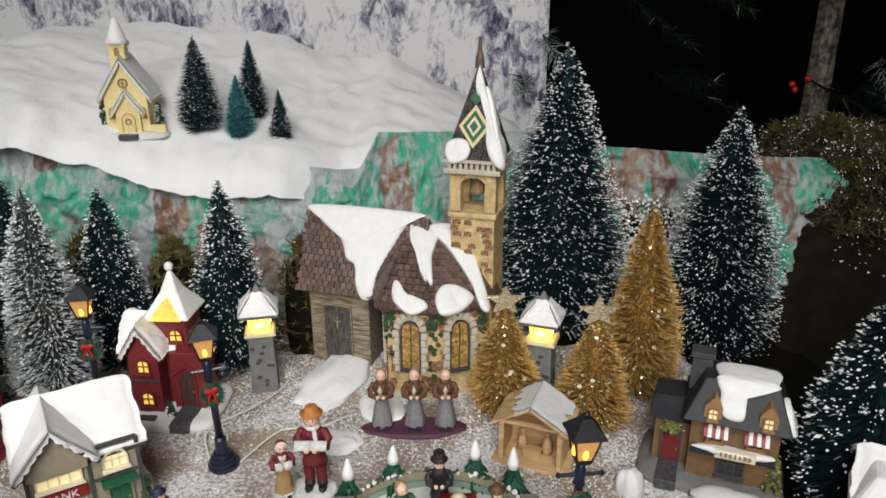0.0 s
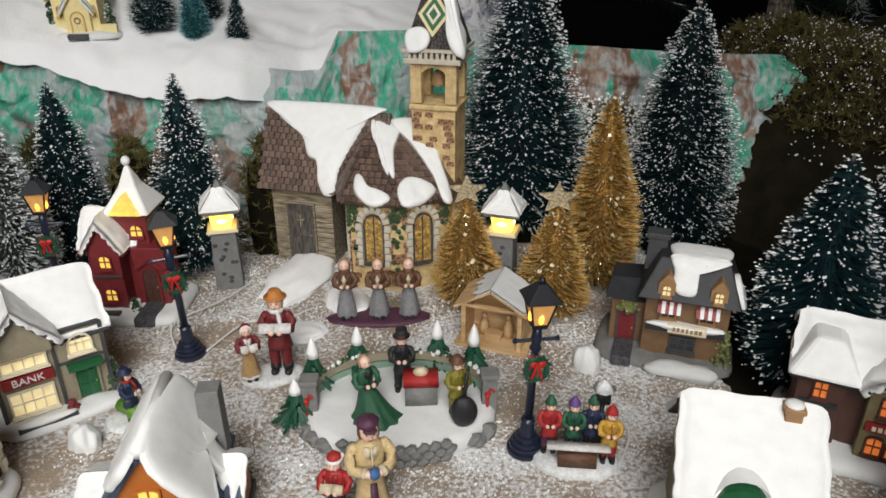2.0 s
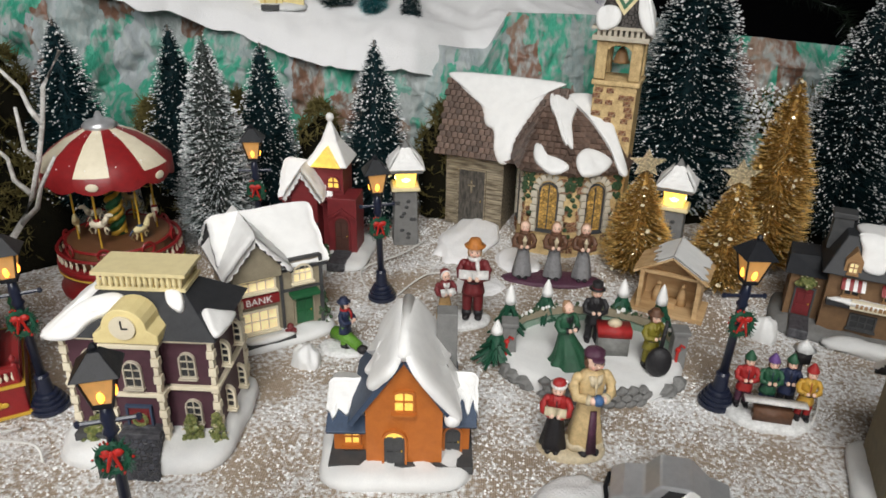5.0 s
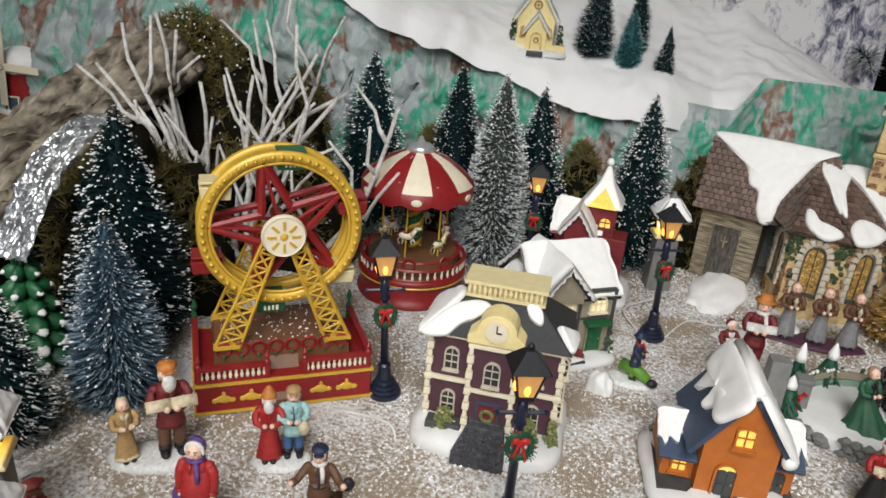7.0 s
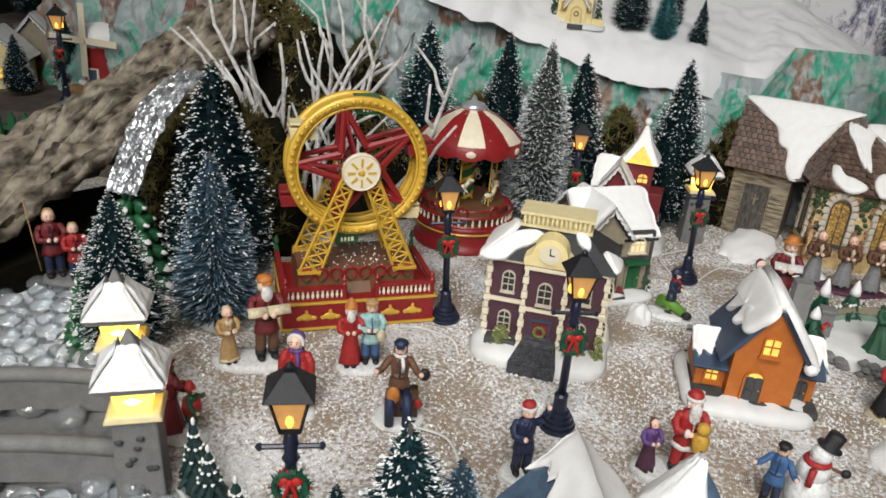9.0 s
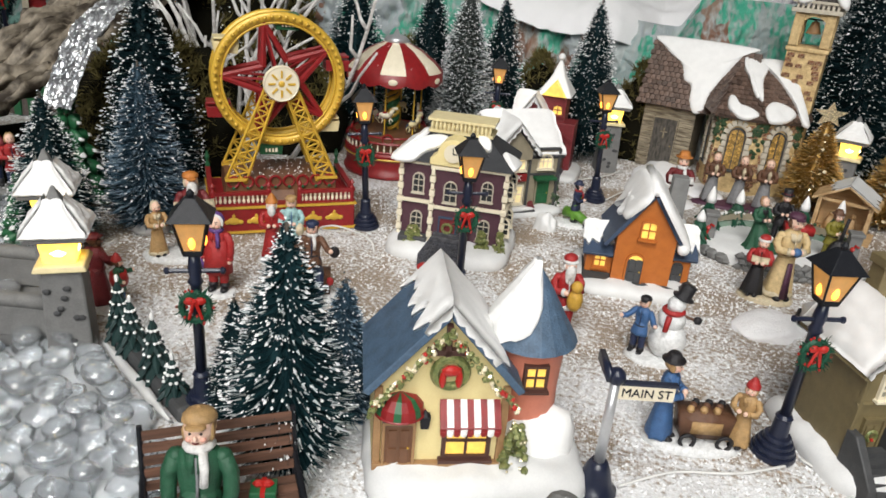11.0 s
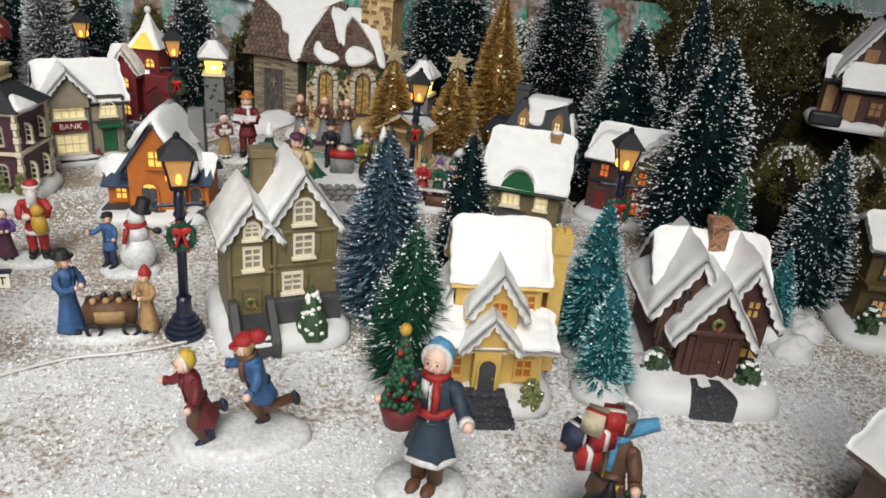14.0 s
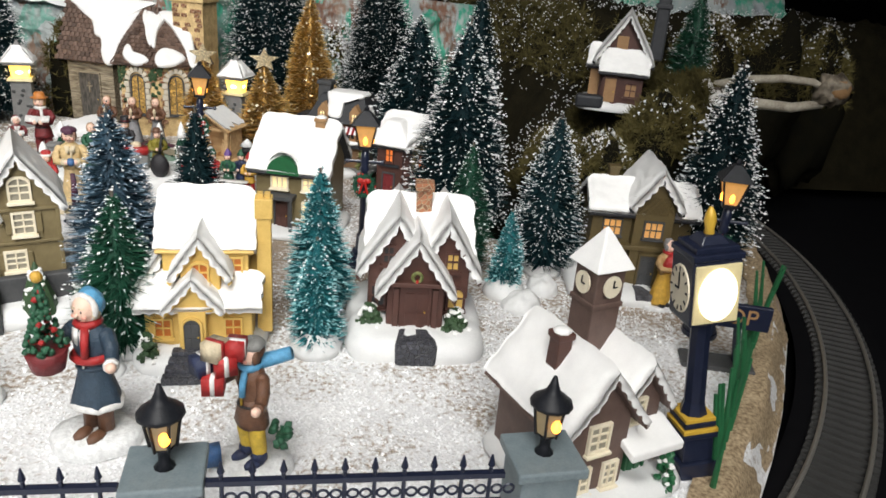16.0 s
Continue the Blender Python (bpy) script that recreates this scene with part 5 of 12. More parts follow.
    bush(o, 0.031, -0.038, 0.010, 0.009, 0.018, M_GARLAND, 4)
    bush(o, 0.047, -0.036, 0.010, 0.007, 0.020, M_GARLAND, 5)
    part("flower_box", Geo().box(-0.031, -0.040, 0.008, 0.026, 0.012, 0.010), M_DKGREY, o, bevel=0.001)


town_house()


# ---- bank ----
def bank():
    o = thing("bank_building", -0.280, 0.464, 0, 33, "grey-beige miniature bank with red sign and white roof", "house")
    snow_base(o, 0.094, 0.088, 0.008, -0.006, seed=9)
    W, D = 0.074, 0.066
    part("wall", Geo().box(0, 0, 0.006, W, D, 0.064), M_GREYW, o, bevel=0.0006)
    # cross gable on the left half of the front, ridge along x behind
    wing(o, 0, 0.006, W, D - 0.012, 0.060, 0.070, 0.094, "x", M_GREYW, M_CHAR, 0.006, 0.012, (1.0, 0.03), 0.004, 3)
    wing(o, -0.017, -0.008, 0.040, D - 0.006, 0.060, 0.070, 0.093, "y", M_GREYW, M_CHAR, 0.006, 0.006, (1.0, 0.03), 0.004, 6)
    for bx, by, bz, bw, bh in ((-W / 2, -D / 2, 0.006, 0.003, 0.064), (0.003, -D / 2, 0.006, 0.0025, 0.064), (W / 2, -D / 2, 0.006, 0.003, 0.064), (0, -D / 2, 0.069, W, 0.0025), (0.019, -D / 2, 0.042, 0.034, 0.002)):
        part("trim_board", Geo().box(bx, by, bz, bw, 0.003, bh), M_DKGREY, o)
    window(o, face_at(-0.017, -D / 2, 0.049), 0.028, 0.016, M_PALEWIN, M_IVORY, 0, 4, 2)
    window(o, face_at(-0.017, -D / 2, 0.012), 0.028, 0.018, M_PALEWIN, M_IVORY, 0, 4, 2)
    window(o, face_at(0.021, -D / 2, 0.050), 0.015, 0.014, M_PALEWIN, M_IVORY, 1.0, 3, 2)
    sg = part("sign_board", Geo().box(-0.017, -D / 2 - 0.002, 0.036, 0.034, 0.003, 0.0085), M_RED, o, "red sign board with white letters", bevel=0.0003)
    words("BANK", sg, face_at(-0.017, -D / 2 - 0.0038, 0.0402), 0.0082, M_SNOW)
    door(o, face_at(0.021, -D / 2, 0.010), 0.015, 0.026, M_GREENP, M_GREYW)
    part("canopy", Geo().box(0.021, -D / 2 - 0.004, 0.038, 0.024, 0.010, 0.003), M_GREENP, o)
    bush(o, 0.006, -0.040, 0.004, 0.006, 0.010, M_DKRED, 2, snowy=False)
    bush(o, 0.038, -0.030, 0.004, 0.008, 0.030, None, 6)
    part("bench_kerb", Geo().box(-0.012, -0.046, 0.002, 0.040, 0.006, 0.006), M_DKGREY, o)
    part("kerb_snow", Geo().ball((-0.012, -0.046, 0.009), (0.021, 0.004, 0.0025), 14, 6, 0, 0.2), M_SNOW, o, smooth=True)


bank()


# ---- red church-like house ----
def red_house():
    o = thing("red_house", -0.258, 0.612, 0, -3, "dark red miniature house with snowy pointed tower", "house")
    snow_base(o, 0.092, 0.084, 0.008, -0.008, seed=11)
    # tower with a tall flared roof, gabled bay and arched entrance before it
    tx, ty = 0.003, 0.008
    part("tower", Geo().box(tx, ty, 0.004, 0.032, 0.036, 0.094), M_DKRED, o, bevel=0.0006)
    part("gable_panel", Geo().turn(face_at(tx, ty - 0.0250, 0.0965)).prism([(-0.0150, 0, 0), (0.0150, 0, 0), (0, 0, 0.019)], (0, 0.016, 0)), M_LITWIN, o, "glowing yellow gable")
    v = [(-0.022, -0.024, 0.096), (0.022, -0.024, 0.096), (0.022, 0.024, 0.096), (-0.022, 0.024, 0.096), (-0.0085, -0.009, 0.118), (0.0085, -0.009, 0.118), (0.0085, 0.009, 0.118), (-0.0085, 0.009, 0.118), (0, 0, 0.142)]
    v = [(x + tx, y + ty, z) for x, y, z in v]
    part("tower_roof", Geo().add(v, [(0, 1, 5, 4), (1, 2, 6, 5), (2, 3, 7, 6), (3, 0, 4, 7), (4, 5, 8), (5, 6, 8), (6, 7, 8), (7, 4, 8), (3, 2, 1, 0)]), M_SNOW, o, "steep roof thick with snow", bevel=0.002)
    part("finial", Geo().ball((tx, ty, 0.141), (0.0042, 0.0042, 0.0046), 10, 6), M_SNOW, o, smooth=True)
    wing(o, -0.017, -0.008, 0.027, 0.040, 0.004, 0.070, 0.090, "y", M_DKRED, M_DKRED, 0.005, 0.005, (1.0, 0.04), 0.004, 4)
    wing(o, -0.020, 0.006, 0.046, 0.030, 0.004, 0.066, 0.086, "x", M_DKRED, M_DKRED, 0.004, 0.006, (1.0, 0.04), 0.004, 8)
    part("entrance_bay", Geo().box(0.019, -0.004, 0.004, 0.030, 0.032, 0.062), M_DKRED, o, bevel=0.0006)
    window(o, face_at(-0.017, -0.028, 0.050), 0.010, 0.012, M_LITWIN, M_DKRED, 0.7)
    window(o, face_at(-0.017, -0.028, 0.016), 0.010, 0.012, M_LITWIN, M_DKRED, 0.7)
    part("string_course", Geo().box(-0.017, -0.0285, 0.040, 0.027, 0.003, 0.0018), M_DKGREY, o)
    window(o, face_at(tx + 0.006, ty - 0.018, 0.074), 0.011, 0.011, M_LITWIN, M_DKRED, 1.0, 2, 2)
    door(o, face_at(0.019, -0.020, 0.010), 0.014, 0.036, M_BROWNW, M_DKRED, 1.0)
    g = Geo().turn(face_at(0.019, -0.023, 0.046))
    g.prism([(-0.014, 0, 0), (0, 0, 0.010), (0.014, 0, 0), (0.012, 0, -0.002), (0, 0, 0.007), (-0.012, 0, -0.002)], (0, 0.006, 0))
    part("door_hood", g, M_DKRED, o)
    part("path", Geo().box(0.019, -0.036, 0.001, 0.018, 0.034, 0.009), M_ASPH, o, "dark path dusted with snow", bevel=0.001)
    part("front_wall", Geo().box(-0.024, -0.040, 0.002, 0.034, 0.006, 0.008), M_DKGREY, o)
    bush(o, 0.004, -0.032, 0.004, 0.006, 0.016, None, 9)
    bush(o, -0.036, -0.026, 0.004, 0.007, 0.014, None, 10)
    chimney(o, -0.040, 0.010, 0.076, 0.010, 0.010, 0.018, M_DKGREY)


red_house()


# ---- olive twin-gabled house ----
def olive_house():
    o = thing("olive_house", -0.006, 0.1245, 0, 22, "olive-brown miniature house with two snowy gables", "house", scale=(0.91, 0.95, 0.97))
    snow_base(o, 0.098, 0.100, 0.014, -0.006, seed=14)
    wing(o, 0.014, 0.0, 0.048, 0.060, 0.010, 0.080, 0.112, "y", M_OLIVE, M_OLIVE, 0.004, 0.005, (1.0, 0.02), 0.0045, 3)
    wing(o, -0.022, -0.003, 0.034, 0.054, 0.010, 0.074, 0.096, "y", M_OLIVE, M_OLIVE, 0.004, 0.005, (1.0, 0.02), 0.0045, 6)
    for x, y, z, w, h, a in ((-0.022, -0.030, 0.078, 0.009, 0.009, 1.0), (-0.022, -0.030, 0.056, 0.010, 0.013, 0), (0.014, -0.030, 0.086, 0.012, 0.015, 0.6), (0.014, -0.030, 0.062, 0.012, 0.014, 0), (0.006, -0.030, 0.036, 0.012, 0.012, 0)):
        window(o, face_at(x, y, z), w, h, M_GREYPANE, M_IVORY, a, 2, 3, 0.0014)
    g = Geo()
    for z in (0.054, 0.078):
        g.box(0.014, -0.031, z, 0.050, 0.002, 0.0022).box(-0.022, -0.0305, z - 0.004, 0.036, 0.002, 0.002)
    for x in (-0.038, -0.0065, 0.037):
        g.box(x, -0.0305, 0.012, 0.0026, 0.003, 0.066)
    for x in (0.004, 0.024):
        g.box(x, -0.0308, 0.062, 0.004, 0.002, 0.014).box(x * 0.92 - 0.0067, -0.0308, 0.036, 0.004, 0.002, 0.012)
    part("timber_trim", g, M_OLIVE, o, "raised timber trim", bevel=0.0004)
    door(o, face_at(-0.024, -0.030, 0.014), 0.012, 0.026, M_OLIVE, M_OLIVE)
    part("wreath", Geo().torus((-0.024, -0.033, 0.030), 0.0032, 0.0012, "y", 12, 5).ball((-0.024, -0.034, 0.028), 0.0012, 5, 4, 1), [M_GARLAND, M_RIBBON], o)
    g = Geo()
    for i in range(5):
        g.box(-0.024, -0.036 - 0.005 * i, 0.002, 0.021, 0.006, 0.020 - 0.0034 * i)
    part("steps", g, M_DKGREY, o, "dark stone steps")
    part("stair_wall", Geo().prism([(-0.040, -0.030, 0.0), (-0.040, -0.030, 0.034), (-0.040, -0.038, 0.034), (-0.040, -0.060, 0.012), (-0.040, -0.060, 0.0)], (0.006, 0, 0)).prism([(-0.014, -0.030, 0.0), (-0.014, -0.030, 0.034), (-0.014, -0.038, 0.034), (-0.014, -0.060, 0.012), (-0.014, -0.060, 0.0)], (0.006, 0, 0)).box(0.016, -0.0345, 0.002, 0.050, 0.007, 0.030), M_DKGREY, o, "dark grey stair walls", bevel=0.001)
    g = Geo()
    g.lathe([(0.013, 0), (0.011, 0.012), (0.006, 0.026), (0.0005, 0.038)], 9, (0.017, -0.046, 0.008))
    t = part("small_fir", g, M_IVY, o, "small dark fir with snow lumps")
    g = Geo()
    rng = random.Random(4)
    for i in range(26):
        z = rng.uniform(0.004, 0.034)
        a = rng.uniform(PI, 2 * PI)
        r = 0.0125 * (1 - z / 0.040)
        g.ball((0.017 + r * math.cos(a), -0.046 + r * math.sin(a), 0.008 + z), (0.0026, 0.0026, 0.0018), 6, 4, 0, 0.4, i)
    part("snow_lumps", g, M_SNOW, t, smooth=True)
    chimney(o, -0.006, 0.016, 0.080, 0.016, 0.013, 0.044, M_OLIVE, True, False)


olive_house()


# ---- ochre cottage with chimney ----
def ochre_house():
    o = thing("ochre_house", 0.137, 0.067, 0, 2, "ochre-yellow miniature house with deep snow on roofs", "house", scale=(0.91, 0.93, 0.96))
    snow_base(o, 0.088, 0.096, 0.012, -0.006, seed=17)
    wing(o, 0.004, 0.008, 0.058, 0.044, 0.008, 0.073, 0.100, "x", M_OCHRE, M_OCHRE, 0.004, 0.002, (1.0, 0.02), 0.005, 3)
    wing(o, 0.002, -0.010, 0.026, 0.040, 0.040, 0.064, 0.082, "y", M_OCHRE, M_OCHRE, 0.006, 0.004, (1.0, 0.03), 0.0045, 5)
    part("lower_wall", Geo().box(0.0, -0.004, 0.008, 0.072, 0.052, 0.036), M_OCHRE, o, bevel=0.0008)
    s = Geo()
    snow_sheet(s, (-0.040, -0.012, 0.053), (0.042, -0.012, 0.053), (0.042, -0.040, 0.041), (-0.040, -0.040, 0.041), 1.0, 0.03, 0.005, 7)
    snow_sheet(s, (-0.026, 0.026, 0.066), (-0.026, -0.012, 0.066), (-0.044, -0.034, 0.042), (-0.044, 0.026, 0.042), 1.0, 0.03, 0.005, 9)
    part("porch_snow", s, M_SNOW, o, "snow on the lower roof", True)
    g = Geo().prism([(-0.040, -0.036, 0.039), (-0.040, 0.022, 0.039), (-0.026, 0.022, 0.056), (-0.026, -0.010, 0.052)], (0.068, 0, 0))
    part("porch_roof", g, M_OCHRE, o)
    wing(o, -0.002, -0.026, 0.026, 0.030, 0.040, 0.044, 0.058, "y", M_OCHRE, M_OCHRE, 0.006, 0.004, (1.0, 0.03), 0.004, 11)
    window(o, face_at(0.002, -0.030, 0.058), 0.010, 0.012, M_ORANGE, M_OCHRE, 0.4, 2, 2)
    window(o, face_at(0.023, -0.014, 0.0575), 0.010, 0.010, M_ORANGE, M_OCHRE, 0, 2, 2)
    window(o, face_at(-0.024, -0.030, 0.018), 0.010, 0.012, M_ORANGE, M_OCHRE, 0, 2, 2)
    window(o, face_at(0.023, -0.030, 0.018), 0.010, 0.012, M_ORANGE, M_OCHRE, 0, 2, 2)
    door(o, face_at(-0.003, -0.041, 0.012), 0.011, 0.024, M_DKGREY, M_OCHRE, 1.0)
    part("porch_block", Geo().box(-0.003, -0.034, 0.010, 0.018, 0.014, 0.032), M_OCHRE, o, bevel=0.0008)
    chimney(o, 0.0435, -0.002, 0.008, 0.011, 0.012, 0.099, M_OCHRE, True, False)
    part("chimney_pots", Geo().box(0.0410, -0.002, 0.106, 0.004, 0.006, 0.004).box(0.0460, -0.002, 0.106, 0.004, 0.006, 0.004), M_OCHRE, o)
    g = Geo()
    for i in range(4):
        g.box(-0.003, -0.044 - 0.006 * i, 0.001, 0.027 + 0.003 * i, 0.008, 0.014 - 0.003 * i)
    part("steps", g, M_COBBLE, o, "dark steps dusted with snow", bevel=0.001)
    bush(o, 0.028, -0.044, 0.008, 0.010, 0.014, M_GARLAND, 3)
    bush(o, -0.032, -0.044, 0.008, 0.008, 0.018, None, 4)


ochre_house()


# ---- brown cross-gabled house ----
def brown_house():
    o = thing("brown_house", 0.281, 0.091, 0, -4, "dark brown miniature house with white crossed gables", "house", scale=(1.02, 1.04, 1.12))
    snow_base(o, 0.094, 0.100, 0.016, -0.010, seed=21)
    part("wall", Geo().box(0.0, 0.004, 0.010, 0.066, 0.050, 0.040), M_BROWNW, o, bevel=0.0007)
    wing(o, 0.001, 0.010, 0.066, 0.044, 0.030, 0.054, 0.0765, "x", M_BROWNW, M_BROWNW, 0.004, 0.006, (1.0, 0.02), 0.005, 3)
    wing(o, -0.014, 0.002, 0.038, 0.056, 0.030, 0.050, 0.076, "y", M_BROWNW, M_BROWNW, 0.006, 0.005, (1.0, 0.02), 0.0048, 5)
    wing(o, 0.019, 0.002, 0.032, 0.056, 0.030, 0.050, 0.0745, "y", M_BROWNW, M_BROWNW, 0.006, 0.005, (1.0, 0.02), 0.0048, 7)
    wing(o, -0.001, -0.020, 0.038, 0.034, 0.010, 0.041, 0.066, "y", M_BROWNW, M_BROWNW, 0.006, 0.006, (1.0, 0.02), 0.0040, 9)
    window(o, face_at(-0.020, -0.026, 0.053), 0.006, 0.010, M_DARKWIN, M_BROWNW, 0, 2, 2)
    window(o, face_at(0.023, -0.026, 0.050), 0.007, 0.010, M_OCHRE, M_BROWNW, 0, 2, 2)
    window(o, face_at(0.027, -0.026, 0.024), 0.010, 0.013, M_OCHRE, M_BROWNW, 0.8, 2, 2)
    window(o, face_at(-0.026, -0.026, 0.024), 0.008, 0.013, M_DARKWIN, M_BROWNW, 0, 2, 2)
    door(o, face_at(-0.001, -0.037, 0.012), 0.018, 0.030, M_BROWNW, M_BROWNW)
    part("door_hood", Geo().box(-0.001, -0.039, 0.043, 0.034, 0.007, 0.003).box(-0.014, -0.038, 0.010, 0.004, 0.004, 0.031).box(0.012, -0.038, 0.010, 0.004, 0.004, 0.031), M_BROWNW, o, bevel=0.0005)
    part("wreath", Geo().torus((-0.001, -0.040, 0.049), 0.003, 0.0012, "y", 12, 5).ball((-0.001, -0.042, 0.047), 0.0012, 5, 4, 1), [M_GARLAND, M_RIBBON], o)
    chimney(o, 0.003, 0.006, 0.060, 0.0115, 0.012, 0.036, M_BRICK, True, False)
    part("path", Geo().prism([(-0.012, -0.040, 0.0), (0.012, -0.040, 0.0), (0.014, -0.063, 0.0), (-0.014, -0.063, 0.0)], (0, 0, 0.016)), M_COBBLE, o, "dark cobbled doorstep", bevel=0.003)
    bush(o, 0.027, -0.036, 0.014, 0.010, 0.012, None, 3)
    bush(o, -0.031, -0.034, 0.014, 0.010, 0.012, None, 4)


brown_house()


# ---- yellow cottage with awnings and coral turret ----
def awning_cottage():
    o = thing("awning_cottage", -0.2425, 0.025, 0, 20, "pale yellow miniature cottage with striped awning and coral turret", "house")
    snow_base(o, 0.118, 0.082, 0.020, -0.004, 0.010, seed=25)
    wing(o, -0.012, 0.0, 0.068, 0.050, 0.016, 0.067, 0.106, "y", M_YELLOWW, M_SLATELT, 0.003, 0.006, (0.34, 0.16), 0.004, 3, 0.004, 6, (0.72, 0.22))
    part("corner_posts", Geo().box(-0.044, -0.025, 0.016, 0.004, 0.004, 0.050).box(0.020, -0.025, 0.016, 0.004, 0.004, 0.050).box(-0.012, -0.026, 0.016, 0.068, 0.005, 0.004), M_TAN, o, bevel=0.0005)
    door(o, face_at(-0.033, -0.026, 0.018), 0.014, 0.026, M_WOODB, M_TAN)
    window(o, face_at(-0.033, -0.0262, 0.045), 0.014, 0.007, M_LITWIN, M_DKGREY, 0, 3, 1, sill=False)
    window(o, face_at(0.002, -0.025, 0.024), 0.021, 0.018, M_LITWIN, M_BROWNW, 0, 2, 2, 0.0018)
    # half-dome awning over the door, striped awning over the window
    gores = []
    n = 10
    for i in range(n):
        a0, a1 = PI + PI * i / n, PI + PI * (i + 1) / n
        prof = [(0.0125, 0.0), (0.0115, 0.005), (0.008, 0.0095), (0.0, 0.0115)]
        v = [(-0.033 + r * math.cos(a), -0.025 + r * 0.9 * math.sin(a), 0.051 + z) for r, z in prof for a in (a0, a1)]
        gores.append((Geo().add(v, [(0, 1, 3, 2), (2, 3, 5, 4), (4, 5, 7, 6)]), (M_RED, M_GREENP, M_RED)[i % 3]))
    aw = part("door_awning", Geo().tube([(-0.033 + 0.0126 * math.cos(PI + PI * i / 12), -0.025 + 0.0113 * math.sin(PI + PI * i / 12), 0.051) for i in range(13)], 0.0006, seg=5), M_RED, o, "red and green domed awning")
    for gore, gm in gores:
        part("gore", gore, gm, aw)
    aw = part("striped_awning", Geo().tube([(-0.0135, -0.035, 0.0472), (0.0175, -0.035, 0.0472)], 0.0005, seg=5), M_RED, o, "red and white striped awning")
    for i in range(9):
        g = Geo()
        x = 0.002 - 0.0153 + 0.0034 * i
        g.prism([(x, -0.0255, 0.058), (x, -0.035, 0.0475), (x, -0.035, 0.0435), (x, -0.0255, 0.054)], (0.0034, 0, 0))
        part("stripe", g.ball((x + 0.0017, -0.035, 0.0436), (0.0017, 0.0006, 0.0018), 6, 4), M_SNOW if i % 2 else M_RED, aw)
    g = Geo()
    rng = random.Random(5)
    for s in (-1, 1):
        for i in range(95):
            t = i / 94
            x, z = -0.012 + s * 0.037 * t, 0.101 - 0.044 * t + rng.gauss(-0.001, 0.0018)
            g.ball((x, -0.0325 + rng.uniform(-0.002, 0.001), z), rng.uniform(0.0007, 0.0017), 5, 4, rng.choice((0, 0, 0, 0, 2, 2, 1)), 0.4, i)
    tagged(part("garland", g, [M_GARLAND, M_RIBBON, M_SEQUIN], o, "glittering green garland"), kind="stuff")
    g = Geo().torus((-0.010, -0.029, 0.076), 0.0078, 0.0024, "y", 20, 6).ball((-0.010, -0.032, 0.079), (0.005, 0.002, 0.003), 8, 5, 1).ball((-0.014, -0.032, 0.074), (0.0018, 0.0014, 0.005), 6, 5, 1).ball((-0.006, -0.032, 0.074), (0.0018, 0.0014, 0.005), 6, 5, 1)
    part("wreath", g, [M_GARLAND, M_RIBBON], o, "green wreath with a red bow")
    part("gable_beam", Geo().box(-0.012, -0.028, 0.084, 0.0028, 0.004, 0.018).box(-0.012, -0.028, 0.086, 0.020, 0.004, 0.0028), M_BROWNW, o)
    part("wall_lantern", Geo().box(-0.0205, -0.028, 0.043, 0.004, 0.004, 0.007, tx=1.3, ty=1.3).lathe([(0.003, 0), (0.0004, 0.003)], 6, (-0.0205, -0.028, 0.050)), M_BLACK, o)
    bush(o, 0.027, -0.030, 0.018, 0.009, 0.028, M_GARLAND, 7)
    # round turret
    part("turret", Geo().lathe([(0.019, 0.004), (0.0175, 0.05), (0.0185, 0.074), (0.0200, 0.078)], 20, (0.037, 0.004, 0)), M_CORAL, o, smooth=True)
    part("turret_roof", Geo().lathe([(0.0245, 0.079), (0.016, 0.093), (0.008, 0.107), (0.0006, 0.118)], 20, (0.037, 0.004, 0)), M_SLATELT, o, "blue conical slate roof")
    v, f = [], []
    na, nz = 20, 8
    for j in range(nz + 1):
        for i in range(na + 1):
            a = radians(95 + 175 * i / na)
            low = 0.02 + 0.10 * (0.5 + 0.5 * math.sin(i * 1.3)) + 0.5 * max(0.0, i / na - 0.8) * 5 * 0.8
            t = 1.0 - (1 - low) * j / nz
            z = 0.079 + 0.043 * t
            rim = 1 if 0 < i < na and j < nz else 0
            r = 0.0255 * (1 - t) ** 0.92 + (0.0030 + 0.0010 * math.sin(i * 2.1 + j)) * rim
            v.append((0.037 + r * math.cos(a), 0.004 + r * math.sin(a), z + 0.001))
    for j in range(nz):
        for i in range(na):
            f.append((j * (na + 1) + i, j * (na + 1) + i + 1, (j + 1) * (na + 1) + i + 1, (j + 1) * (na + 1) + i))
    part("turret_snow", Geo().add(v, f), M_SNOW, o, "thick snow on the turret roof", True)
    window(o, face_at(0.037, -0.0143, 0.058), 0.010, 0.012, M_LITWIN, M_BROWNW, 0, 2, 2)
    part("turret_drift", Geo().ball((0.044, -0.008, 0.012), (0.024, 0.018, 0.030), 16, 9, 0, 0.25, 3), M_SNOW, o, "deep snow round the turret foot", True)


awning_cottage()


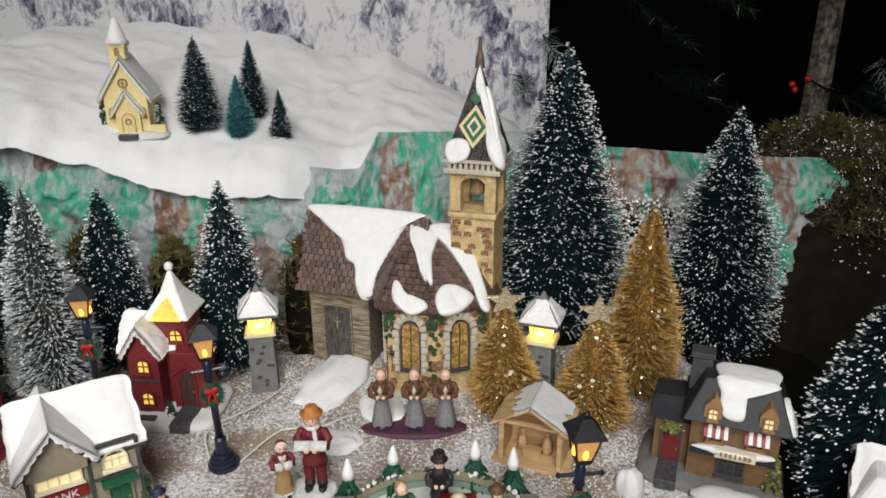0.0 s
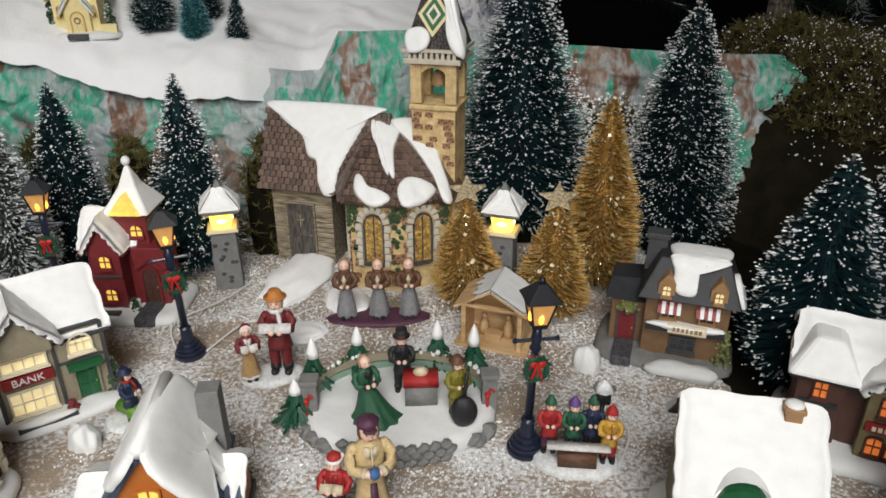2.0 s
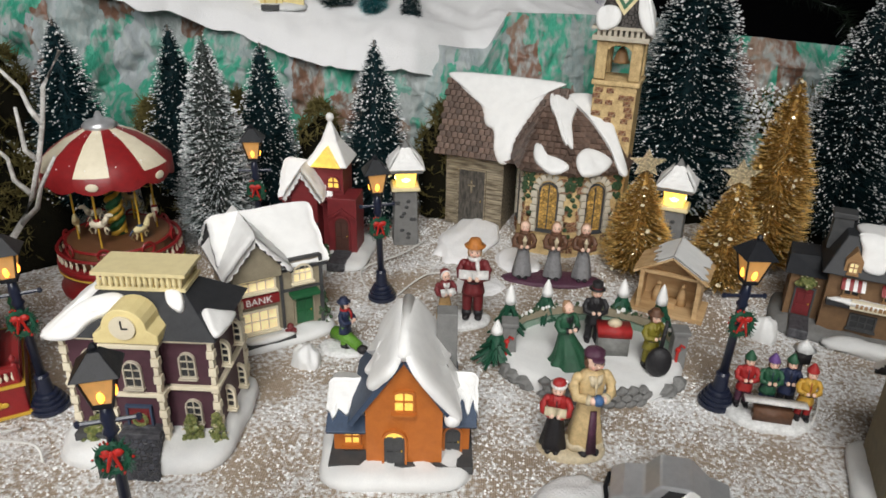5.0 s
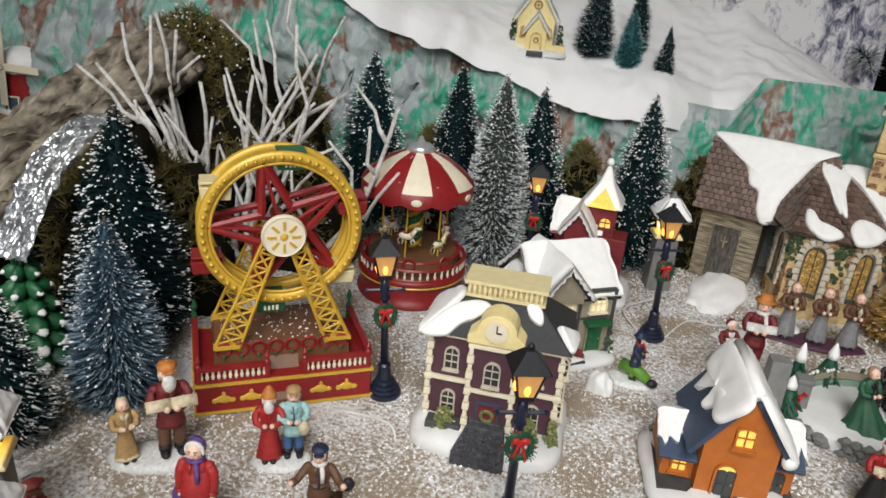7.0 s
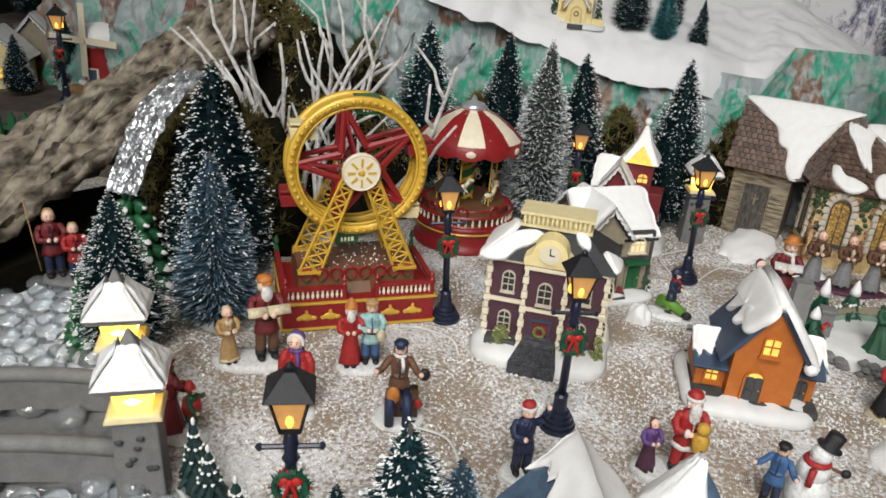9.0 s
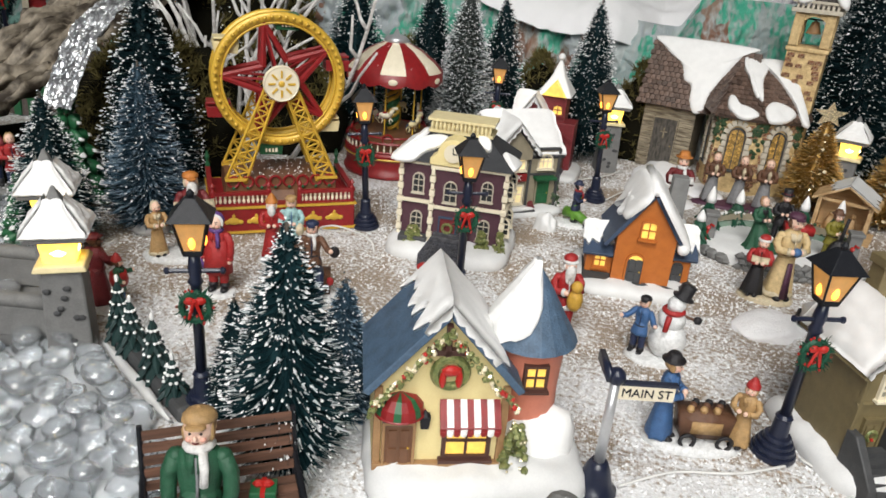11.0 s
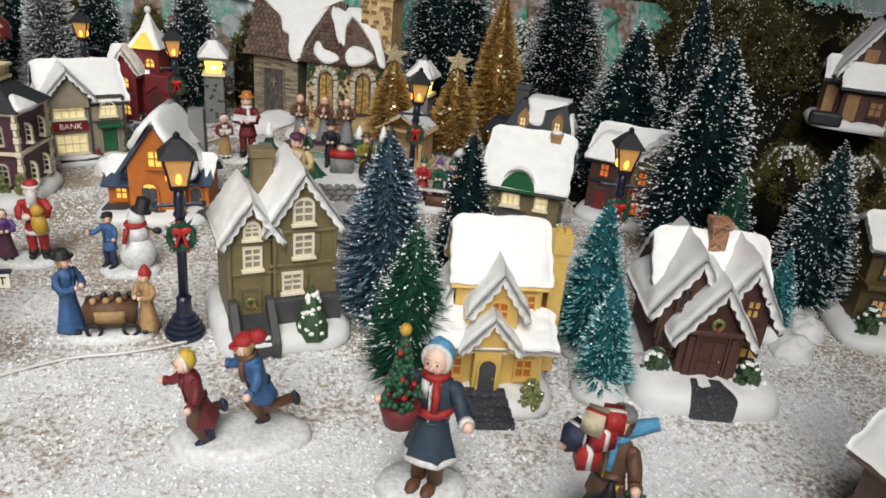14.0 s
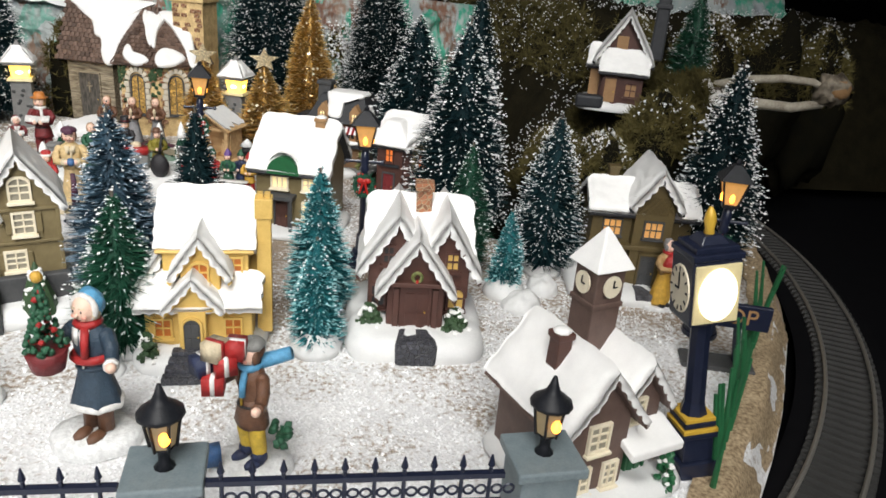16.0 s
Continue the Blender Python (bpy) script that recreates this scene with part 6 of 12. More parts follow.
# ---- old church ----
def church():
    o = thing("church", -0.040, 0.702, 0, -17, "old stone church with shingled roofs, belfry and spire under snow", "church")
    # plank-clad annex
    part("annex", gable_walls(Geo(), -0.064, 0.0, 0.066, 0.058, 0.0, 0.100, 0.160, "x"), M_PLANKG, o, "weathered plank walls")
    for i in range(17):
        part("plank", Geo().box(-0.064, -0.0298, 0.002 + i * 0.0058, 0.067, 0.0022, 0.0052), M_PLANKG, o)
    door(o, face_at(-0.066, -0.0312, 0.004), 0.030, 0.064, M_DOORG, M_PLANKG)
    part("door_cross", Geo().box(-0.066, -0.0335, 0.042, 0.0016, 0.002, 0.015).box(-0.066, -0.0335, 0.050, 0.008, 0.002, 0.0016), M_PLANKG, o)
    # apse of five faces
    P = [(-0.016, -0.020), (0.006, -0.072), (0.054, -0.070), (0.094, -0.040), (0.096, 0.004)]
    part("apse_wall", Geo().prism([(x, y, 0.0) for x, y in P], (0, 0, 0.094)), M_STUCCO, o, "stained ochre stucco walls")
    rng = random.Random(12)
    for k in range(3):
        (x0, y0), (x1, y1) = P[k], P[k + 1]
        deg = math.degrees(math.atan2(y1 - y0, x1 - x0))
        L = math.hypot(x1 - x0, y1 - y0)
        mx, my = (x0 + x1) / 2, (y0 + y1) / 2
        at = face_at(mx, my, 0.030, deg)
        window(o, at, 0.0175, 0.050, M_LEADED, M_DKGREY, 1.25, 2, 1, 0.0014, name="arched_window")
        for s in (-1, 1):
            for i in range(6):
                st = part("surround_stone", SURROUND[i % 2], None, o)
                st.matrix_basis = at @ Matrix.Translation((s * (0.0135 + (0.001 if i % 2 else 0)), -0.002, -0.003 + i * 0.0076))
        for i in range(7):
            a = PI * (i + 0.5) / 7
            st = part("surround_stone", SURROUND[0], None, o)
            st.matrix_basis = at @ Matrix.Translation((0.0128 * math.cos(a), -0.002, 0.043 + 0.0145 * math.sin(a))) @ Matrix.Rotation(PI / 2 - a, 4, "Y") @ Matrix.Translation((0, 0, -0.003))
        for i in range(40):
            s = rng.choice((-1, 1))
            z = rng.choice((0.006, 0.012, 0.018, 0.024, 0.030, 0.036, 0.042, 0.048, 0.070, 0.076, 0.082, 0.088))
            u = s * rng.uniform(0.56, 0.96) * L / 2
            br = part("brick", BRICK, None, o)
            br.matrix_basis = face_at(mx, my, 0, deg) @ Matrix.Translation((u, -0.0006, z))
    g = Geo()
    for i in range(120):
        k = rng.choice((0, 1, 1, 2))
        (x0, y0), (x1, y1) = P[k], P[k + 1]
        t = rng.choice((rng.uniform(-0.02, 0.18), rng.uniform(0.85, 1.02)))
        z = 0.094 - abs(rng.gauss(0, 0.022))
        q = Vector((x0 + (x1 - x0) * t, y0 + (y1 - y0) * t, z))
        n = Vector((y1 - y0, x0 - x1, 0)).normalized()
        g.ball((q + n * 0.001)[:], (0.0030, 0.0022, 0.0026), 5, 4, 0, 0.6, i)
    part("ivy", g, M_IVY, o, "painted dark green ivy")
    # roofs: boards under shingles
    shingle_at = []
    g = Geo()
    planes = gable_planes(-0.040, 0.0, 0.120, 0.058, 0.100, 0.160, "x", 0.007, 0.008)
    for a, b, c, e in planes:
        slope(g, a, b, c, e, 0.003)
    r1 = part("annex_roof", g, M_SHINGLE, o)
    shingle_at.append((r1, planes[0], 19, 13))
    apex0, apex1 = Vector((0.008, 0.004, 0.154)), Vector((0.060, 0.010, 0.150))
    E = [Vector((x + (x - 0.045) * 0.10, y - 0.006, 0.092)) for x, y in P]
    g = Geo()
    tri = []
    for k in range(4):
        top = (apex0, apex0) if k < 2 else (apex0, apex1) if k == 2 else (apex1, apex1)
        n = (E[k + 1] - E[k]).cross(top[0] - E[k]).normalized() * 0.003
        q = [E[k], E[k + 1], top[1]] + ([top[0]] if k == 2 else [])
        g.prism([p[:] for p in q], n[:])
        tri.append((top[0] + n, top[1] + n, E[k + 1] + n, E[k] + n))
    r2 = part("apse_roof", g, M_SHINGLE, o)
    for t in tri[:3]:
        shingle_at.append((r2, t, 12, 14))
    for roof, (a, b, c, e), nu, nv in shingle_at:
        a, b, c, e = (Vector(q) for q in (a, b, c, e))
        for j in range(nv):
            v = (j + 0.6) / nv
            l, r = a.lerp(e, v), b.lerp(c, v)
            w = (r - l).length
            m = max(1, int(round(w / 0.0068)))
            nrm = (r - l).cross(a.lerp(b, 0.5) - e.lerp(c, 0.5)).normalized()
            if nrm.z < 0:
                nrm = -nrm
            ux = (r - l).normalized()
            uz = ux.cross(nrm) * -1
            for i in range(m):
                q = l.lerp(r, (i + 0.5 + (0.25 if j % 2 else -0.25) * (m > 2)) / m)
                sh = part("shingle", SHINGLE, None, roof)
                lift = 0.0034 if roof is r1 else 0.0006
                sh.matrix_basis = Matrix.Translation(q + nrm * (lift + rng.uniform(0, 0.0006))) @ Matrix((ux, nrm.cross(ux), nrm)).transposed().to_4x4() @ Matrix.Rotation(rng.uniform(-0.06, 0.06), 4, "Z") @ Matrix.Rotation(rng.uniform(-0.20, -0.08), 4, "X")
    # snow: wide sheet from the middle of the annex roof into the valley, bands on the apse
    pl = [Vector(q) + Vector((0, 0, 0.0046)) for q in planes[0]]
    part("roof_snow", snow_patch(Geo(), pl, [(0.05, -0.02), (0.10, 0.13), (0.22, 0.27), (0.32, 0.38), (0.38, 0.60), (0.46, 0.68), (0.49, 0.92), (0.55, 1.06), (0.63, 1.02), (0.65, 0.75), (0.76, 0.36), (0.85, 0.10), (0.92, -0.02)], 0.005), M_SNOW, o, "wide cream-white sheet of snow", True)
    for k, outline in ((1, [(0.25, 0.06), (0.50, 0.26), (0.78, 0.38), (0.90, 0.62), (1.02, 0.66), (1.03, 0.3), (1.0, 0.03)]), (2, [(0.0, 0.05), (-0.03, 0.56), (0.08, 0.72), (0.2, 0.42), (0.4, 0.16)]),
                       (2, [(0.30, 0.06), (0.58, 0.36), (0.80, 0.72), (0.86, 1.02), (1.04, 1.02), (1.04, 0.5), (1.0, 0.04)]), (1, [(0.13, 0.72), (0.3, 0.73), (0.5, 0.84), (0.85, 0.89), (0.9, 0.96), (0.6, 1.04), (0.35, 0.98), (0.18, 0.88)]),
                       (2, [(0.08, 0.86), (0.28, 0.74), (0.58, 0.76), (0.78, 0.89), (0.5, 1.02), (0.12, 1.03)])):
        part("roof_snow", snow_patch(Geo(), [q + Vector((0, 0, 0.0015)) for q in tri[k]], outline, 0.0045), M_SNOW, o, "soft pillow of cream-white snow", True)
    # tower, open belfry, spire
    tx, ty, w = 0.076, 0.004, 0.043
    part("tower", Geo().box(tx, ty, 0.0, w, w, 0.174), M_STUCCO, o, "stained ochre tower")
    for i in range(26):
        br = part("brick", BRICK, None, o)
        br.matrix_basis = Matrix.Translation((tx + (rng.choice((-1, 1)) * w * rng.uniform(0.30, 0.42) if i % 3 else w * rng.uniform(-0.3, 0.3)), ty - w / 2 - 0.0004, rng.choice((0.118, 0.124, 0.130, 0.136, 0.142, 0.148, 0.154, 0.160, 0.166))))
    z = 0.173
    part("belfry_floor", Geo().box(tx, ty, z, w + 0.005, w + 0.005, 0.005), M_STUCCO, o, bevel=0.001)
    for sx in (-1, 1):
        for sy in (-1, 1):
            part("belfry_post", Geo().box(tx + sx * w * 0.40, ty + sy * w * 0.40, z + 0.006, 0.011, 0.011, 0.038), M_STUCCO, o, bevel=0.001)
    for sx, sy, d in ((0, -1, 0), (0, 1, 0), (-1, 0, 90), (1, 0, 90)):
        g = Geo().turn(face_at(tx + sx * w * 0.40, ty + sy * w * 0.40, z + 0.028, d))
        p = [(-w * 0.42, -0.004, 0.018), (-w * 0.42, -0.004, 0.0)] + [(-0.014 * math.cos(PI * i / 10), -0.004, 0.012 * math.sin(PI * i / 10)) for i in range(11)] + [(w * 0.42, -0.004, 0.0), (w * 0.42, -0.004, 0.018)]
        g.prism(p, (0, 0.008, 0))
        part("belfry_arch", g, M_STUCCO, o)
    part("cornice", Geo().box(tx, ty, z + 0.044, w + 0.012, w + 0.012, 0.005), M_QUOIN, o, bevel=0.0006)
    g = Geo()
    for i in range(9):
        g.box(tx - w / 2 + w * i / 8, ty - w / 2 - 0.004, z + 0.049, 0.003, 0.003, 0.006).box(tx - w / 2 + w * i / 8, ty + w / 2 + 0.004, z + 0.049, 0.003, 0.003, 0.006)
    part("dentil_course", g.box(tx, ty, z + 0.055, w + 0.014, w + 0.014, 0.003), M_QUOIN, o)
    part("bell", Geo().lathe([(0.009, 0.0), (0.0075, 0.003), (0.0055, 0.009), (0.0040, 0.013), (0.001, 0.015)], 16, (tx, ty, z + 0.020)), M_TAN, o, "bronze bell", True)
    part("bell_bar", Geo().tube([(tx - w / 2, ty, z + 0.036), (tx + w / 2, ty, z + 0.036)], 0.001), M_BLACK, o)
    zs, zt, h = z + 0.058, 0.318, w / 2 + 0.0045
    part("spire", Geo().add([(tx - h, ty - h, zs), (tx + h, ty - h, zs), (tx + h, ty + h, zs), (tx - h, ty + h, zs), (tx, ty, zt)], [(0, 1, 4), (1, 2, 4), (2, 3, 4), (3, 0, 4), (3, 2, 1, 0)]), M_SPIRE, o, "dark shingled spire")

    def on_front(u, v, lift):
        a = Vector((tx - h, ty - h, zs)).lerp(Vector((tx + h, ty - h, zs)), 0.5 + u)
        nrm = Vector((0, -(zt - zs), h)).normalized()
        return a.lerp(Vector((tx, ty, zt)), v) + nrm * lift + Vector((u * 2 * h * v, 0, 0)) * 0
    for k, (half, mat) in enumerate(((0.36, M_CREAM), (0.27, M_GREENP), (0.17, M_IVORY), (0.10, M_GREENP))):
        q = [on_front(-half * 1.2, 0.34, 0), on_front(0, 0.34 - half * 0.62, 0), on_front(half * 1.2, 0.34, 0), on_front(0, 0.34 + half * 0.62, 0)]
        n = Vector((0, -(zt - zs), h)).normalized() * (0.0008 + 0.0005 * k)
        part("spire_diamond", Geo().prism([p[:] for p in q], n[:]), mat, o, "patterned tile diamond")
    q = [on_front(-0.30, 0.62, 0), on_front(0.0, 0.56, 0), on_front(0.30, 0.62, 0), on_front(0.0, 0.74, 0)]
    part("spire_diamond", Geo().prism([p[:] for p in q], (0, -0.0014, 0.0004)), M_GREENP, o)
    c4 = [Vector((tx + sx * h, ty + sy * h, zs + 0.001)) for sx, sy in ((-1, -1), (1, -1), (1, 1), (-1, 1))]
    top = Vector((tx, ty, zt))
    front, side = [top, top, c4[1], c4[0]], [top, top, c4[2], c4[1]]
    for pl, outline, th in ((front, [(-0.06, 0.86), (0.12, 0.80), (0.36, 0.82), (0.46, 0.92), (0.36, 1.03), (0.1, 1.05)], 0.0036), (front, [(0.72, 0.30), (0.86, 0.55), (0.80, 0.86), (0.90, 1.04), (1.06, 1.04), (1.05, 0.6), (1.05, 0.25)], 0.004),
                            (side, [(-0.05, 0.3), (-0.05, 1.04), (0.2, 1.04), (0.34, 0.9), (0.2, 0.7), (0.3, 0.4)], 0.004), (front, [(0.35, 0.12), (0.5, 0.32), (0.75, 0.36), (1.05, 0.3), (1.0, 0.05)], 0.003)):
        part("spire_snow", snow_patch(Geo(), pl, outline, th), M_SNOW, o, "snow clinging to the spire", True)
    part("finial", Geo().lathe([(0.0048, 0), (0.0040, 0.010), (0.0022, 0.016), (0.0016, 0.028)], 8, (tx, ty, zt - 0.006)), M_SHINGLE, o)


BRICK = Geo().box(0, 0, 0, 0.0074, 0.0018, 0.0046, tx=0.94).mesh("brick", M_BRICK)
SURROUND = [Geo().box(0, 0, 0, w, 0.0042, 0.0066, tx=0.92, ty=0.94).mesh("surround_stone", M_QUOIN) for w in (0.0052, 0.0068)]
SHINGLE = Geo().box(0, 0, 0, 0.0062, 0.0066, 0.0018, tx=0.92, ty=0.92).mesh("shingle", M_SHINGLE)
church()


# ---- ferris wheel ----
def lattice(g, a, b, w, d, n, r=0.0011):
    """A flat trussed leg between two points."""
    a, b = Vector(a), Vector(b)
    u = (b - a).normalized()
    s = u.cross(Vector((0, 1, 0))).normalized() * w / 2
    s0, s1 = s * 1.25, s * 0.75
    g.tube([a - s0, b - s1], r * 1.25, seg=4), g.tube([a + s0, b + s1], r * 1.25, seg=4)
    for i in range(n):
        t0, t1 = i / n, (i + 1) / n
        p0, p1 = a.lerp(b, t0), a.lerp(b, t1)
        k0, k1 = s0.lerp(s1, t0), s0.lerp(s1, t1)
        g.tube([p0 - k0, p1 + k1], r * 0.8, seg=4), g.tube([p0 + k0, p1 - k1], r * 0.8, seg=4), g.tube([p0 - k0, p0 + k0], r * 0.8, seg=4)


def baluster_rail(parent, x0, x1, y, z, h, n, post=True):
    g = Geo().box((x0 + x1) / 2, y, z, abs(x1 - x0), 0.004, 0.0022).box((x0 + x1) / 2, y, z + h - 0.003, abs(x1 - x0), 0.0045, 0.003)
    rail = part("railing", g, M_RED, parent, "red railing")
    for i in range(n):
        part("baluster", BALUSTER, None, rail).matrix_basis = Matrix.Translation((x0 + (x1 - x0) * (i + 0.5) / n, y, z + 0.002)) @ Matrix.Diagonal((1, 1, (h - 0.005) / 0.01, 1))
    if post:
        for x in (x0, x1):
            part("post", Geo().lathe([(0.0024, 0), (0.0024, h * 1.1), (0.0012, h * 1.2), (0.0024, h * 1.45), (0.0006, h * 1.7)], 8, (x, y, z)), M_RED, parent)


BALUSTER = Geo().lathe([(0.0009, 0), (0.0016, 0.003), (0.0008, 0.006), (0.0013, 0.010)], 6).mesh("baluster", M_IVORY)


def ferris_wheel():
    o = thing("ferris_wheel", -0.487, 0.317, 0, 33, "gold and red toy ferris wheel on a railed red base", "ferris wheel")
    part("base", Geo().box(0, 0, 0, 0.132, 0.084, 0.028), M_RED, o, "glossy red base", bevel=0.0015)
    g = Geo()
    for z in (0.0015, 0.0255):
        g.box(0, 0, z, 0.1345, 0.0865, 0.0022)
    part("gold_edging", g, M_GOLD, o)
    for x in (-0.046, -0.026, 0.026, 0.046):
        g = Geo().ball((x, -0.0428, 0.014), (0.0055, 0.0012, 0.0036), 10, 5, 0, 0.4, 1).ball((x - 0.006, -0.0428, 0.013), (0.0028, 0.001, 0.0022), 7, 4).ball((x + 0.006, -0.0428, 0.013), (0.0028, 0.001, 0.0022), 7, 4).ball((x, -0.0428, 0.0185), (0.0016, 0.001, 0.0022), 7, 4)
        part("scroll_ornament", g, M_GOLD, o)
    part("deck", Geo().box(0, 0.006, 0.026, 0.104, 0.060, 0.022, tx=0.97, ty=0.97), M_WOODB, o, "brown platform sprinkled with snow", bevel=0.001)
    part("stair", Geo().prism([(-0.011, -0.046, 0.0), (-0.011, -0.020, 0.0), (-0.011, -0.020, 0.040), (-0.011, -0.046, 0.010)], (0.022, 0, 0)), M_WOODB, o)
    rng = random.Random(2)
    for i in range(8):
        x = -0.044 + 0.0126 * i
        part("swag", Geo().torus((x, -0.0245, 0.045), 0.005, 0.0012, "y", 12, 5).ball((x, -0.0255, 0.0395), 0.0016, 6, 4, 1), [M_RED, M_GREENP], o)
    baluster_rail(o, -0.063, -0.014, -0.040, 0.028, 0.013, 12)
    baluster_rail(o, 0.014, 0.063, -0.040, 0.028, 0.013, 12)
    for x in (-0.064, 0.064):
        g = Geo().box(x, 0.0, 0.028, 0.004, 0.080, 0.0022).box(x, 0.0, 0.038, 0.0045, 0.080, 0.003)
        part("side_railing", g, M_RED, o)
        part("post", Geo().lathe([(0.0024, 0), (0.0024, 0.014), (0.0012, 0.018), (0.0026, 0.022), (0.0006, 0.028)], 8, (x, 0.040, 0.028)), M_GREENP, o)
    hz, R = 0.136, 0.0555
    for y in (-0.024, 0.022):
        for sx in (-1, 1):
            g = Geo()
            lattice(g, (sx * 0.041, y, 0.047), (sx * 0.008, y, hz - 0.004), 0.014, 0, 8)
            g.box(sx * 0.042, y, 0.0465, 0.019, 0.007, 0.0025)
            part("lattice_leg", g, M_GOLD, o, "gold lattice leg")
    wheel = part("wheel", Geo().tube([(0, -0.026, hz), (0, 0.024, hz)], 0.005, seg=14), M_RED, o, "axle of the wheel")
    for y in (-0.014, 0.009):
        part("rim", Geo().torus((0, y, hz), R, 0.0042, "y", 64, 8, 0, 0.62).torus((0, y, hz), R - 0.0052, 0.0013, "y", 64, 5), M_GOLD, wheel, "gold rim set with bulbs", True)
    bulb = Geo().ball((0, 0, 0), 0.0019, 6, 4).mesh("rim_bulb", M_GOLD, True)
    for i in range(56):
        a = 2 * PI * i / 56
        part("rim_bulb", bulb, None, wheel).matrix_basis = Matrix.Translation((R * math.cos(a), -0.0172, hz + R * math.sin(a)))
    for y in (-0.013, 0.008):
        g = Geo()
        for i in range(5):
            a = PI / 2 + 0.25 + 2 * PI * i / 5
            tip = Vector((0.0525 * math.cos(a), y, hz + 0.0525 * math.sin(a)))
            for da in (-PI / 5, PI / 5):
                inner = Vector((0.0185 * math.cos(a + da), y, hz + 0.0185 * math.sin(a + da)))
                g.tube([tip, inner], 0.0020, 0.0032, 6)
            g.tube([(0, y, hz), tip], 0.0016, 0.0012, 5)
        part("star_spokes", g, M_RED, wheel, "red star-shaped spokes")
    hub = part("hub_disc", Geo().turn(Matrix.Translation((0, -0.026, hz)) @ Matrix.Rotation(PI / 2, 4, "X")).lathe([(0.0158, -0.002), (0.0162, 0.001), (0.0150, 0.0035), (0.0140, 0.0030), (0.002, 0.003)], 28), M_IVORY, wheel, "cream hub disc with pierced star")
    g = Geo()
    for i in range(8):
        a = 2 * PI * i / 8
        g.turn(Matrix.Translation((0.0086 * math.cos(a), -0.0293, hz + 0.0086 * math.sin(a))) @ Matrix.Rotation(-a, 4, "Y"))
        g.box(0, 0, -0.0009, 0.0065, 0.0012, 0.0018)
    g.turn().ball((0, -0.029, hz), (0.003, 0.0012, 0.003), 8, 5)
    part("hub_star", g, M_GOLD, wheel)
    for i, mat in enumerate((M_RED, M_GREENP, M_CREAM, M_RED, M_GREENP, M_CREAM)):
        a = radians(22 + 60 * i)
        x, z = R * 1.03 * math.cos(a), hz + R * 1.03 * math.sin(a)
        g = Geo().box(x, -0.001, z - 0.013, 0.020, 0.018, 0.010, tx=1.12, ty=1.1).box(x, -0.001, z - 0.001, 0.021, 0.019, 0.002).tube([(x - 0.009, -0.001, z - 0.004), (x - 0.009, -0.001, z)], 0.0007, seg=4).tube([(x + 0.009, -0.001, z - 0.004), (x + 0.009, -0.001, z)], 0.0007, seg=4)
        part("gondola", g, mat, wheel, bevel=0.0008)
        if mat is M_GREENP:
            bars(gg := Geo(), face_at(x, -0.0115, z - 0.008), 0.012, 0.004, 4, i)
            part("lettering_bars", gg, M_IVORY, wheel)
    flakes("snow_specks", M_FLAKE, [(rng.uniform(-0.046, 0.046), rng.uniform(-0.022, 0.032), 0.0485) for _ in range(160)], [rng.uniform(0.0004, 0.0011) for _ in range(160)], o)


ferris_wheel()


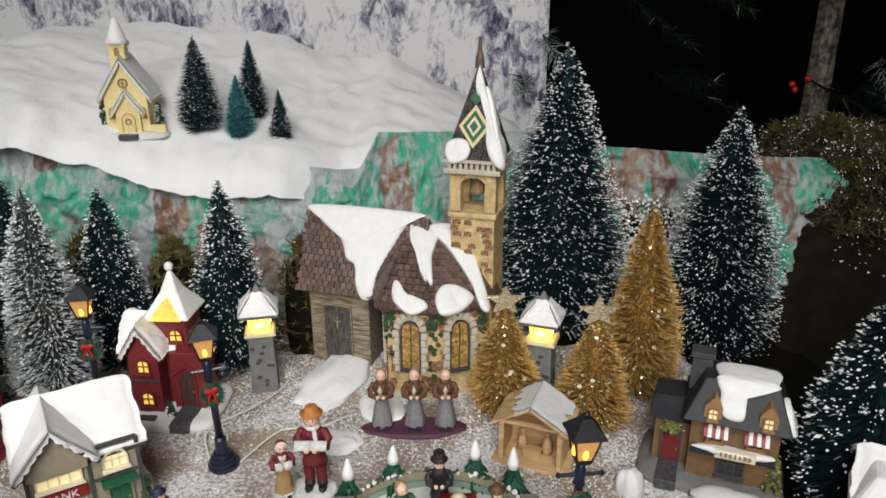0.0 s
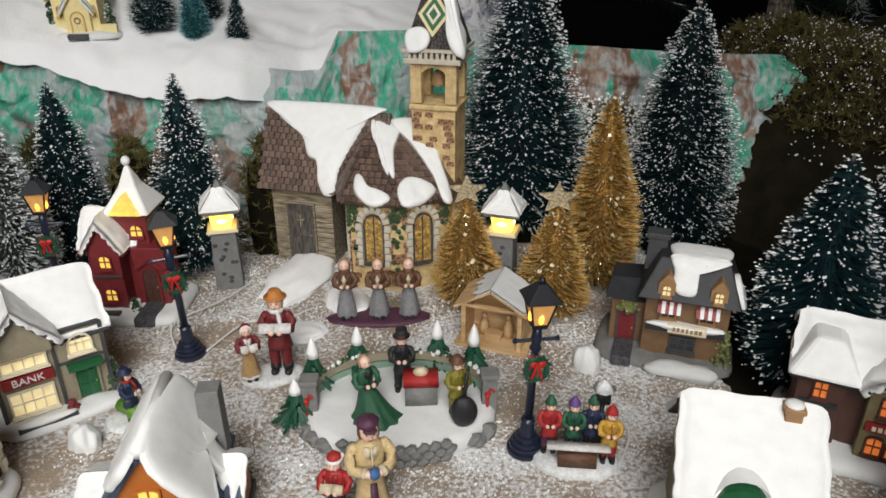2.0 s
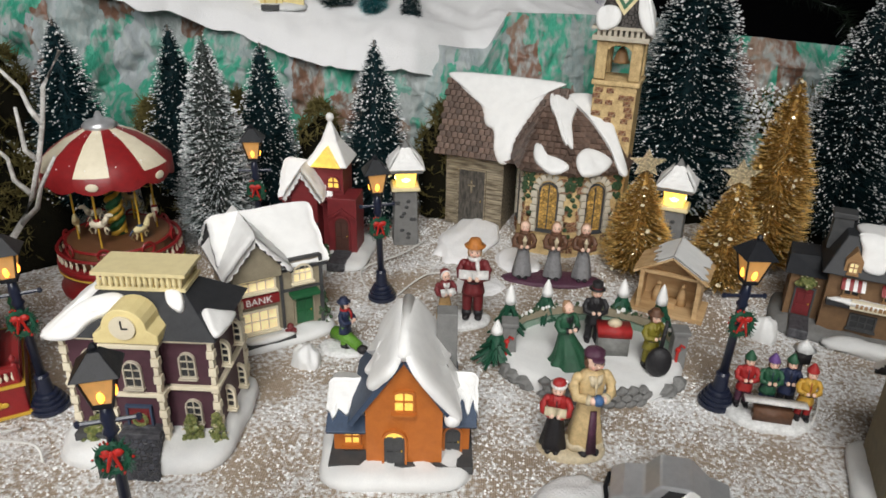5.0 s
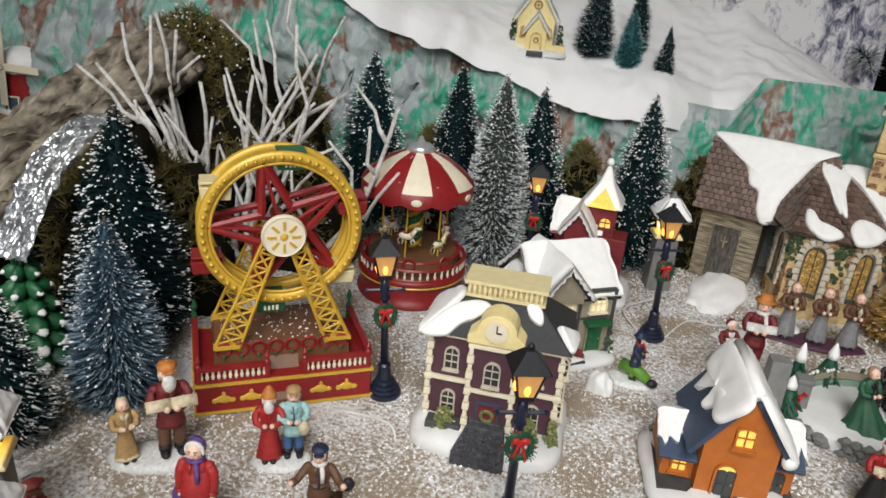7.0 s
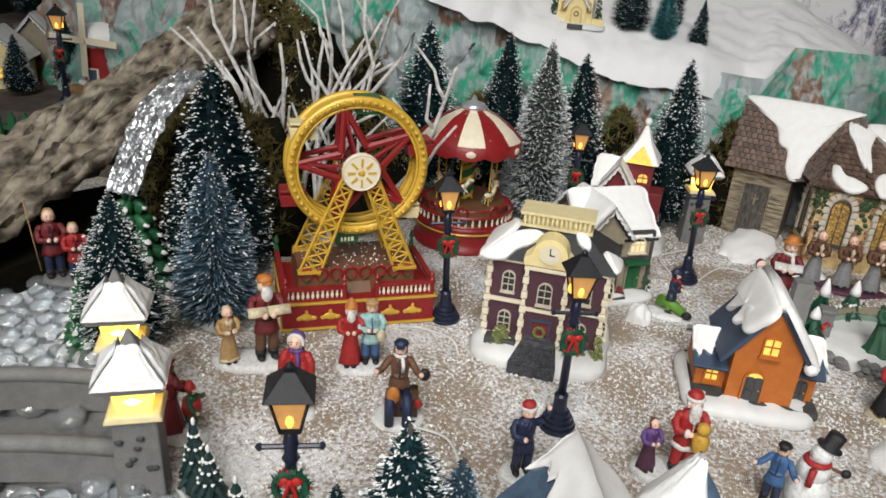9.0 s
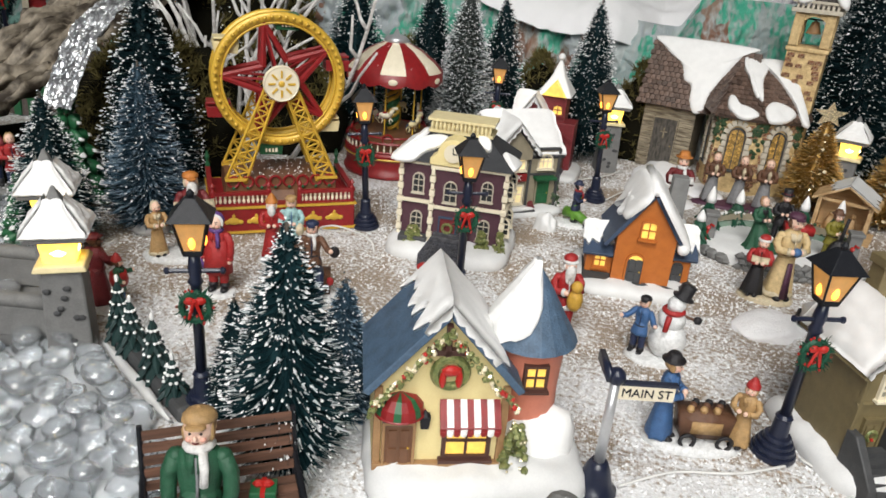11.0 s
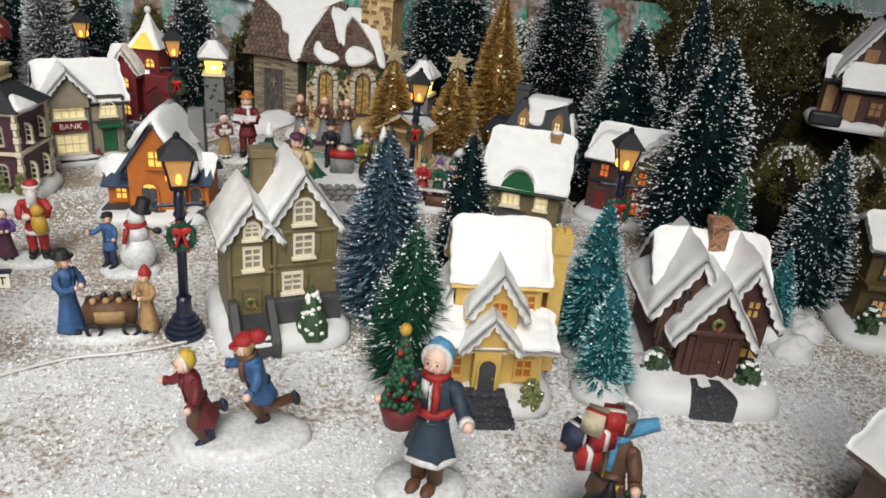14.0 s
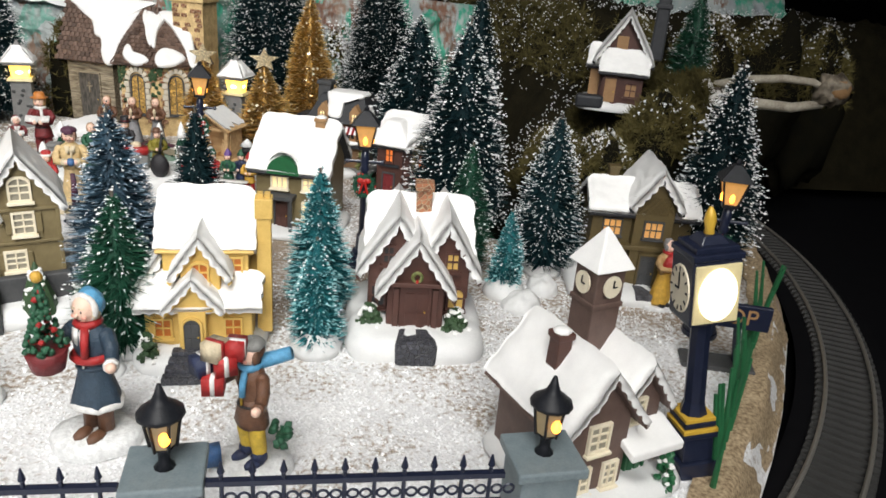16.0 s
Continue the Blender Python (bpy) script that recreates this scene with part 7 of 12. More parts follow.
# ---- carousel ----
def carousel():
    o = thing("carousel", -0.438, 0.524, 0, 0, "red and cream toy carousel with striped canopy and horses", "carousel")
    part("base", Geo().lathe([(0.056, 0), (0.057, 0.004), (0.054, 0.006), (0.053, 0.022), (0.056, 0.025), (0.056, 0.030), (0.050, 0.031)], 40), M_RED, o, "round red base", True)
    part("gold_band", Geo().torus((0, 0, 0.0235), 0.0550, 0.0013, "z", 44, 5), M_GOLD, o)
    part("deck", Geo().lathe([(0.047, 0.030), (0.047, 0.046), (0.044, 0.048)], 36), M_WOODB, o, "brown turning deck")
    part("deck_rim", Geo().torus((0, 0, 0.047), 0.046, 0.0016, "z", 40, 5), M_RED, o)
    rail = part("railing", Geo().torus((0, 0, 0.0315), 0.0535, 0.0015, "z", 44, 5).torus((0, 0, 0.042), 0.0535, 0.0018, "z", 44, 5), M_RED, o, "round red railing")
    for i in range(44):
        a = 2 * PI * i / 44
        part("baluster", BALUSTER, None, rail).matrix_basis = Matrix.Translation((0.0535 * math.cos(a), 0.0535 * math.sin(a), 0.032))
    for i in range(8):
        a = 2 * PI * i / 8 + 0.2
        part("swag", Geo().turn(Matrix.Rotation(a, 4, "Z")).torus((0.0478, 0, 0.046), 0.006, 0.0012, "x", 12, 5), M_RED, o)
    g = Geo()
    n = 26
    for k in range(3):
        pts = [(0.0058 * math.cos(0.75 * i + 2.1 * k), 0.0058 * math.sin(0.75 * i + 2.1 * k), 0.048 + 0.066 * i / n) for i in range(n + 1)]
        g.tube(pts, 0.0028, seg=6, mi=k % 2)
    g.lathe([(0.0062, 0.046), (0.0062, 0.114)], 12, mi=1)
    part("centre_pole", g, [M_GOLD, M_GREENP], o, "twisted gold and green pole", True)
    for i in range(6):
        a = 2 * PI * i / 6 + 0.55
        x, y = 0.034 * math.cos(a), 0.034 * math.sin(a)
        z = 0.066 + 0.006 * math.sin(i * 2.1)
        at = Matrix.Translation((x, y, z)) @ Matrix.Rotation(a + PI / 2, 4, "Z")
        g = Geo().turn(at)
        g.ball((0, 0, 0), (0.0080, 0.0034, 0.0038), 10, 6, 0)
        g.tube([(0.006, 0, 0.001), (0.0095, 0, 0.008)], 0.0030, 0.0020, 7)
        g.ball((0.0118, 0, 0.0092), (0.0040, 0.0017, 0.0019), 8, 5, 0)
        g.tube([(-0.0075, 0, 0.001), (-0.0115, 0, -0.003)], 0.0012, 0.0005, 5, 1)
        for lx, k in ((0.005, 0.004), (0.006, -0.001), (-0.005, 0.002), (-0.006, -0.003)):
            g.tube([(lx, 0.0015, -0.002), (lx + k, 0.0015, -0.006), (lx + k * 0.3, 0.0015, -0.010)], 0.0012, 0.0008, 5)
        g.ball((0, 0, 0.0034), (0.0034, 0.0032, 0.0014), 7, 4, 1)
        h = part("horse", g, [M_CREAM if i % 2 else M_IVORY, M_SLATE if i % 2 else M_RED], o, "gold horse" if i % 2 else "white horse", True)
        part("pole", Geo().tube([(x, y, 0.047), (x, y, 0.116)], 0.0009, seg=6), M_GOLD, o)
    # canopy in twelve gores, with a scalloped hem and medallions
    n = 12
    for i in range(n):
        a0, a1 = 2 * PI * i / n, 2 * PI * (i + 1) / n
        g = Geo()
        prof = [(0.0565, 0.110), (0.0560, 0.121), (0.046, 0.131), (0.030, 0.1425), (0.013, 0.150)]
        m = 5
        vs = [(r * math.cos(a0 + (a1 - a0) * k / m), r * math.sin(a0 + (a1 - a0) * k / m), z - (0.004 * math.sin(PI * k / m) if j == 0 else 0)) for j, (r, z) in enumerate(prof) for k in range(m + 1)]
        fs = [(j * (m + 1) + k, j * (m + 1) + k + 1, (j + 1) * (m + 1) + k + 1, (j + 1) * (m + 1) + k) for j in range(4) for k in range(m)]
        cols = [0 if j == 0 else (1 if i % 2 else 0) for j in range(4) for k in range(m)]
        for f, c in zip(fs, cols):
            pass
        g.add(vs, fs)
        g.m = cols
        part("canopy_gore", g, [M_RED, M_IVORY], o, smooth=True)
        if i % 2:
            am = (a0 + a1) / 2
            part("medallion", Geo().turn(Matrix.Rotation(am, 4, "Z")).ball((0.0570, 0, 0.1135), (0.0012, 0.0055, 0.0036), 10, 5, 0), M_IVORY, o)
    part("canopy_underside", Geo().lathe([(0.055, 0.1115), (0.010, 0.114)], 36), M_DKRED, o)
    part("crown_finial", Geo().lathe([(0.013, 0.149), (0.015, 0.152), (0.011, 0.156), (0.004, 0.158), (0.0015, 0.164)], 20), M_CHROME, o, "pale ribbed finial dusted with snow", True)
    rng = random.Random(6)
    pts = []
    for _ in range(200):
        a, t = rng.uniform(0, 2 * PI), rng.random()
        r = 0.052 - 0.036 * t
        pts.append((r * math.cos(a), r * math.sin(a), 0.1262 + 0.0235 * t))
    flakes("snow_specks", M_FLAKE, pts, [rng.uniform(0.0004, 0.0011) for _ in pts], o)


carousel()


# ---- street lamps ----
def wreath_mesh(R, r, seed):
    rng = random.Random(seed)
    g = Geo()
    g.torus((0, 0, 0), R, r * 0.75, "y", 20, 6)
    for i in range(170):
        a, b = rng.uniform(0, 2 * PI), rng.uniform(0, 2 * PI)
        q = Vector(((R + r * math.cos(b)) * math.cos(a), r * math.sin(b), (R + r * math.cos(b)) * math.sin(a)))
        mid = Vector((R * math.cos(a), 0, R * math.sin(a)))
        if rng.random() < 0.10:
            g.ball(q, r * 0.30, 5, 4, 1)
        else:
            d = (q - mid) + Vector((rng.gauss(0, 1), rng.gauss(0, 1), rng.gauss(0, 1))) * r * 0.5
            g.tube([mid + (q - mid) * 0.5, q + d * 0.45], r * 0.17, r * 0.05, 4)
    return g


def street_lamp():
    o = new("street_lamp")
    H = 0.104
    part("base", Geo().lathe([(0.0148, 0), (0.0152, 0.0015), (0.0148, 0.0036), (0.0132, 0.0038), (0.0136, 0.0052), (0.0130, 0.0072), (0.0112, 0.0074), (0.0116, 0.0088), (0.0110, 0.0106), (0.0092, 0.0108), (0.0094, 0.0124), (0.0086, 0.0142), (0.0062, 0.0146), (0.0052, 0.026), (0.0058, 0.027), (0.0044, 0.029)], 24), M_NAVY, o, "stepped round base")
    part("pole", Geo().lathe([(0.0036, 0.026), (0.0034, 0.070), (0.0048, 0.072), (0.0048, 0.074), (0.0034, 0.076), (0.0034, 0.084), (0.0050, 0.086), (0.0034, 0.089), (0.0044, 0.094), (0.0030, H)], 10), M_NAVY, o, smooth=True)
    part("ladder_bar", Geo().tube([(-0.0165, 0, 0.0925), (0.0165, 0, 0.0925)], 0.0014, seg=6).ball((-0.0165, 0, 0.0925), 0.0022, 6, 4).ball((0.0165, 0, 0.0925), 0.0022, 6, 4), M_NAVY, o)
    part("lantern_floor", Geo().box(0, 0, H - 0.001, 0.011, 0.011, 0.003), M_BLACK, o)
    g = Geo()
    for sx in (-1, 1):
        for sy in (-1, 1):
            g.tube([(sx * 0.0052, sy * 0.0052, H), (sx * 0.0098, sy * 0.0098, H + 0.020)], 0.0009, seg=4)
    part("lantern_frame", g, M_BLACK, o)
    pane = Geo().add([(-0.0050, -0.0050, H + 0.001), (0.0050, -0.0050, H + 0.001), (0.0094, -0.0094, H + 0.020), (-0.0094, -0.0094, H + 0.020)], [(0, 1, 2, 3)]).mesh("pane", M_AMBER)
    for k in range(4):
        part("pane", pane, None, o, "frosted amber pane" if k == 0 else "").matrix_basis = Matrix.Rotation(PI / 2 * k, 4, "Z")
    part("bulb", Geo().ball((0, -0.0062, H + 0.007), (0.0022, 0.0022, 0.0038), 8, 6).ball((0, 0.0062, H + 0.007), (0.0022, 0.0022, 0.0038), 8, 6).ball((0.0062, 0, H + 0.007), (0.0022, 0.0022, 0.0038), 8, 6).ball((-0.0062, 0, H + 0.007), (0.0022, 0.0022, 0.0038), 8, 6), M_FLAME, o, "glowing flame bulb", True)
    h = 0.0132
    part("roof", Geo().add([(-h, -h, H + 0.020), (h, -h, H + 0.020), (h, h, H + 0.020), (-h, h, H + 0.020), (-0.003, -0.003, H + 0.031), (0.003, -0.003, H + 0.031), (0.003, 0.003, H + 0.031), (-0.003, 0.003, H + 0.031)], [(0, 1, 5, 4), (1, 2, 6, 5), (2, 3, 7, 6), (3, 0, 4, 7), (4, 5, 6, 7), (3, 2, 1, 0)]).lathe([(0.0022, 0), (0.0026, 0.002), (0.0008, 0.004)], 8, (0, 0, H + 0.031)), M_BLACK, o, bevel=0.0004)
    w = wreath_mesh(0.0082, 0.0030, 4).turn(Matrix.Translation((0, 0, 0)))
    wr = part("wreath", w, [M_GREEN, M_RIBBON], o, "green wreath with red bow")
    wr.matrix_basis = Matrix.Translation((0, -0.0065, 0.073))
    b = Geo()
    for sx in (-1, 1):
        b.ball((sx * 0.0034, -0.0026, 0.005), (0.0034, 0.0016, 0.0024), 7, 5).tube([(sx * 0.0008, -0.003, 0.004), (sx * 0.004, -0.003, -0.006)], 0.0013, 0.0009, 5)
    part("bow", b.ball((0, -0.0032, 0.005), 0.0017, 6, 4), M_RIBBON, wr)
    return o


LAMPS = [(0.083, 0.381, 8, 0, 2), (-0.060, 0.093, 20, 0, 1), (-0.188, 0.514, 18, 0, -2), (-0.400, 0.327, 24, 0, -3), (-0.281, 0.208, 20, 0, 0), (-0.391, 0.016, 24, 0, 0), (0.247, 0.198, -5, 0, 0), (0.503, 0.074, -20, 0, 0), (-0.325, 0.590, 10, 0, 0)]
lamp0 = street_lamp()
for i, (lx, ly, lyaw, ltx, lty) in enumerate(LAMPS):
    m = pose(lx, ly, 0.0, ltx, lty, 0) @ pose(0, 0, 0, 0, 0, lyaw)
    if i == 0:
        lamp0.matrix_basis = m @ Matrix.Diagonal((0.88, 0.88, 1.0, 1.0))
        tagged(lamp0, "black toy street lamp, lit amber, with wreath and bow", "street lamp", "street lamps")
    else:
        copy_thing(lamp0, m)


# ---- stone gate pillars with lit lanterns ----
def lantern_pillar(snowy=True):
    o = new("lantern_pillar")
    part("shaft", Geo().box(0, 0, 0, 0.027, 0.025, 0.064, tx=0.88, ty=0.88), M_STONE, o, "grey stone shaft", bevel=0.0015)
    g = Geo()
    rng = random.Random(3)
    for i in range(10):
        g.ball((rng.uniform(-0.009, 0.009), -0.0125, rng.uniform(0.006, 0.058)), (0.0024, 0.0010, 0.0020), 6, 4, 0, 0.3, i)
    part("stone_bosses", g, M_DKGREY, o)
    part("lamp_plate", Geo().box(0, 0, 0.0625, 0.031, 0.029, 0.004, tx=0.9, ty=0.9), M_CREAM, o, bevel=0.001)
    part("light_box", Geo().box(0, 0, 0.066, 0.018, 0.017, 0.017, tx=1.25, ty=1.25), M_LANTERN, o, "glowing yellow lantern", bevel=0.001)
    part("bulb", Geo().ball((0, 0, 0.074), (0.0112, 0.0107, 0.0055), 12, 8), M_BULBHOT, o, "hot bright bulb behind the glass", True)
    h = 0.0172
    part("roof", Geo().add([(-h, -h, 0.083), (h, -h, 0.083), (h, h, 0.083), (-h, h, 0.083), (-h, -h, 0.086), (h, -h, 0.086), (h, h, 0.086), (-h, h, 0.086), (-0.007, -0.007, 0.100), (0.007, -0.007, 0.100), (0.007, 0.007, 0.100), (-0.007, 0.007, 0.100), (0, 0, 0.116)],
                           [(0, 3, 2, 1), (0, 1, 5, 4), (1, 2, 6, 5), (2, 3, 7, 6), (3, 0, 4, 7), (4, 5, 9, 8), (5, 6, 10, 9), (6, 7, 11, 10), (7, 4, 8, 11), (8, 9, 12), (9, 10, 12), (10, 11, 12), (11, 8, 12)]), M_STONE, o, "grey flared roof", bevel=0.001)
    s = Geo()
    if snowy:
        snow_sheet(s, (-0.006, -0.006, 0.1015), (0.006, -0.006, 0.1015), (h, -h, 0.087), (-h, -h, 0.087), 1.02, 0.04, 0.0035, 3)
        snow_sheet(s, (0.006, -0.006, 0.1015), (0.006, 0.006, 0.1015), (h, h, 0.087), (h, -h, 0.087), 1.02, 0.04, 0.0035, 4)
        snow_sheet(s, (-0.006, 0.006, 0.1015), (-0.006, -0.006, 0.1015), (-h, -h, 0.087), (-h, h, 0.087), 1.0, 0.06, 0.0035, 5)
        part("roof_snow", s, M_SNOW, o, smooth=True)
    return o


pil = lantern_pillar()
pil.matrix_basis = pose(-0.182, 0.642, 0, 0, 0, 12)
tagged(pil, "grey stone pillar with glowing yellow lantern and snowy roof", "pillar", "lantern pillars")
for px, py, pyaw in ((0.094, 0.622, -20), (-0.502, 0.046, 30), (-0.556, 0.102, 30)):
    copy_thing(pil, pose(px, py, 0.0, 0, 0, pyaw))


# ---- houses on the far right ----
def shop():
    o = thing("shop_house", 0.225, 0.512, 0, -21, "tan miniature shop with black mansard roof and red awnings", "house")
    # Snow base given a grey stone tone that holds the shade there.
    snow_base(o, 0.112, 0.080, 0.008, -0.004, seed=31, mat=M_STONE, label="cast snow base greyed to hold its shade")
    part("front_snow", Geo().ball((0.016, -0.046, 0.005), (0.030, 0.010, 0.007), 16, 7, 0, 0.3, 8), M_CAST, o, "low snow along the front", True)
    part("wall", Geo().box(0.014, 0, 0.006, 0.066, 0.056, 0.058), M_SHOPW, o, bevel=0.0006)
    part("side_wing", Geo().box(-0.032, 0.006, 0.006, 0.030, 0.044, 0.046), M_SHOPW, o, bevel=0.0006)
    v = [(-0.026, -0.036, 0.062), (0.054, -0.036, 0.062), (0.054, 0.036, 0.062), (-0.026, 0.036, 0.062), (-0.012, -0.016, 0.092), (0.042, -0.016, 0.092), (0.042, 0.018, 0.092), (-0.012, 0.018, 0.092)]
    part("roof", Geo().add(v, [(0, 1, 5, 4), (1, 2, 6, 5), (2, 3, 7, 6), (3, 0, 4, 7), (4, 5, 6, 7), (3, 2, 1, 0)]), M_CHAR, o, "black mansard roof", bevel=0.001)
    part("wing_roof", Geo().prism([(-0.052, -0.022, 0.050), (-0.014, -0.022, 0.050), (-0.014, 0.0, 0.062), (-0.050, 0.0, 0.060)], (0, 0.028, 0)), M_CHAR, o)
    A = [Vector(q) for q in v]
    for pl, outline in (([A[7], A[6], A[5], A[4]], [(0.18, 0.30), (0.18, 0.9), (0.20, 1.04), (0.9, 1.04), (0.97, 0.9), (0.97, 0.30)]), ([A[4], A[5], A[1], A[0]], [(0.20, -0.06), (0.26, 0.30), (0.33, 0.70), (0.42, 0.82), (0.55, 0.78), (0.57, 0.44), (0.60, 0.10), (0.92, 0.06), (0.95, -0.06)]),
                        ([A[5], A[6], A[2], A[1]], [(0.05, 0.35), (0.02, 0.8), (0.06, 1.0), (0.30, 1.0), (0.34, 0.4)])):
        part("roof_snow", snow_patch(Geo(), pl, outline, 0.0032), M_SNOW, o, "patch of snow", True)
    for x in (-0.004, 0.036):
        d = part("dormer", gable_walls(Geo(), x, -0.024, 0.013, 0.018, 0.064, 0.076, 0.085, "y"), M_TAN, o, "small tan dormer")
        window(o, face_at(x, -0.033, 0.066), 0.006, 0.009, M_PALEWIN, M_TAN, 0.6, 2, 2, 0.0008)
    for x in (0.000, 0.030):
        g = Geo()
        for i in range(6):
            g.prism([(x - 0.009 + 0.003 * i, -0.0285, 0.058), (x - 0.009 + 0.003 * i, -0.036, 0.0505), (x - 0.009 + 0.003 * i, -0.0285, 0.054)], (0.003, 0, 0), i % 2)
        part("window_awning", g, [M_RED, M_SNOW], o, "red and white striped awning")
        window(o, face_at(x, -0.028, 0.044), 0.010, 0.009, M_DARKWIN, M_TAN, 0, 2, 1)
    part("balcony", Geo().box(0.014, -0.031, 0.034, 0.062, 0.010, 0.004), M_CHAR, o)
    part("balcony_snow", Geo().ball((0.014, -0.033, 0.0395), (0.032, 0.006, 0.003), 18, 6, 0, 0.3, 2), M_SNOW, o, smooth=True)
    sg = part("sign_board", Geo().box(0.016, -0.037, 0.035, 0.030, 0.002, 0.0085), M_IVORY, o, "pale arched sign")
    part("lettering_bars", bars(Geo(), face_at(0.016, -0.0384, 0.0392), 0.024, 0.004, 7, 3), M_TAN, sg)
    window(o, face_at(0.014, -0.028, 0.015), 0.018, 0.011, M_DARKWIN, M_DKGREY, 0, 3, 2)
    door(o, face_at(-0.033, -0.016, 0.010), 0.014, 0.026, M_DKRED, M_DKGREY)
    bush(o, -0.033, -0.016, 0.040, 0.010, 0.008, M_GARLAND, 3)
    bush(o, 0.046, -0.030, 0.008, 0.008, 0.030, M_GARLAND, 4)
    part("path", Geo().box(-0.033, -0.034, 0.002, 0.016, 0.030, 0.009), M_ASPH, o, bevel=0.001)
    chimney(o, -0.016, 0.008, 0.070, 0.017, 0.014, 0.034, M_DKGREY, True, False)


shop()


def white_roof_house():
    o = thing("white_roofed_house", 0.192, 0.296, 0, -16, "olive-brown miniature house with broad snow roof", "house")
    snow_base(o, 0.088, 0.090, 0.008, -0.004, seed=33)
    W, D = 0.066, 0.064
    wing(o, 0, 0, W, D, 0.004, 0.066, 0.096, "x", M_OLIVE, M_CHAR, 0.005, 0.008, (1.03, 0.02), 0.0055, 3)
    g = Geo().turn(face_at(-0.004, -0.0425, 0.061))
    p = [(0.015 * math.cos(PI * i / 12), 0, 0.016 * math.sin(PI * i / 12)) for i in range(13)]
    part("eyebrow_dormer", g.prism(p, (0, 0.020, 0)), M_GREENP, o, "green eyebrow dormer")
    part("dormer_snow", Geo().turn(face_at(-0.004, -0.0425, 0.062)).add([(r * math.cos(PI * i / 12), y, 0.4 * r * math.sin(PI * i / 12) + (0.016 - 0.4 * 0.015) * math.sin(PI * i / 12) + 0.003) for r, y in ((0.015, 0.002), (0.016, 0.026)) for i in range(13)], [(i, i + 1, 14 + i, 13 + i) for i in range(12)]), M_SNOW, o, smooth=True)
    window(o, face_at(-0.010, -D / 2, 0.046), 0.014, 0.010, M_PALEWIN, M_IVORY, 0, 3, 1)
    window(o, face_at(0.017, -D / 2, 0.046), 0.009, 0.014, M_PALEWIN, M_IVORY, 0.8, 2, 3)
    window(o, face_at(0.017, -D / 2, 0.018), 0.009, 0.015, M_PALEWIN, M_IVORY, 0, 2, 3)
    door(o, face_at(-0.008, -D / 2, 0.006), 0.012, 0.028, M_BROWNW, M_DKGREY)
    part("porch", Geo().box(-0.010, -D / 2 - 0.007, 0.037, 0.032, 0.014, 0.004).box(-0.023, -D / 2 - 0.012, 0.004, 0.003, 0.003, 0.034).box(0.004, -D / 2 - 0.012, 0.004, 0.003, 0.003, 0.034), M_DKGREY, o, "dark porch", bevel=0.0005)
    bush(o, 0.034, -0.026, 0.004, 0.008, 0.030, None, 3)
    chimney(o, 0.020, -0.004, 0.086, 0.010, 0.010, 0.022, M_TAN)


white_roof_house()


def inn():
    o = thing("dark_inn", 0.320, 0.388, 0, -28, "dark brown miniature inn with glowing red windows", "house")
    snow_base(o, 0.100, 0.092, 0.010, -0.004, seed=35)
    W, D = 0.084, 0.060
    wing(o, 0, 0.004, W, D, 0.004, 0.064, 0.084, "x", M_BROWNW, M_CHAR, 0.005, 0.008, (1.02, 0.03), 0.006, 3)
    wing(o, 0.022, -0.006, 0.040, D, 0.004, 0.064, 0.082, "y", M_OLIVE, M_CHAR, 0.005, 0.006, (1.0, 0.03), 0.006, 7)
    part("front_bay", Geo().box(-0.026, -0.020, 0.004, 0.030, 0.022, 0.060), M_BROWNW, o, bevel=0.0006)
    v = [(-0.050, -0.040, 0.063), (-0.002, -0.040, 0.063), (-0.002, 0.0, 0.072), (-0.050, 0.0, 0.072), (-0.036, -0.026, 0.089), (-0.018, -0.026, 0.089), (-0.018, 0.004, 0.089), (-0.036, 0.004, 0.089)]
    part("bay_snow", Geo().add(v, [(0, 1, 5, 4), (1, 2, 6, 5), (2, 3, 7, 6), (3, 0, 4, 7), (4, 5, 6, 7), (3, 2, 1, 0)]), M_SNOW, o, "thick block of snow over the bay", bevel=0.003)
    for x, y in ((0.014, -0.036), (0.030, -0.036), (-0.026, -0.031)):
        window(o, face_at(x, y, 0.046), 0.008, 0.013, M_REDWIN, M_BROWNW, 0, 2, 2, 0.0009)
    for x, y in ((0.012, -0.036), (0.024, -0.036)):
        window(o, face_at(x, y, 0.014), 0.009, 0.014, M_REDWIN, M_BROWNW, 0.6, 2, 2, 0.0009)
    sg = part("sign_board", Geo().box(0.022, -0.037, 0.033, 0.036, 0.003, 0.007), M_RED, o, "red sign board")
    part("lettering_bars", bars(Geo(), face_at(0.022, -0.039, 0.0365), 0.030, 0.0034, 8, 5), M_IVORY, sg)
    door(o, face_at(-0.026, -0.031, 0.006), 0.012, 0.026, M_DKRED, M_DKGREY)
    part("shutter_sill", Geo().box(-0.026, -0.032, 0.040, 0.024, 0.004, 0.003), M_CHAR, o)
    bush(o, 0.042, -0.036, 0.004, 0.007, 0.012, None, 3)


inn()


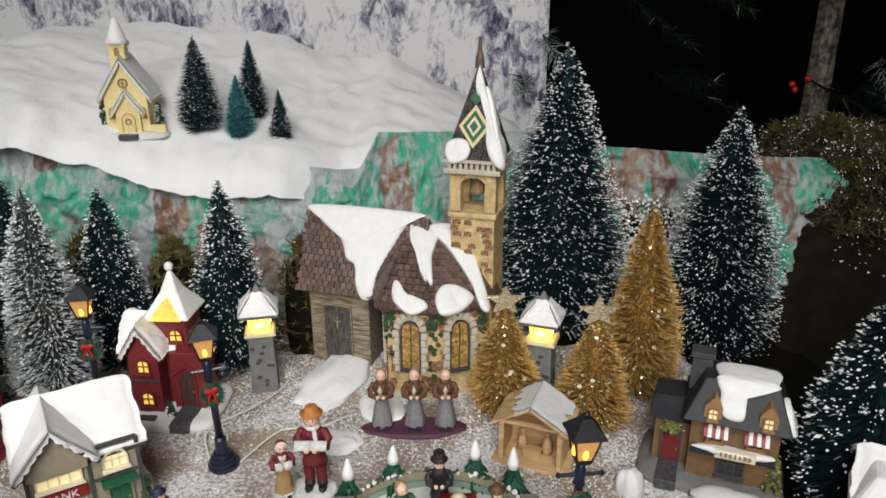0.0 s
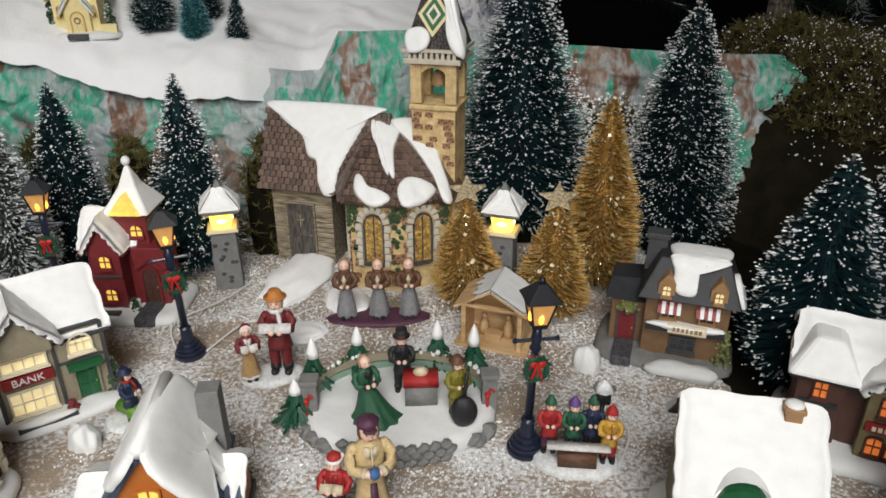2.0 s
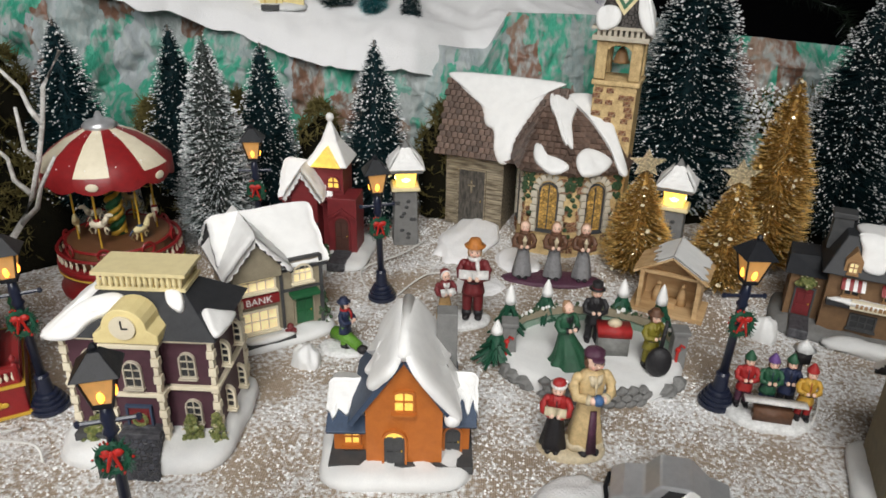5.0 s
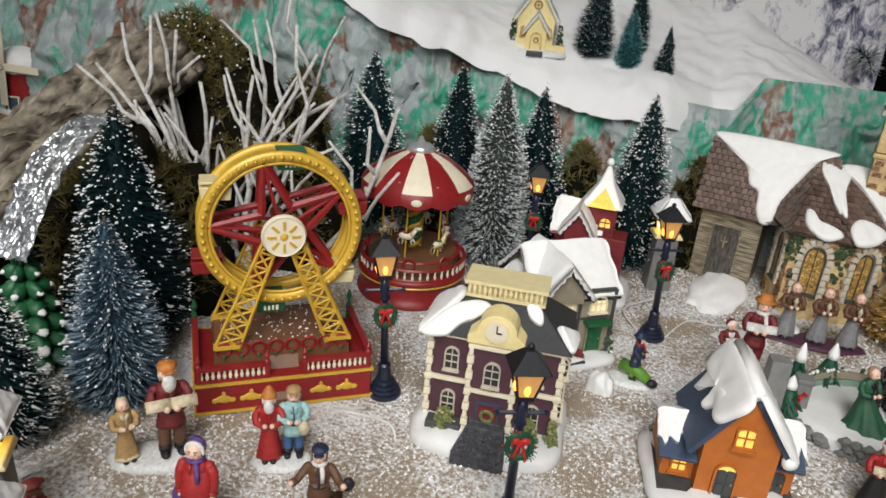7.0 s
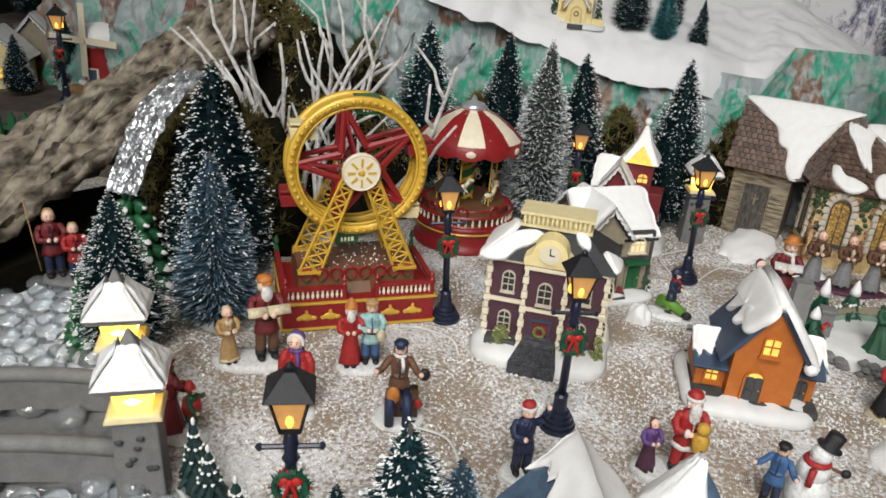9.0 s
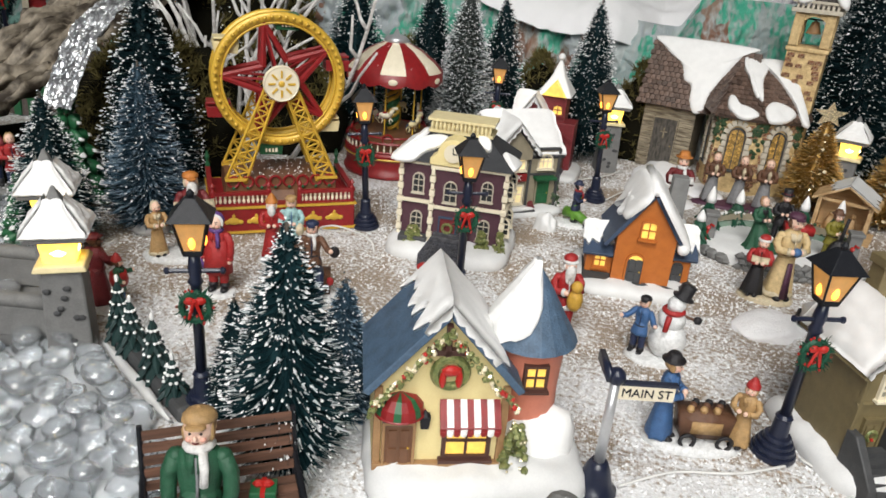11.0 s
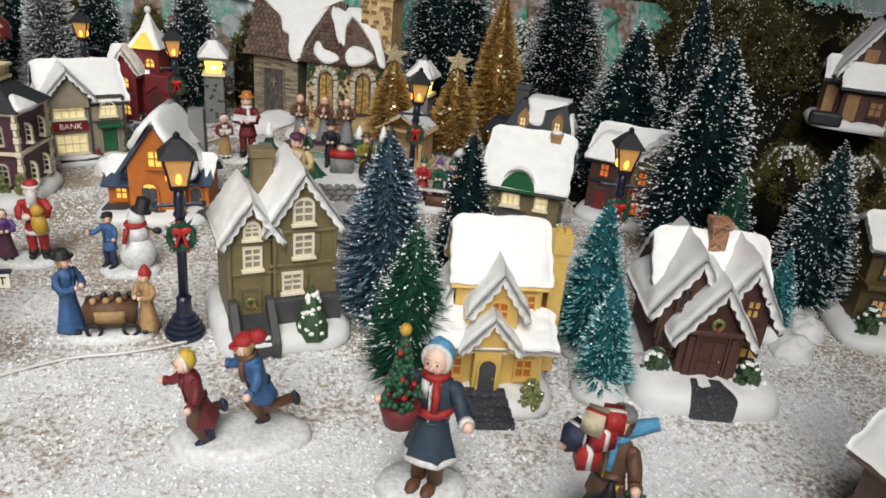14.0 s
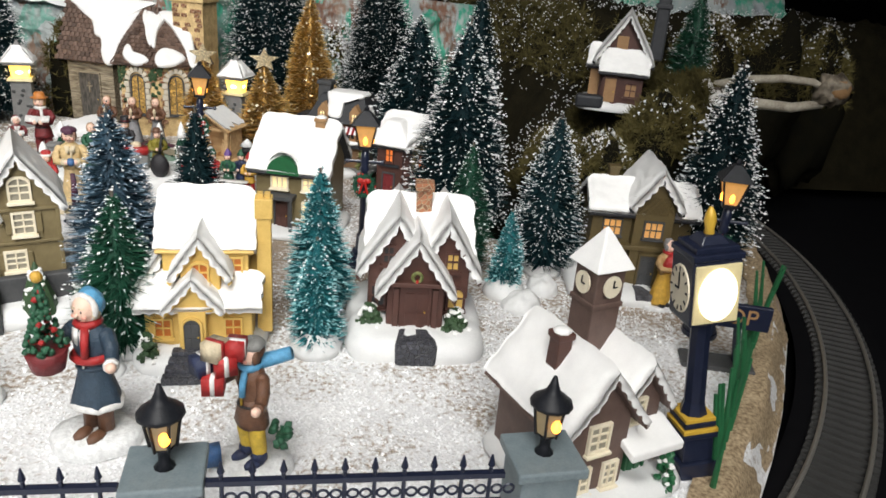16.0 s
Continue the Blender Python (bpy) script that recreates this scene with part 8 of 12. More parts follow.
def timber_house():
    o = thing("timbered_house", 0.474, 0.168, 0, -10, "dark ochre timbered miniature house with snowy roofs", "house")
    snow_base(o, 0.100, 0.092, 0.012, -0.006, seed=37)
    wing(o, 0.012, 0.0, 0.032, 0.058, 0.006, 0.080, 0.102, "y", M_TIMBERW, M_CHAR, 0.004, 0.005, (1.0, 0.02), 0.005, 3)
    wing(o, -0.018, 0.002, 0.038, 0.046, 0.006, 0.072, 0.086, "x", M_TIMBERW, M_CHAR, 0.004, 0.006, (1.0, 0.03), 0.005, 5)
    wing(o, 0.036, 0.004, 0.024, 0.040, 0.006, 0.070, 0.084, "x", M_TIMBERW, M_CHAR, 0.004, 0.006, (1.0, 0.03), 0.005, 8)
    part("belt_course", Geo().box(0.004, -0.001, 0.042, 0.084, 0.060, 0.004), M_TIMBERW, o, bevel=0.0006)
    g = Geo().turn(face_at(0.012, -0.0295, 0.074))
    for i in range(-3, 4):
        g.tube([(i * 0.0045 - 0.006, 0, 0.0), (i * 0.0045 + 0.006, 0, 0.014)], 0.0005, seg=4)
        g.tube([(i * 0.0045 + 0.006, 0, 0.0), (i * 0.0045 - 0.006, 0, 0.014)], 0.0005, seg=4)
    part("lattice_panel", g, M_TIMBERW, o)
    for x, y, z in ((0.012, -0.029, 0.054), (-0.020, -0.021, 0.052), (-0.020, -0.021, 0.018)):
        window(o, face_at(x, y, z), 0.014, 0.013, M_AMBER, M_DKGREY, 0, 3, 2, 0.001)
    door(o, face_at(0.012, -0.029, 0.010), 0.013, 0.028, M_DKGREY, M_TIMBERW)
    bush(o, -0.030, -0.034, 0.008, 0.010, 0.022, None, 3)
    chimney(o, -0.020, 0.006, 0.084, 0.009, 0.009, 0.020, M_TIMBERW, True, False)
    part("path", Geo().box(0.012, -0.042, 0.002, 0.020, 0.020, 0.010), M_ASPH, o, bevel=0.001)


timber_house()


def station():
    o = thing("station_house", 0.340, -0.080, 0, 19, "grey-brown miniature station with clock tower and snowy roofs", "house", scale=(0.90, 0.90, 0.98))
    W, D = 0.044, 0.066
    snow_base(o, 0.098, 0.094, 0.010, 0.0, 0.020, seed=39)
    wing(o, 0, 0, W, D, 0.004, 0.052, 0.077, "y", M_STATIONW, M_STATIONW, 0.006, 0.007, (1.0, 0.02), 0.004, 3)
    wing(o, 0.036, -0.004, 0.032, 0.040, 0.004, 0.050, 0.070, "y", M_STATIONW, M_STATIONW, 0.005, 0.006, (1.0, 0.03), 0.004, 5)
    part("tower", Geo().box(0.026, 0.016, 0.004, 0.020, 0.020, 0.112).box(0.026, 0.016, 0.094, 0.022, 0.022, 0.003), M_STATIONW, o, bevel=0.0006)
    h = 0.014
    part("tower_roof", Geo().add([(0.026 - h, 0.016 - h, 0.116), (0.026 + h, 0.016 - h, 0.116), (0.026 + h, 0.016 + h, 0.116), (0.026 - h, 0.016 + h, 0.116), (0.026, 0.016, 0.138)], [(0, 1, 4), (1, 2, 4), (2, 3, 4), (3, 0, 4), (3, 2, 1, 0)]), M_SNOW, o, "snow-covered pyramid roof", bevel=0.001)
    for dg, dx, dy in ((0, 0, -0.0112), (-90, -0.0112, 0)):
        at = face_at(0.026 + dx, 0.016 + dy, 0.107, dg)
        dl = part("clock_dial", Geo().turn(at @ Matrix.Rotation(PI / 2, 4, "X")).lathe([(0.0062, 0), (0.0062, 0.0012), (0.0052, 0.0012)], 18), M_IVORY, o, "small white clock")
        part("clock_pointers", Geo().turn(at).box(0, -0.0017, 0, 0.0007, 0.0005, 0.004).box(0.0013, -0.0017, -0.0003, 0.003, 0.0005, 0.0007), M_BLACK, dl)
    chimney(o, -0.010, -0.002, 0.064, 0.010, 0.010, 0.026, M_BROWNW)
    window(o, face_at(0.0, -D / 2, 0.036), 0.012, 0.014, M_GREYPANE, M_IVORY, 0, 2, 3)
    window(o, face_at(-0.008, -D / 2, 0.012), 0.010, 0.013, M_GREYPANE, M_IVORY, 0, 2, 3)
    window(o, face_at(0.012, -D / 2, 0.012), 0.008, 0.013, M_GREYPANE, M_IVORY, 0, 2, 3)
    window(o, face_at(0.034, -0.024, 0.042), 0.009, 0.011, M_GREYPANE, M_IVORY, 0, 2, 3)
    part("awning", Geo().prism([(0.018, -0.022, 0.036), (0.056, -0.022, 0.036), (0.056, -0.044, 0.029), (0.018, -0.044, 0.029)], (0, 0, 0.005)), M_SNOW, o, "snow-laden awning", bevel=0.001)
    door(o, face_at(0.038, -0.025, 0.006), 0.012, 0.024, M_GREENP, M_GREENP)
    bush(o, 0.050, -0.040, 0.004, 0.008, 0.022, M_GREENP, 5)


station()


def hut():
    o = thing("hillside_hut", 0.540, 0.402, 0.112, -22, "brown miniature hut with snowy roofs on a mossy slope", "house")
    snow_base(o, 0.088, 0.070, 0.010, -0.004, seed=41)
    wing(o, 0, 0, 0.046, 0.044, 0.006, 0.060, 0.096, "y", M_BROWNW, M_CHAR, 0.008, 0.006, (1.0, 0.03), 0.004, 3)
    wing(o, -0.024, 0.004, 0.020, 0.036, 0.006, 0.046, 0.060, "x", M_TAN, M_CHAR, 0.004, 0.005, (1.0, 0.03), 0.004, 5)
    wing(o, 0.002, -0.024, 0.044, 0.016, 0.006, 0.046, 0.056, "x", M_BROWNW, M_CHAR, 0.004, 0.006, (1.0, 0.03), 0.004, 7)
    window(o, face_at(-0.004, -0.022, 0.064), 0.009, 0.014, M_TAN, M_TAN, 0, 2, 2)
    window(o, face_at(0.012, -0.032, 0.018), 0.011, 0.013, M_TAN, M_BROWNW, 0, 2, 2)
    door(o, face_at(-0.010, -0.032, 0.010), 0.012, 0.026, M_TAN, M_BROWNW)
    part("stone_foot", Geo().box(-0.030, -0.034, 0.002, 0.030, 0.014, 0.014), M_CHAR, o, bevel=0.003)
    part("chimney", Geo().box(0.033, -0.002, 0.056, 0.015, 0.016, 0.104, tx=0.8, ty=0.85), M_CHAR, o, "tall dark stone chimney", bevel=0.002)
    part("chimney_cap", Geo().box(0.033, -0.002, 0.110, 0.017, 0.018, 0.005), M_CHAR, o, bevel=0.001)


hut()


def hill_church():
    o = thing("hill_church", -0.388, 0.905, 0.208, 8, "pale yellow miniature chapel with snowy roof and steeple", "church")
    snow_base(o, 0.090, 0.070, 0.008, -0.004, seed=43)
    wing(o, 0, 0, 0.050, 0.050, 0.004, 0.050, 0.088, "y", M_YELLOWW, M_YELLOWW, 0.005, 0.005, (1.0, 0.02), 0.0035, 3)
    wing(o, 0.002, -0.022, 0.028, 0.018, 0.004, 0.032, 0.052, "y", M_YELLOWW, M_YELLOWW, 0.004, 0.004, (1.0, 0.02), 0.003, 5)
    part("steeple", Geo().box(-0.004, -0.008, 0.078, 0.018, 0.018, 0.034).box(-0.004, -0.008, 0.094, 0.021, 0.021, 0.003).box(-0.004, -0.008, 0.108, 0.021, 0.021, 0.003), M_YELLOWW, o, bevel=0.0006)
    part("steeple_roof", Geo().lathe([(0.0145, 0.111), (0.012, 0.116), (0.006, 0.132), (0.004, 0.138), (0.0006, 0.141)], 10, (-0.004, -0.008, 0)), M_SNOW, o, "white cap of snow", True)
    part("steeple_opening", Geo().turn(face_at(-0.004, -0.0172, 0.097)).prism(arch_pts(0.006, 0.010, 1, 0), (0, 0.002, 0)), M_TAN, o)
    door(o, face_at(0.002, -0.031, 0.006), 0.013, 0.024, M_YELLOWW, M_OCHRE, 1.0)
    part("wreath", Geo().torus((0.002, -0.033, 0.021), 0.003, 0.001, "y", 12, 5), M_TAN, o)
    part("rose_window", Geo().torus((0.0, -0.026, 0.066), 0.005, 0.0011, "y", 16, 5).box(0, -0.026, 0.061, 0.001, 0.001, 0.010).box(0, -0.026, 0.0655, 0.010, 0.001, 0.001), M_TAN, o)
    for x in (-0.017, 0.019):
        window(o, face_at(x, -0.025, 0.026), 0.006, 0.011, M_TAN, M_OCHRE, 1.0, 2, 2, 0.0008)
    bush(o, -0.030, -0.016, 0.004, 0.008, 0.040, None, 3)
    bush(o, 0.034, -0.014, 0.004, 0.008, 0.036, None, 4)
    part("porch_step", Geo().box(0.002, -0.040, 0.001, 0.022, 0.010, 0.006), M_DKGREY, o)
    part("side_wall", Geo().box(0.034, -0.026, 0.004, 0.018, 0.006, 0.012), M_YELLOWW, o, bevel=0.0006)


hill_church()


# ---- nativity stable ----
def stable():
    o = thing("nativity_stable", 0.078, 0.526, 0, -22, "small pale pine stable with carved wooden figures", "stable")
    W, D, he, hr = 0.054, 0.036, 0.042, 0.058
    part("floor_board", Geo().box(0, 0, 0, W + 0.012, D + 0.006, 0.003), M_PINE, o)
    part("back_wall", Geo().prism([(-W / 2, D / 2 - 0.002, 0.003), (W / 2, D / 2 - 0.002, 0.003), (W / 2, D / 2 - 0.002, he), (0, D / 2 - 0.002, hr), (-W / 2, D / 2 - 0.002, he)], (0, 0.002, 0)), M_PINE, o)
    for s in (-1, 1):
        part("side_wall", Geo().box(s * (W / 2 - 0.001), 0.004, 0.003, 0.002, D - 0.008, he - 0.003), M_PINE, o)
        part("post", Geo().box(s * (W / 2 - 0.002), -D / 2 + 0.002, 0.003, 0.004, 0.004, he - 0.002), M_PINE, o)
        part("rafter", Geo().tube([(s * W / 2, -D / 2 + 0.002, he), (0, -D / 2 + 0.002, hr)], 0.0015, seg=4), M_PINE, o)
    part("tie_beam", Geo().box(0, -D / 2 + 0.002, he - 0.003, W, 0.003, 0.003), M_PINE, o)
    for i, (a, b, c, e) in enumerate(gable_planes(0, 0, W, D, he, hr, "y", 0.005, 0.005)):
        for k in range(4):
            A, B, C, Dd = (Vector(q) for q in (a, b, c, e))
            part("roof_board", slope(Geo(), A.lerp(Dd, k / 4), B.lerp(C, k / 4), B.lerp(C, k / 4 + 0.24), A.lerp(Dd, k / 4 + 0.24), 0.002), M_PINE, o)
        up = Vector((0, 0, 0.003))
        part("roof_snow", snow_sheet(Geo(), A + up, B + up, C + up, Dd + up, 0.9 if i else 0.55, 0.2, 0.0014, 4 + i, lipped=False), M_CAST, o, "thin pale snow", True)
    for x, y, h, r in ((-0.012, 0.004, 0.020, 0.005), (0.010, 0.004, 0.022, 0.005)):
        part("carved_figure", Geo().lathe([(r, 0), (r * 0.9, h * 0.4), (r * 0.5, h * 0.72), (r * 0.2, h * 0.76)], 10, (x, y, 0.003)).ball((x, y, 0.003 + h * 0.86), r * 0.5, 8, 6), M_PINE, o, smooth=True)
    part("manger", Geo().box(-0.001, -0.004, 0.003, 0.013, 0.008, 0.006, tx=1.2, ty=1.2), M_PINE, o)


stable()


# ---- musicians' terrace ----
def terrace():
    o = thing("terrace", -0.006, 0.424, 0, 0, "cast snow terrace with stone wall, fence and little firs", "terrace")
    g = Geo()
    n = 40
    prof = [(1.0, 0.0), (1.01, 0.006), (0.97, 0.011), (0.90, 0.013), (0.0, 0.013)]
    p, f = [], []
    for k, z in prof:
        for i in range(n):
            a = 2 * PI * i / n
            wob = 1 + 0.05 * fbm(math.cos(a) * 2, math.sin(a) * 2, 3.0)
            p.append((0.072 * k * math.cos(a) * wob, 0.054 * k * math.sin(a) * wob, z + (0.002 * fbm(math.cos(a) * k * 3, math.sin(a) * k * 3, 1.0) if z > 0.01 else 0)))
    for j in range(len(prof) - 1):
        for i in range(n):
            m = (i + 1) % n
            f.append((j * n + i, j * n + m, (j + 1) * n + m, (j + 1) * n + i))
    part("snow_floor", g.add(p, f), M_CAST, o, "smooth cast snow floor", True)
    rng = random.Random(4)
    for row in range(3):
        for i in range(10):
            a = radians(238 + 6.4 * i + (3 if row % 2 else 0))
            st = part("stone", STONES[rng.randrange(3)], None, o)
            st.matrix_basis = Matrix.Translation((0.075 * math.cos(a), 0.056 * math.sin(a), 0.0028 + 0.0056 * row)) @ Matrix.Rotation(a + PI / 2, 4, "Z")
    for a in (205, 214, 224, 318, 330):
        st = part("stone", STONES[rng.randrange(3)], None, o)
        st.matrix_basis = Matrix.Translation((0.074 * math.cos(radians(a)), 0.055 * math.sin(radians(a)), 0.005)) @ Matrix.Rotation(radians(a) + PI / 2, 4, "Z") @ Matrix.Scale(1.6, 4)
    # two stone end posts and a curved plank fence
    for x, y in ((-0.066, -0.004), (0.067, -0.002)):
        pst = part("end_post", Geo().box(x, y, 0.004, 0.012, 0.012, 0.032, tx=0.9, ty=0.9).box(x, y, 0.035, 0.0135, 0.0135, 0.004), M_STONE, o, "grey stone post", bevel=0.001)
        part("candy_cane", Geo().tube([(x - 0.002, y - 0.0072, 0.010), (x - 0.002, y - 0.0072, 0.024), (x, y - 0.0072, 0.028), (x + 0.003, y - 0.0072, 0.026)], 0.0012, seg=6).ball((x - 0.002, y - 0.008, 0.024), 0.0024, 6, 4), M_RIBBON, pst)
    for k, (z, mat) in enumerate(((0.012, M_MINT), (0.020, M_GREYW))):
        for i in range(10):
            a0, a1 = radians(178 - 17.6 * i), radians(178 - 17.6 * (i + 1))
            g = Geo()
            g.prism([(0.064 * math.cos(a0), 0.046 * math.sin(a0), z), (0.064 * math.cos(a1), 0.046 * math.sin(a1), z), (0.064 * math.cos(a1), 0.046 * math.sin(a1), z + 0.0066), (0.064 * math.cos(a0), 0.046 * math.sin(a0), z + 0.0066)], (0.0022 * math.cos(a0), 0.0022 * math.sin(a0), 0))
            part("fence_plank", g, mat, o)
    g = Geo()
    for i in range(60):
        a = radians(rng.uniform(4, 176))
        g.ball((0.064 * math.cos(a), 0.046 * math.sin(a), 0.028 + rng.uniform(-0.002, 0.002)), rng.uniform(0.0008, 0.0022), 5, 4, rng.randrange(2), 0.5, i)
    part("fence_greenery", g, [M_IVY, M_SNOW], o)
    for x, y, h in ((-0.066, 0.022, 0.050), (-0.034, 0.046, 0.044), (0.030, 0.050, 0.046), (0.058, 0.032, 0.052), (-0.076, -0.008, 0.034)):
        g = Geo()
        for i in range(110):
            t = rng.random() ** 1.3
            a = rng.uniform(0, 2 * PI)
            r = 0.0175 * (1 - t) * rng.uniform(0.75, 1.1) + 0.001
            g.tube([(x + 0.3 * r * math.cos(a), y + 0.3 * r * math.sin(a), 0.008 + h * 0.8 * t + 0.003), (x + r * math.cos(a), y + r * math.sin(a), 0.006 + h * 0.8 * t - 0.002)], 0.0022, 0.0008, 4)
        t = part("fir", g, M_GREEN, o, "small moulded fir")
        part("snow_tip", Geo().lathe([(0.0050, 0.68 * h), (0.0046, 0.78 * h), (0.0026, 0.92 * h), (0.0005, 1.02 * h)], 10, (x, y, 0.006)), M_SNOW, t, smooth=True)


M_MINT = S("mint_plank", (0.16, 0.27, 0.20), (0.32, 0.36, 0.31), 0.6, 0, 150, 1100, 0.7)
STONES = [Geo().ball((0, 0, 0), (0.0046, 0.0036, 0.0034), 7, 5, 0, 0.5, k).mesh("stone", M_STONE) for k in range(3)]
terrace()


# ---- painted figurines: each one a single moulded mesh ----
def person(g, x, y, z, h, yaw, coat, low, skirt=True, hair="brown", hat="", hatc="black", scarf="", arms="front", shoes="black", trim="", lean=0.0, hem=0.0, run=0):
    """A small robed or trousered cast shape, facing -y before the turn."""
    g.turn(pose(x, y, z, lean, 0, yaw))
    c, l, s = TI[coat], TI[low], TI["skin"]
    ph = x * 700 + y * 300

    def robe(prof, mi, sy, folds=0, deep=0.0, seg=20):
        """A turned cloth form; folds deepen towards the hem."""
        p, f = [], []
        for j, (r, q) in enumerate(prof):
            k = deep * (1 - j / (len(prof) - 1)) ** 0.7
            for i in range(seg):
                a = 2 * PI * i / seg
                w = r * h * (1 + k * math.sin(folds * a + ph) + 0.5 * k * math.sin((folds + 3) * a + 2 * ph))
                p.append((w * math.cos(a), w * math.sin(a) * sy, q * h))
        for j in range(len(prof) - 1):
            for i in range(seg):
                m = (i + 1) % seg
                f.append((j * seg + i, j * seg + m, (j + 1) * seg + m, (j + 1) * seg + i))
        f += [tuple(range(seg))[::-1], tuple((len(prof) - 1) * seg + i for i in range(seg))]
        g.add(p, f, mi)

    if run:
        for k in (-1, 1):
            fwd = k == run
            q = [(k * 0.05, 0, 0.46), (k * 0.06, -0.11, 0.28), (k * 0.06, -0.05, 0.05)] if fwd else [(k * 0.05, 0, 0.46), (k * 0.06, -0.02, 0.25), (k * 0.06, 0.19, 0.22)]
            q = [Vector(w) * h for w in q]
            g.tube(q, 0.062 * h, 0.046 * h, 9, TI["brown"] if skirt else l)
            e = q[2] + Vector((0, -0.035, -0.015) if fwd else (0, 0.035, -0.025)) * h
            g.ball(e, (0.046 * h, 0.08 * h, 0.040 * h) if fwd else (0.046 * h, 0.042 * h, 0.08 * h), 9, 5, TI[shoes])
    if hem:
        for k in (-1, 1):
            g.tube([(k * 0.05 * h, 0, (hem + 0.08) * h), (k * 0.055 * h, -0.01 * h, 0.03 * h)], 0.05 * h, 0.05 * h, 9, TI[shoes])
    if skirt:
        def up(prof):
            return [(r, hem + q * (0.52 - hem) / 0.52) for r, q in prof]
        robe(up([(0.155, 0.015), (0.160, 0.05), (0.142, 0.16), (0.118, 0.30), (0.096, 0.44), (0.088, 0.52)]), l, 0.85, 6, 0.10)
        if trim:
            robe(up([(0.166, 0.012), (0.174, 0.035), (0.172, 0.06), (0.158, 0.078)]), TI[trim], 0.85, 6, 0.06)
        for k in (-1, 1) if not run else ():
            g.ball((k * 0.05 * h, -0.10 * h, 0.02 * h), (0.045 * h, 0.08 * h, 0.035 * h), 8, 5, TI[shoes])
    else:
        for k in (-1, 1) if not run else ():
            g.tube([(k * 0.052 * h, 0, 0.46 * h), (k * 0.066 * h, -0.012 * h, 0.25 * h), (k * 0.066 * h, 0.006 * h, 0.12 * h), (k * 0.070 * h, -0.004 * h, 0.04 * h)], 0.064 * h, 0.050 * h, 9, l)
            g.lathe([(0.058 * h, 0.045 * h), (0.060 * h, 0.075 * h), (0.054 * h, 0.11 * h)], 9, (k * 0.069 * h, 0, 0), TI[shoes])
            g.ball((k * 0.074 * h, -0.045 * h, 0.03 * h), (0.048 * h, 0.088 * h, 0.036 * h), 9, 5, TI[shoes])
        robe([(0.136, 0.325), (0.130, 0.37), (0.112, 0.46), (0.096, 0.54)], c, 0.8, 5, 0.05)
    robe([(0.094, 0.46), (0.104, 0.53), (0.116, 0.61), (0.124, 0.69), (0.108, 0.745), (0.075, 0.775), (0.045, 0.80)], c, 0.72, 4, 0.05)
    g.torus((0, 0, 0.49 * h), 0.090 * h, 0.014 * h, "z", 16, 5, TI["black"] if not skirt else l, 0.9)
    g.tube([(0, -0.080 * h, 0.745 * h), (0.008 * h, -0.092 * h, 0.62 * h), (0.005 * h, -0.090 * h, 0.50 * h)], 0.009 * h, 0.009 * h, 5, TI[trim] if trim else l)
    for k in (-1, 1):
        g.prism([(k * 0.008 * h, -0.082 * h, 0.765 * h), (k * 0.060 * h, -0.062 * h, 0.765 * h), (k * 0.050 * h, -0.088 * h, 0.69 * h), (k * 0.010 * h, -0.096 * h, 0.66 * h)], (0, -0.010 * h, 0.002 * h), TI[trim] if trim else c)
    if trim and not skirt:
        robe([(0.134, 0.32), (0.142, 0.345), (0.138, 0.37), (0.124, 0.385)], TI[trim], 0.8, 5, 0.05)
    front = ((0.12, 0, 0.715), (0.165, -0.02, 0.635), (0.155, -0.08, 0.575), (0.06, -0.155, 0.585))
    paths = {"front": front, "down": ((0.12, 0, 0.715), (0.158, 0.0, 0.62), (0.162, -0.01, 0.52), (0.150, -0.035, 0.42)), "up": ((0.12, 0, 0.71), (0.18, -0.01, 0.75), (0.215, -0.03, 0.83), (0.22, -0.06, 0.93)), "out": ((0.12, 0, 0.715), (0.17, -0.03, 0.65), (0.22, -0.09, 0.60), (0.26, -0.15, 0.61))}[arms]
    for k in (-1, 1):
        q = [Vector((k * a * h, b * h, e * h)) for a, b, e in (front if arms == "up" and k == -1 else paths)]
        g.tube(q, 0.050 * h, 0.040 * h, 8, c)
        g.ball(q[0], (0.052 * h, 0.05 * h, 0.046 * h), 8, 5, c)
        d = (q[3] - q[2]).normalized()
        g.tube([q[3] - d * 0.03 * h, q[3] + d * 0.004 * h], 0.046 * h, 0.046 * h, 8, TI[trim] if trim else c)
        g.ball(q[3] + d * 0.022 * h, 0.034 * h, 7, 5, s)
    if scarf:
        g.torus((0, -0.005 * h, 0.785 * h), 0.060 * h, 0.028 * h, "z", 14, 6, TI[scarf])
        g.tube([(0.03 * h, -0.07 * h, 0.775 * h), (0.048 * h, -0.108 * h, 0.69 * h), (0.045 * h, -0.112 * h, 0.60 * h)], 0.026 * h, 0.024 * h, 6, TI[scarf])
    # head: jaw, cheeks, nose, brows and eyes pressed into the resin
    g.ball((0, -0.012 * h, 0.875 * h), (0.077 * h, 0.080 * h, 0.090 * h), 12, 9, s)
    g.ball((0, -0.030 * h, 0.828 * h), (0.044 * h, 0.044 * h, 0.034 * h), 8, 6, s)
    g.ball((0, -0.093 * h, 0.860 * h), (0.013 * h, 0.016 * h, 0.016 * h), 6, 5, s)
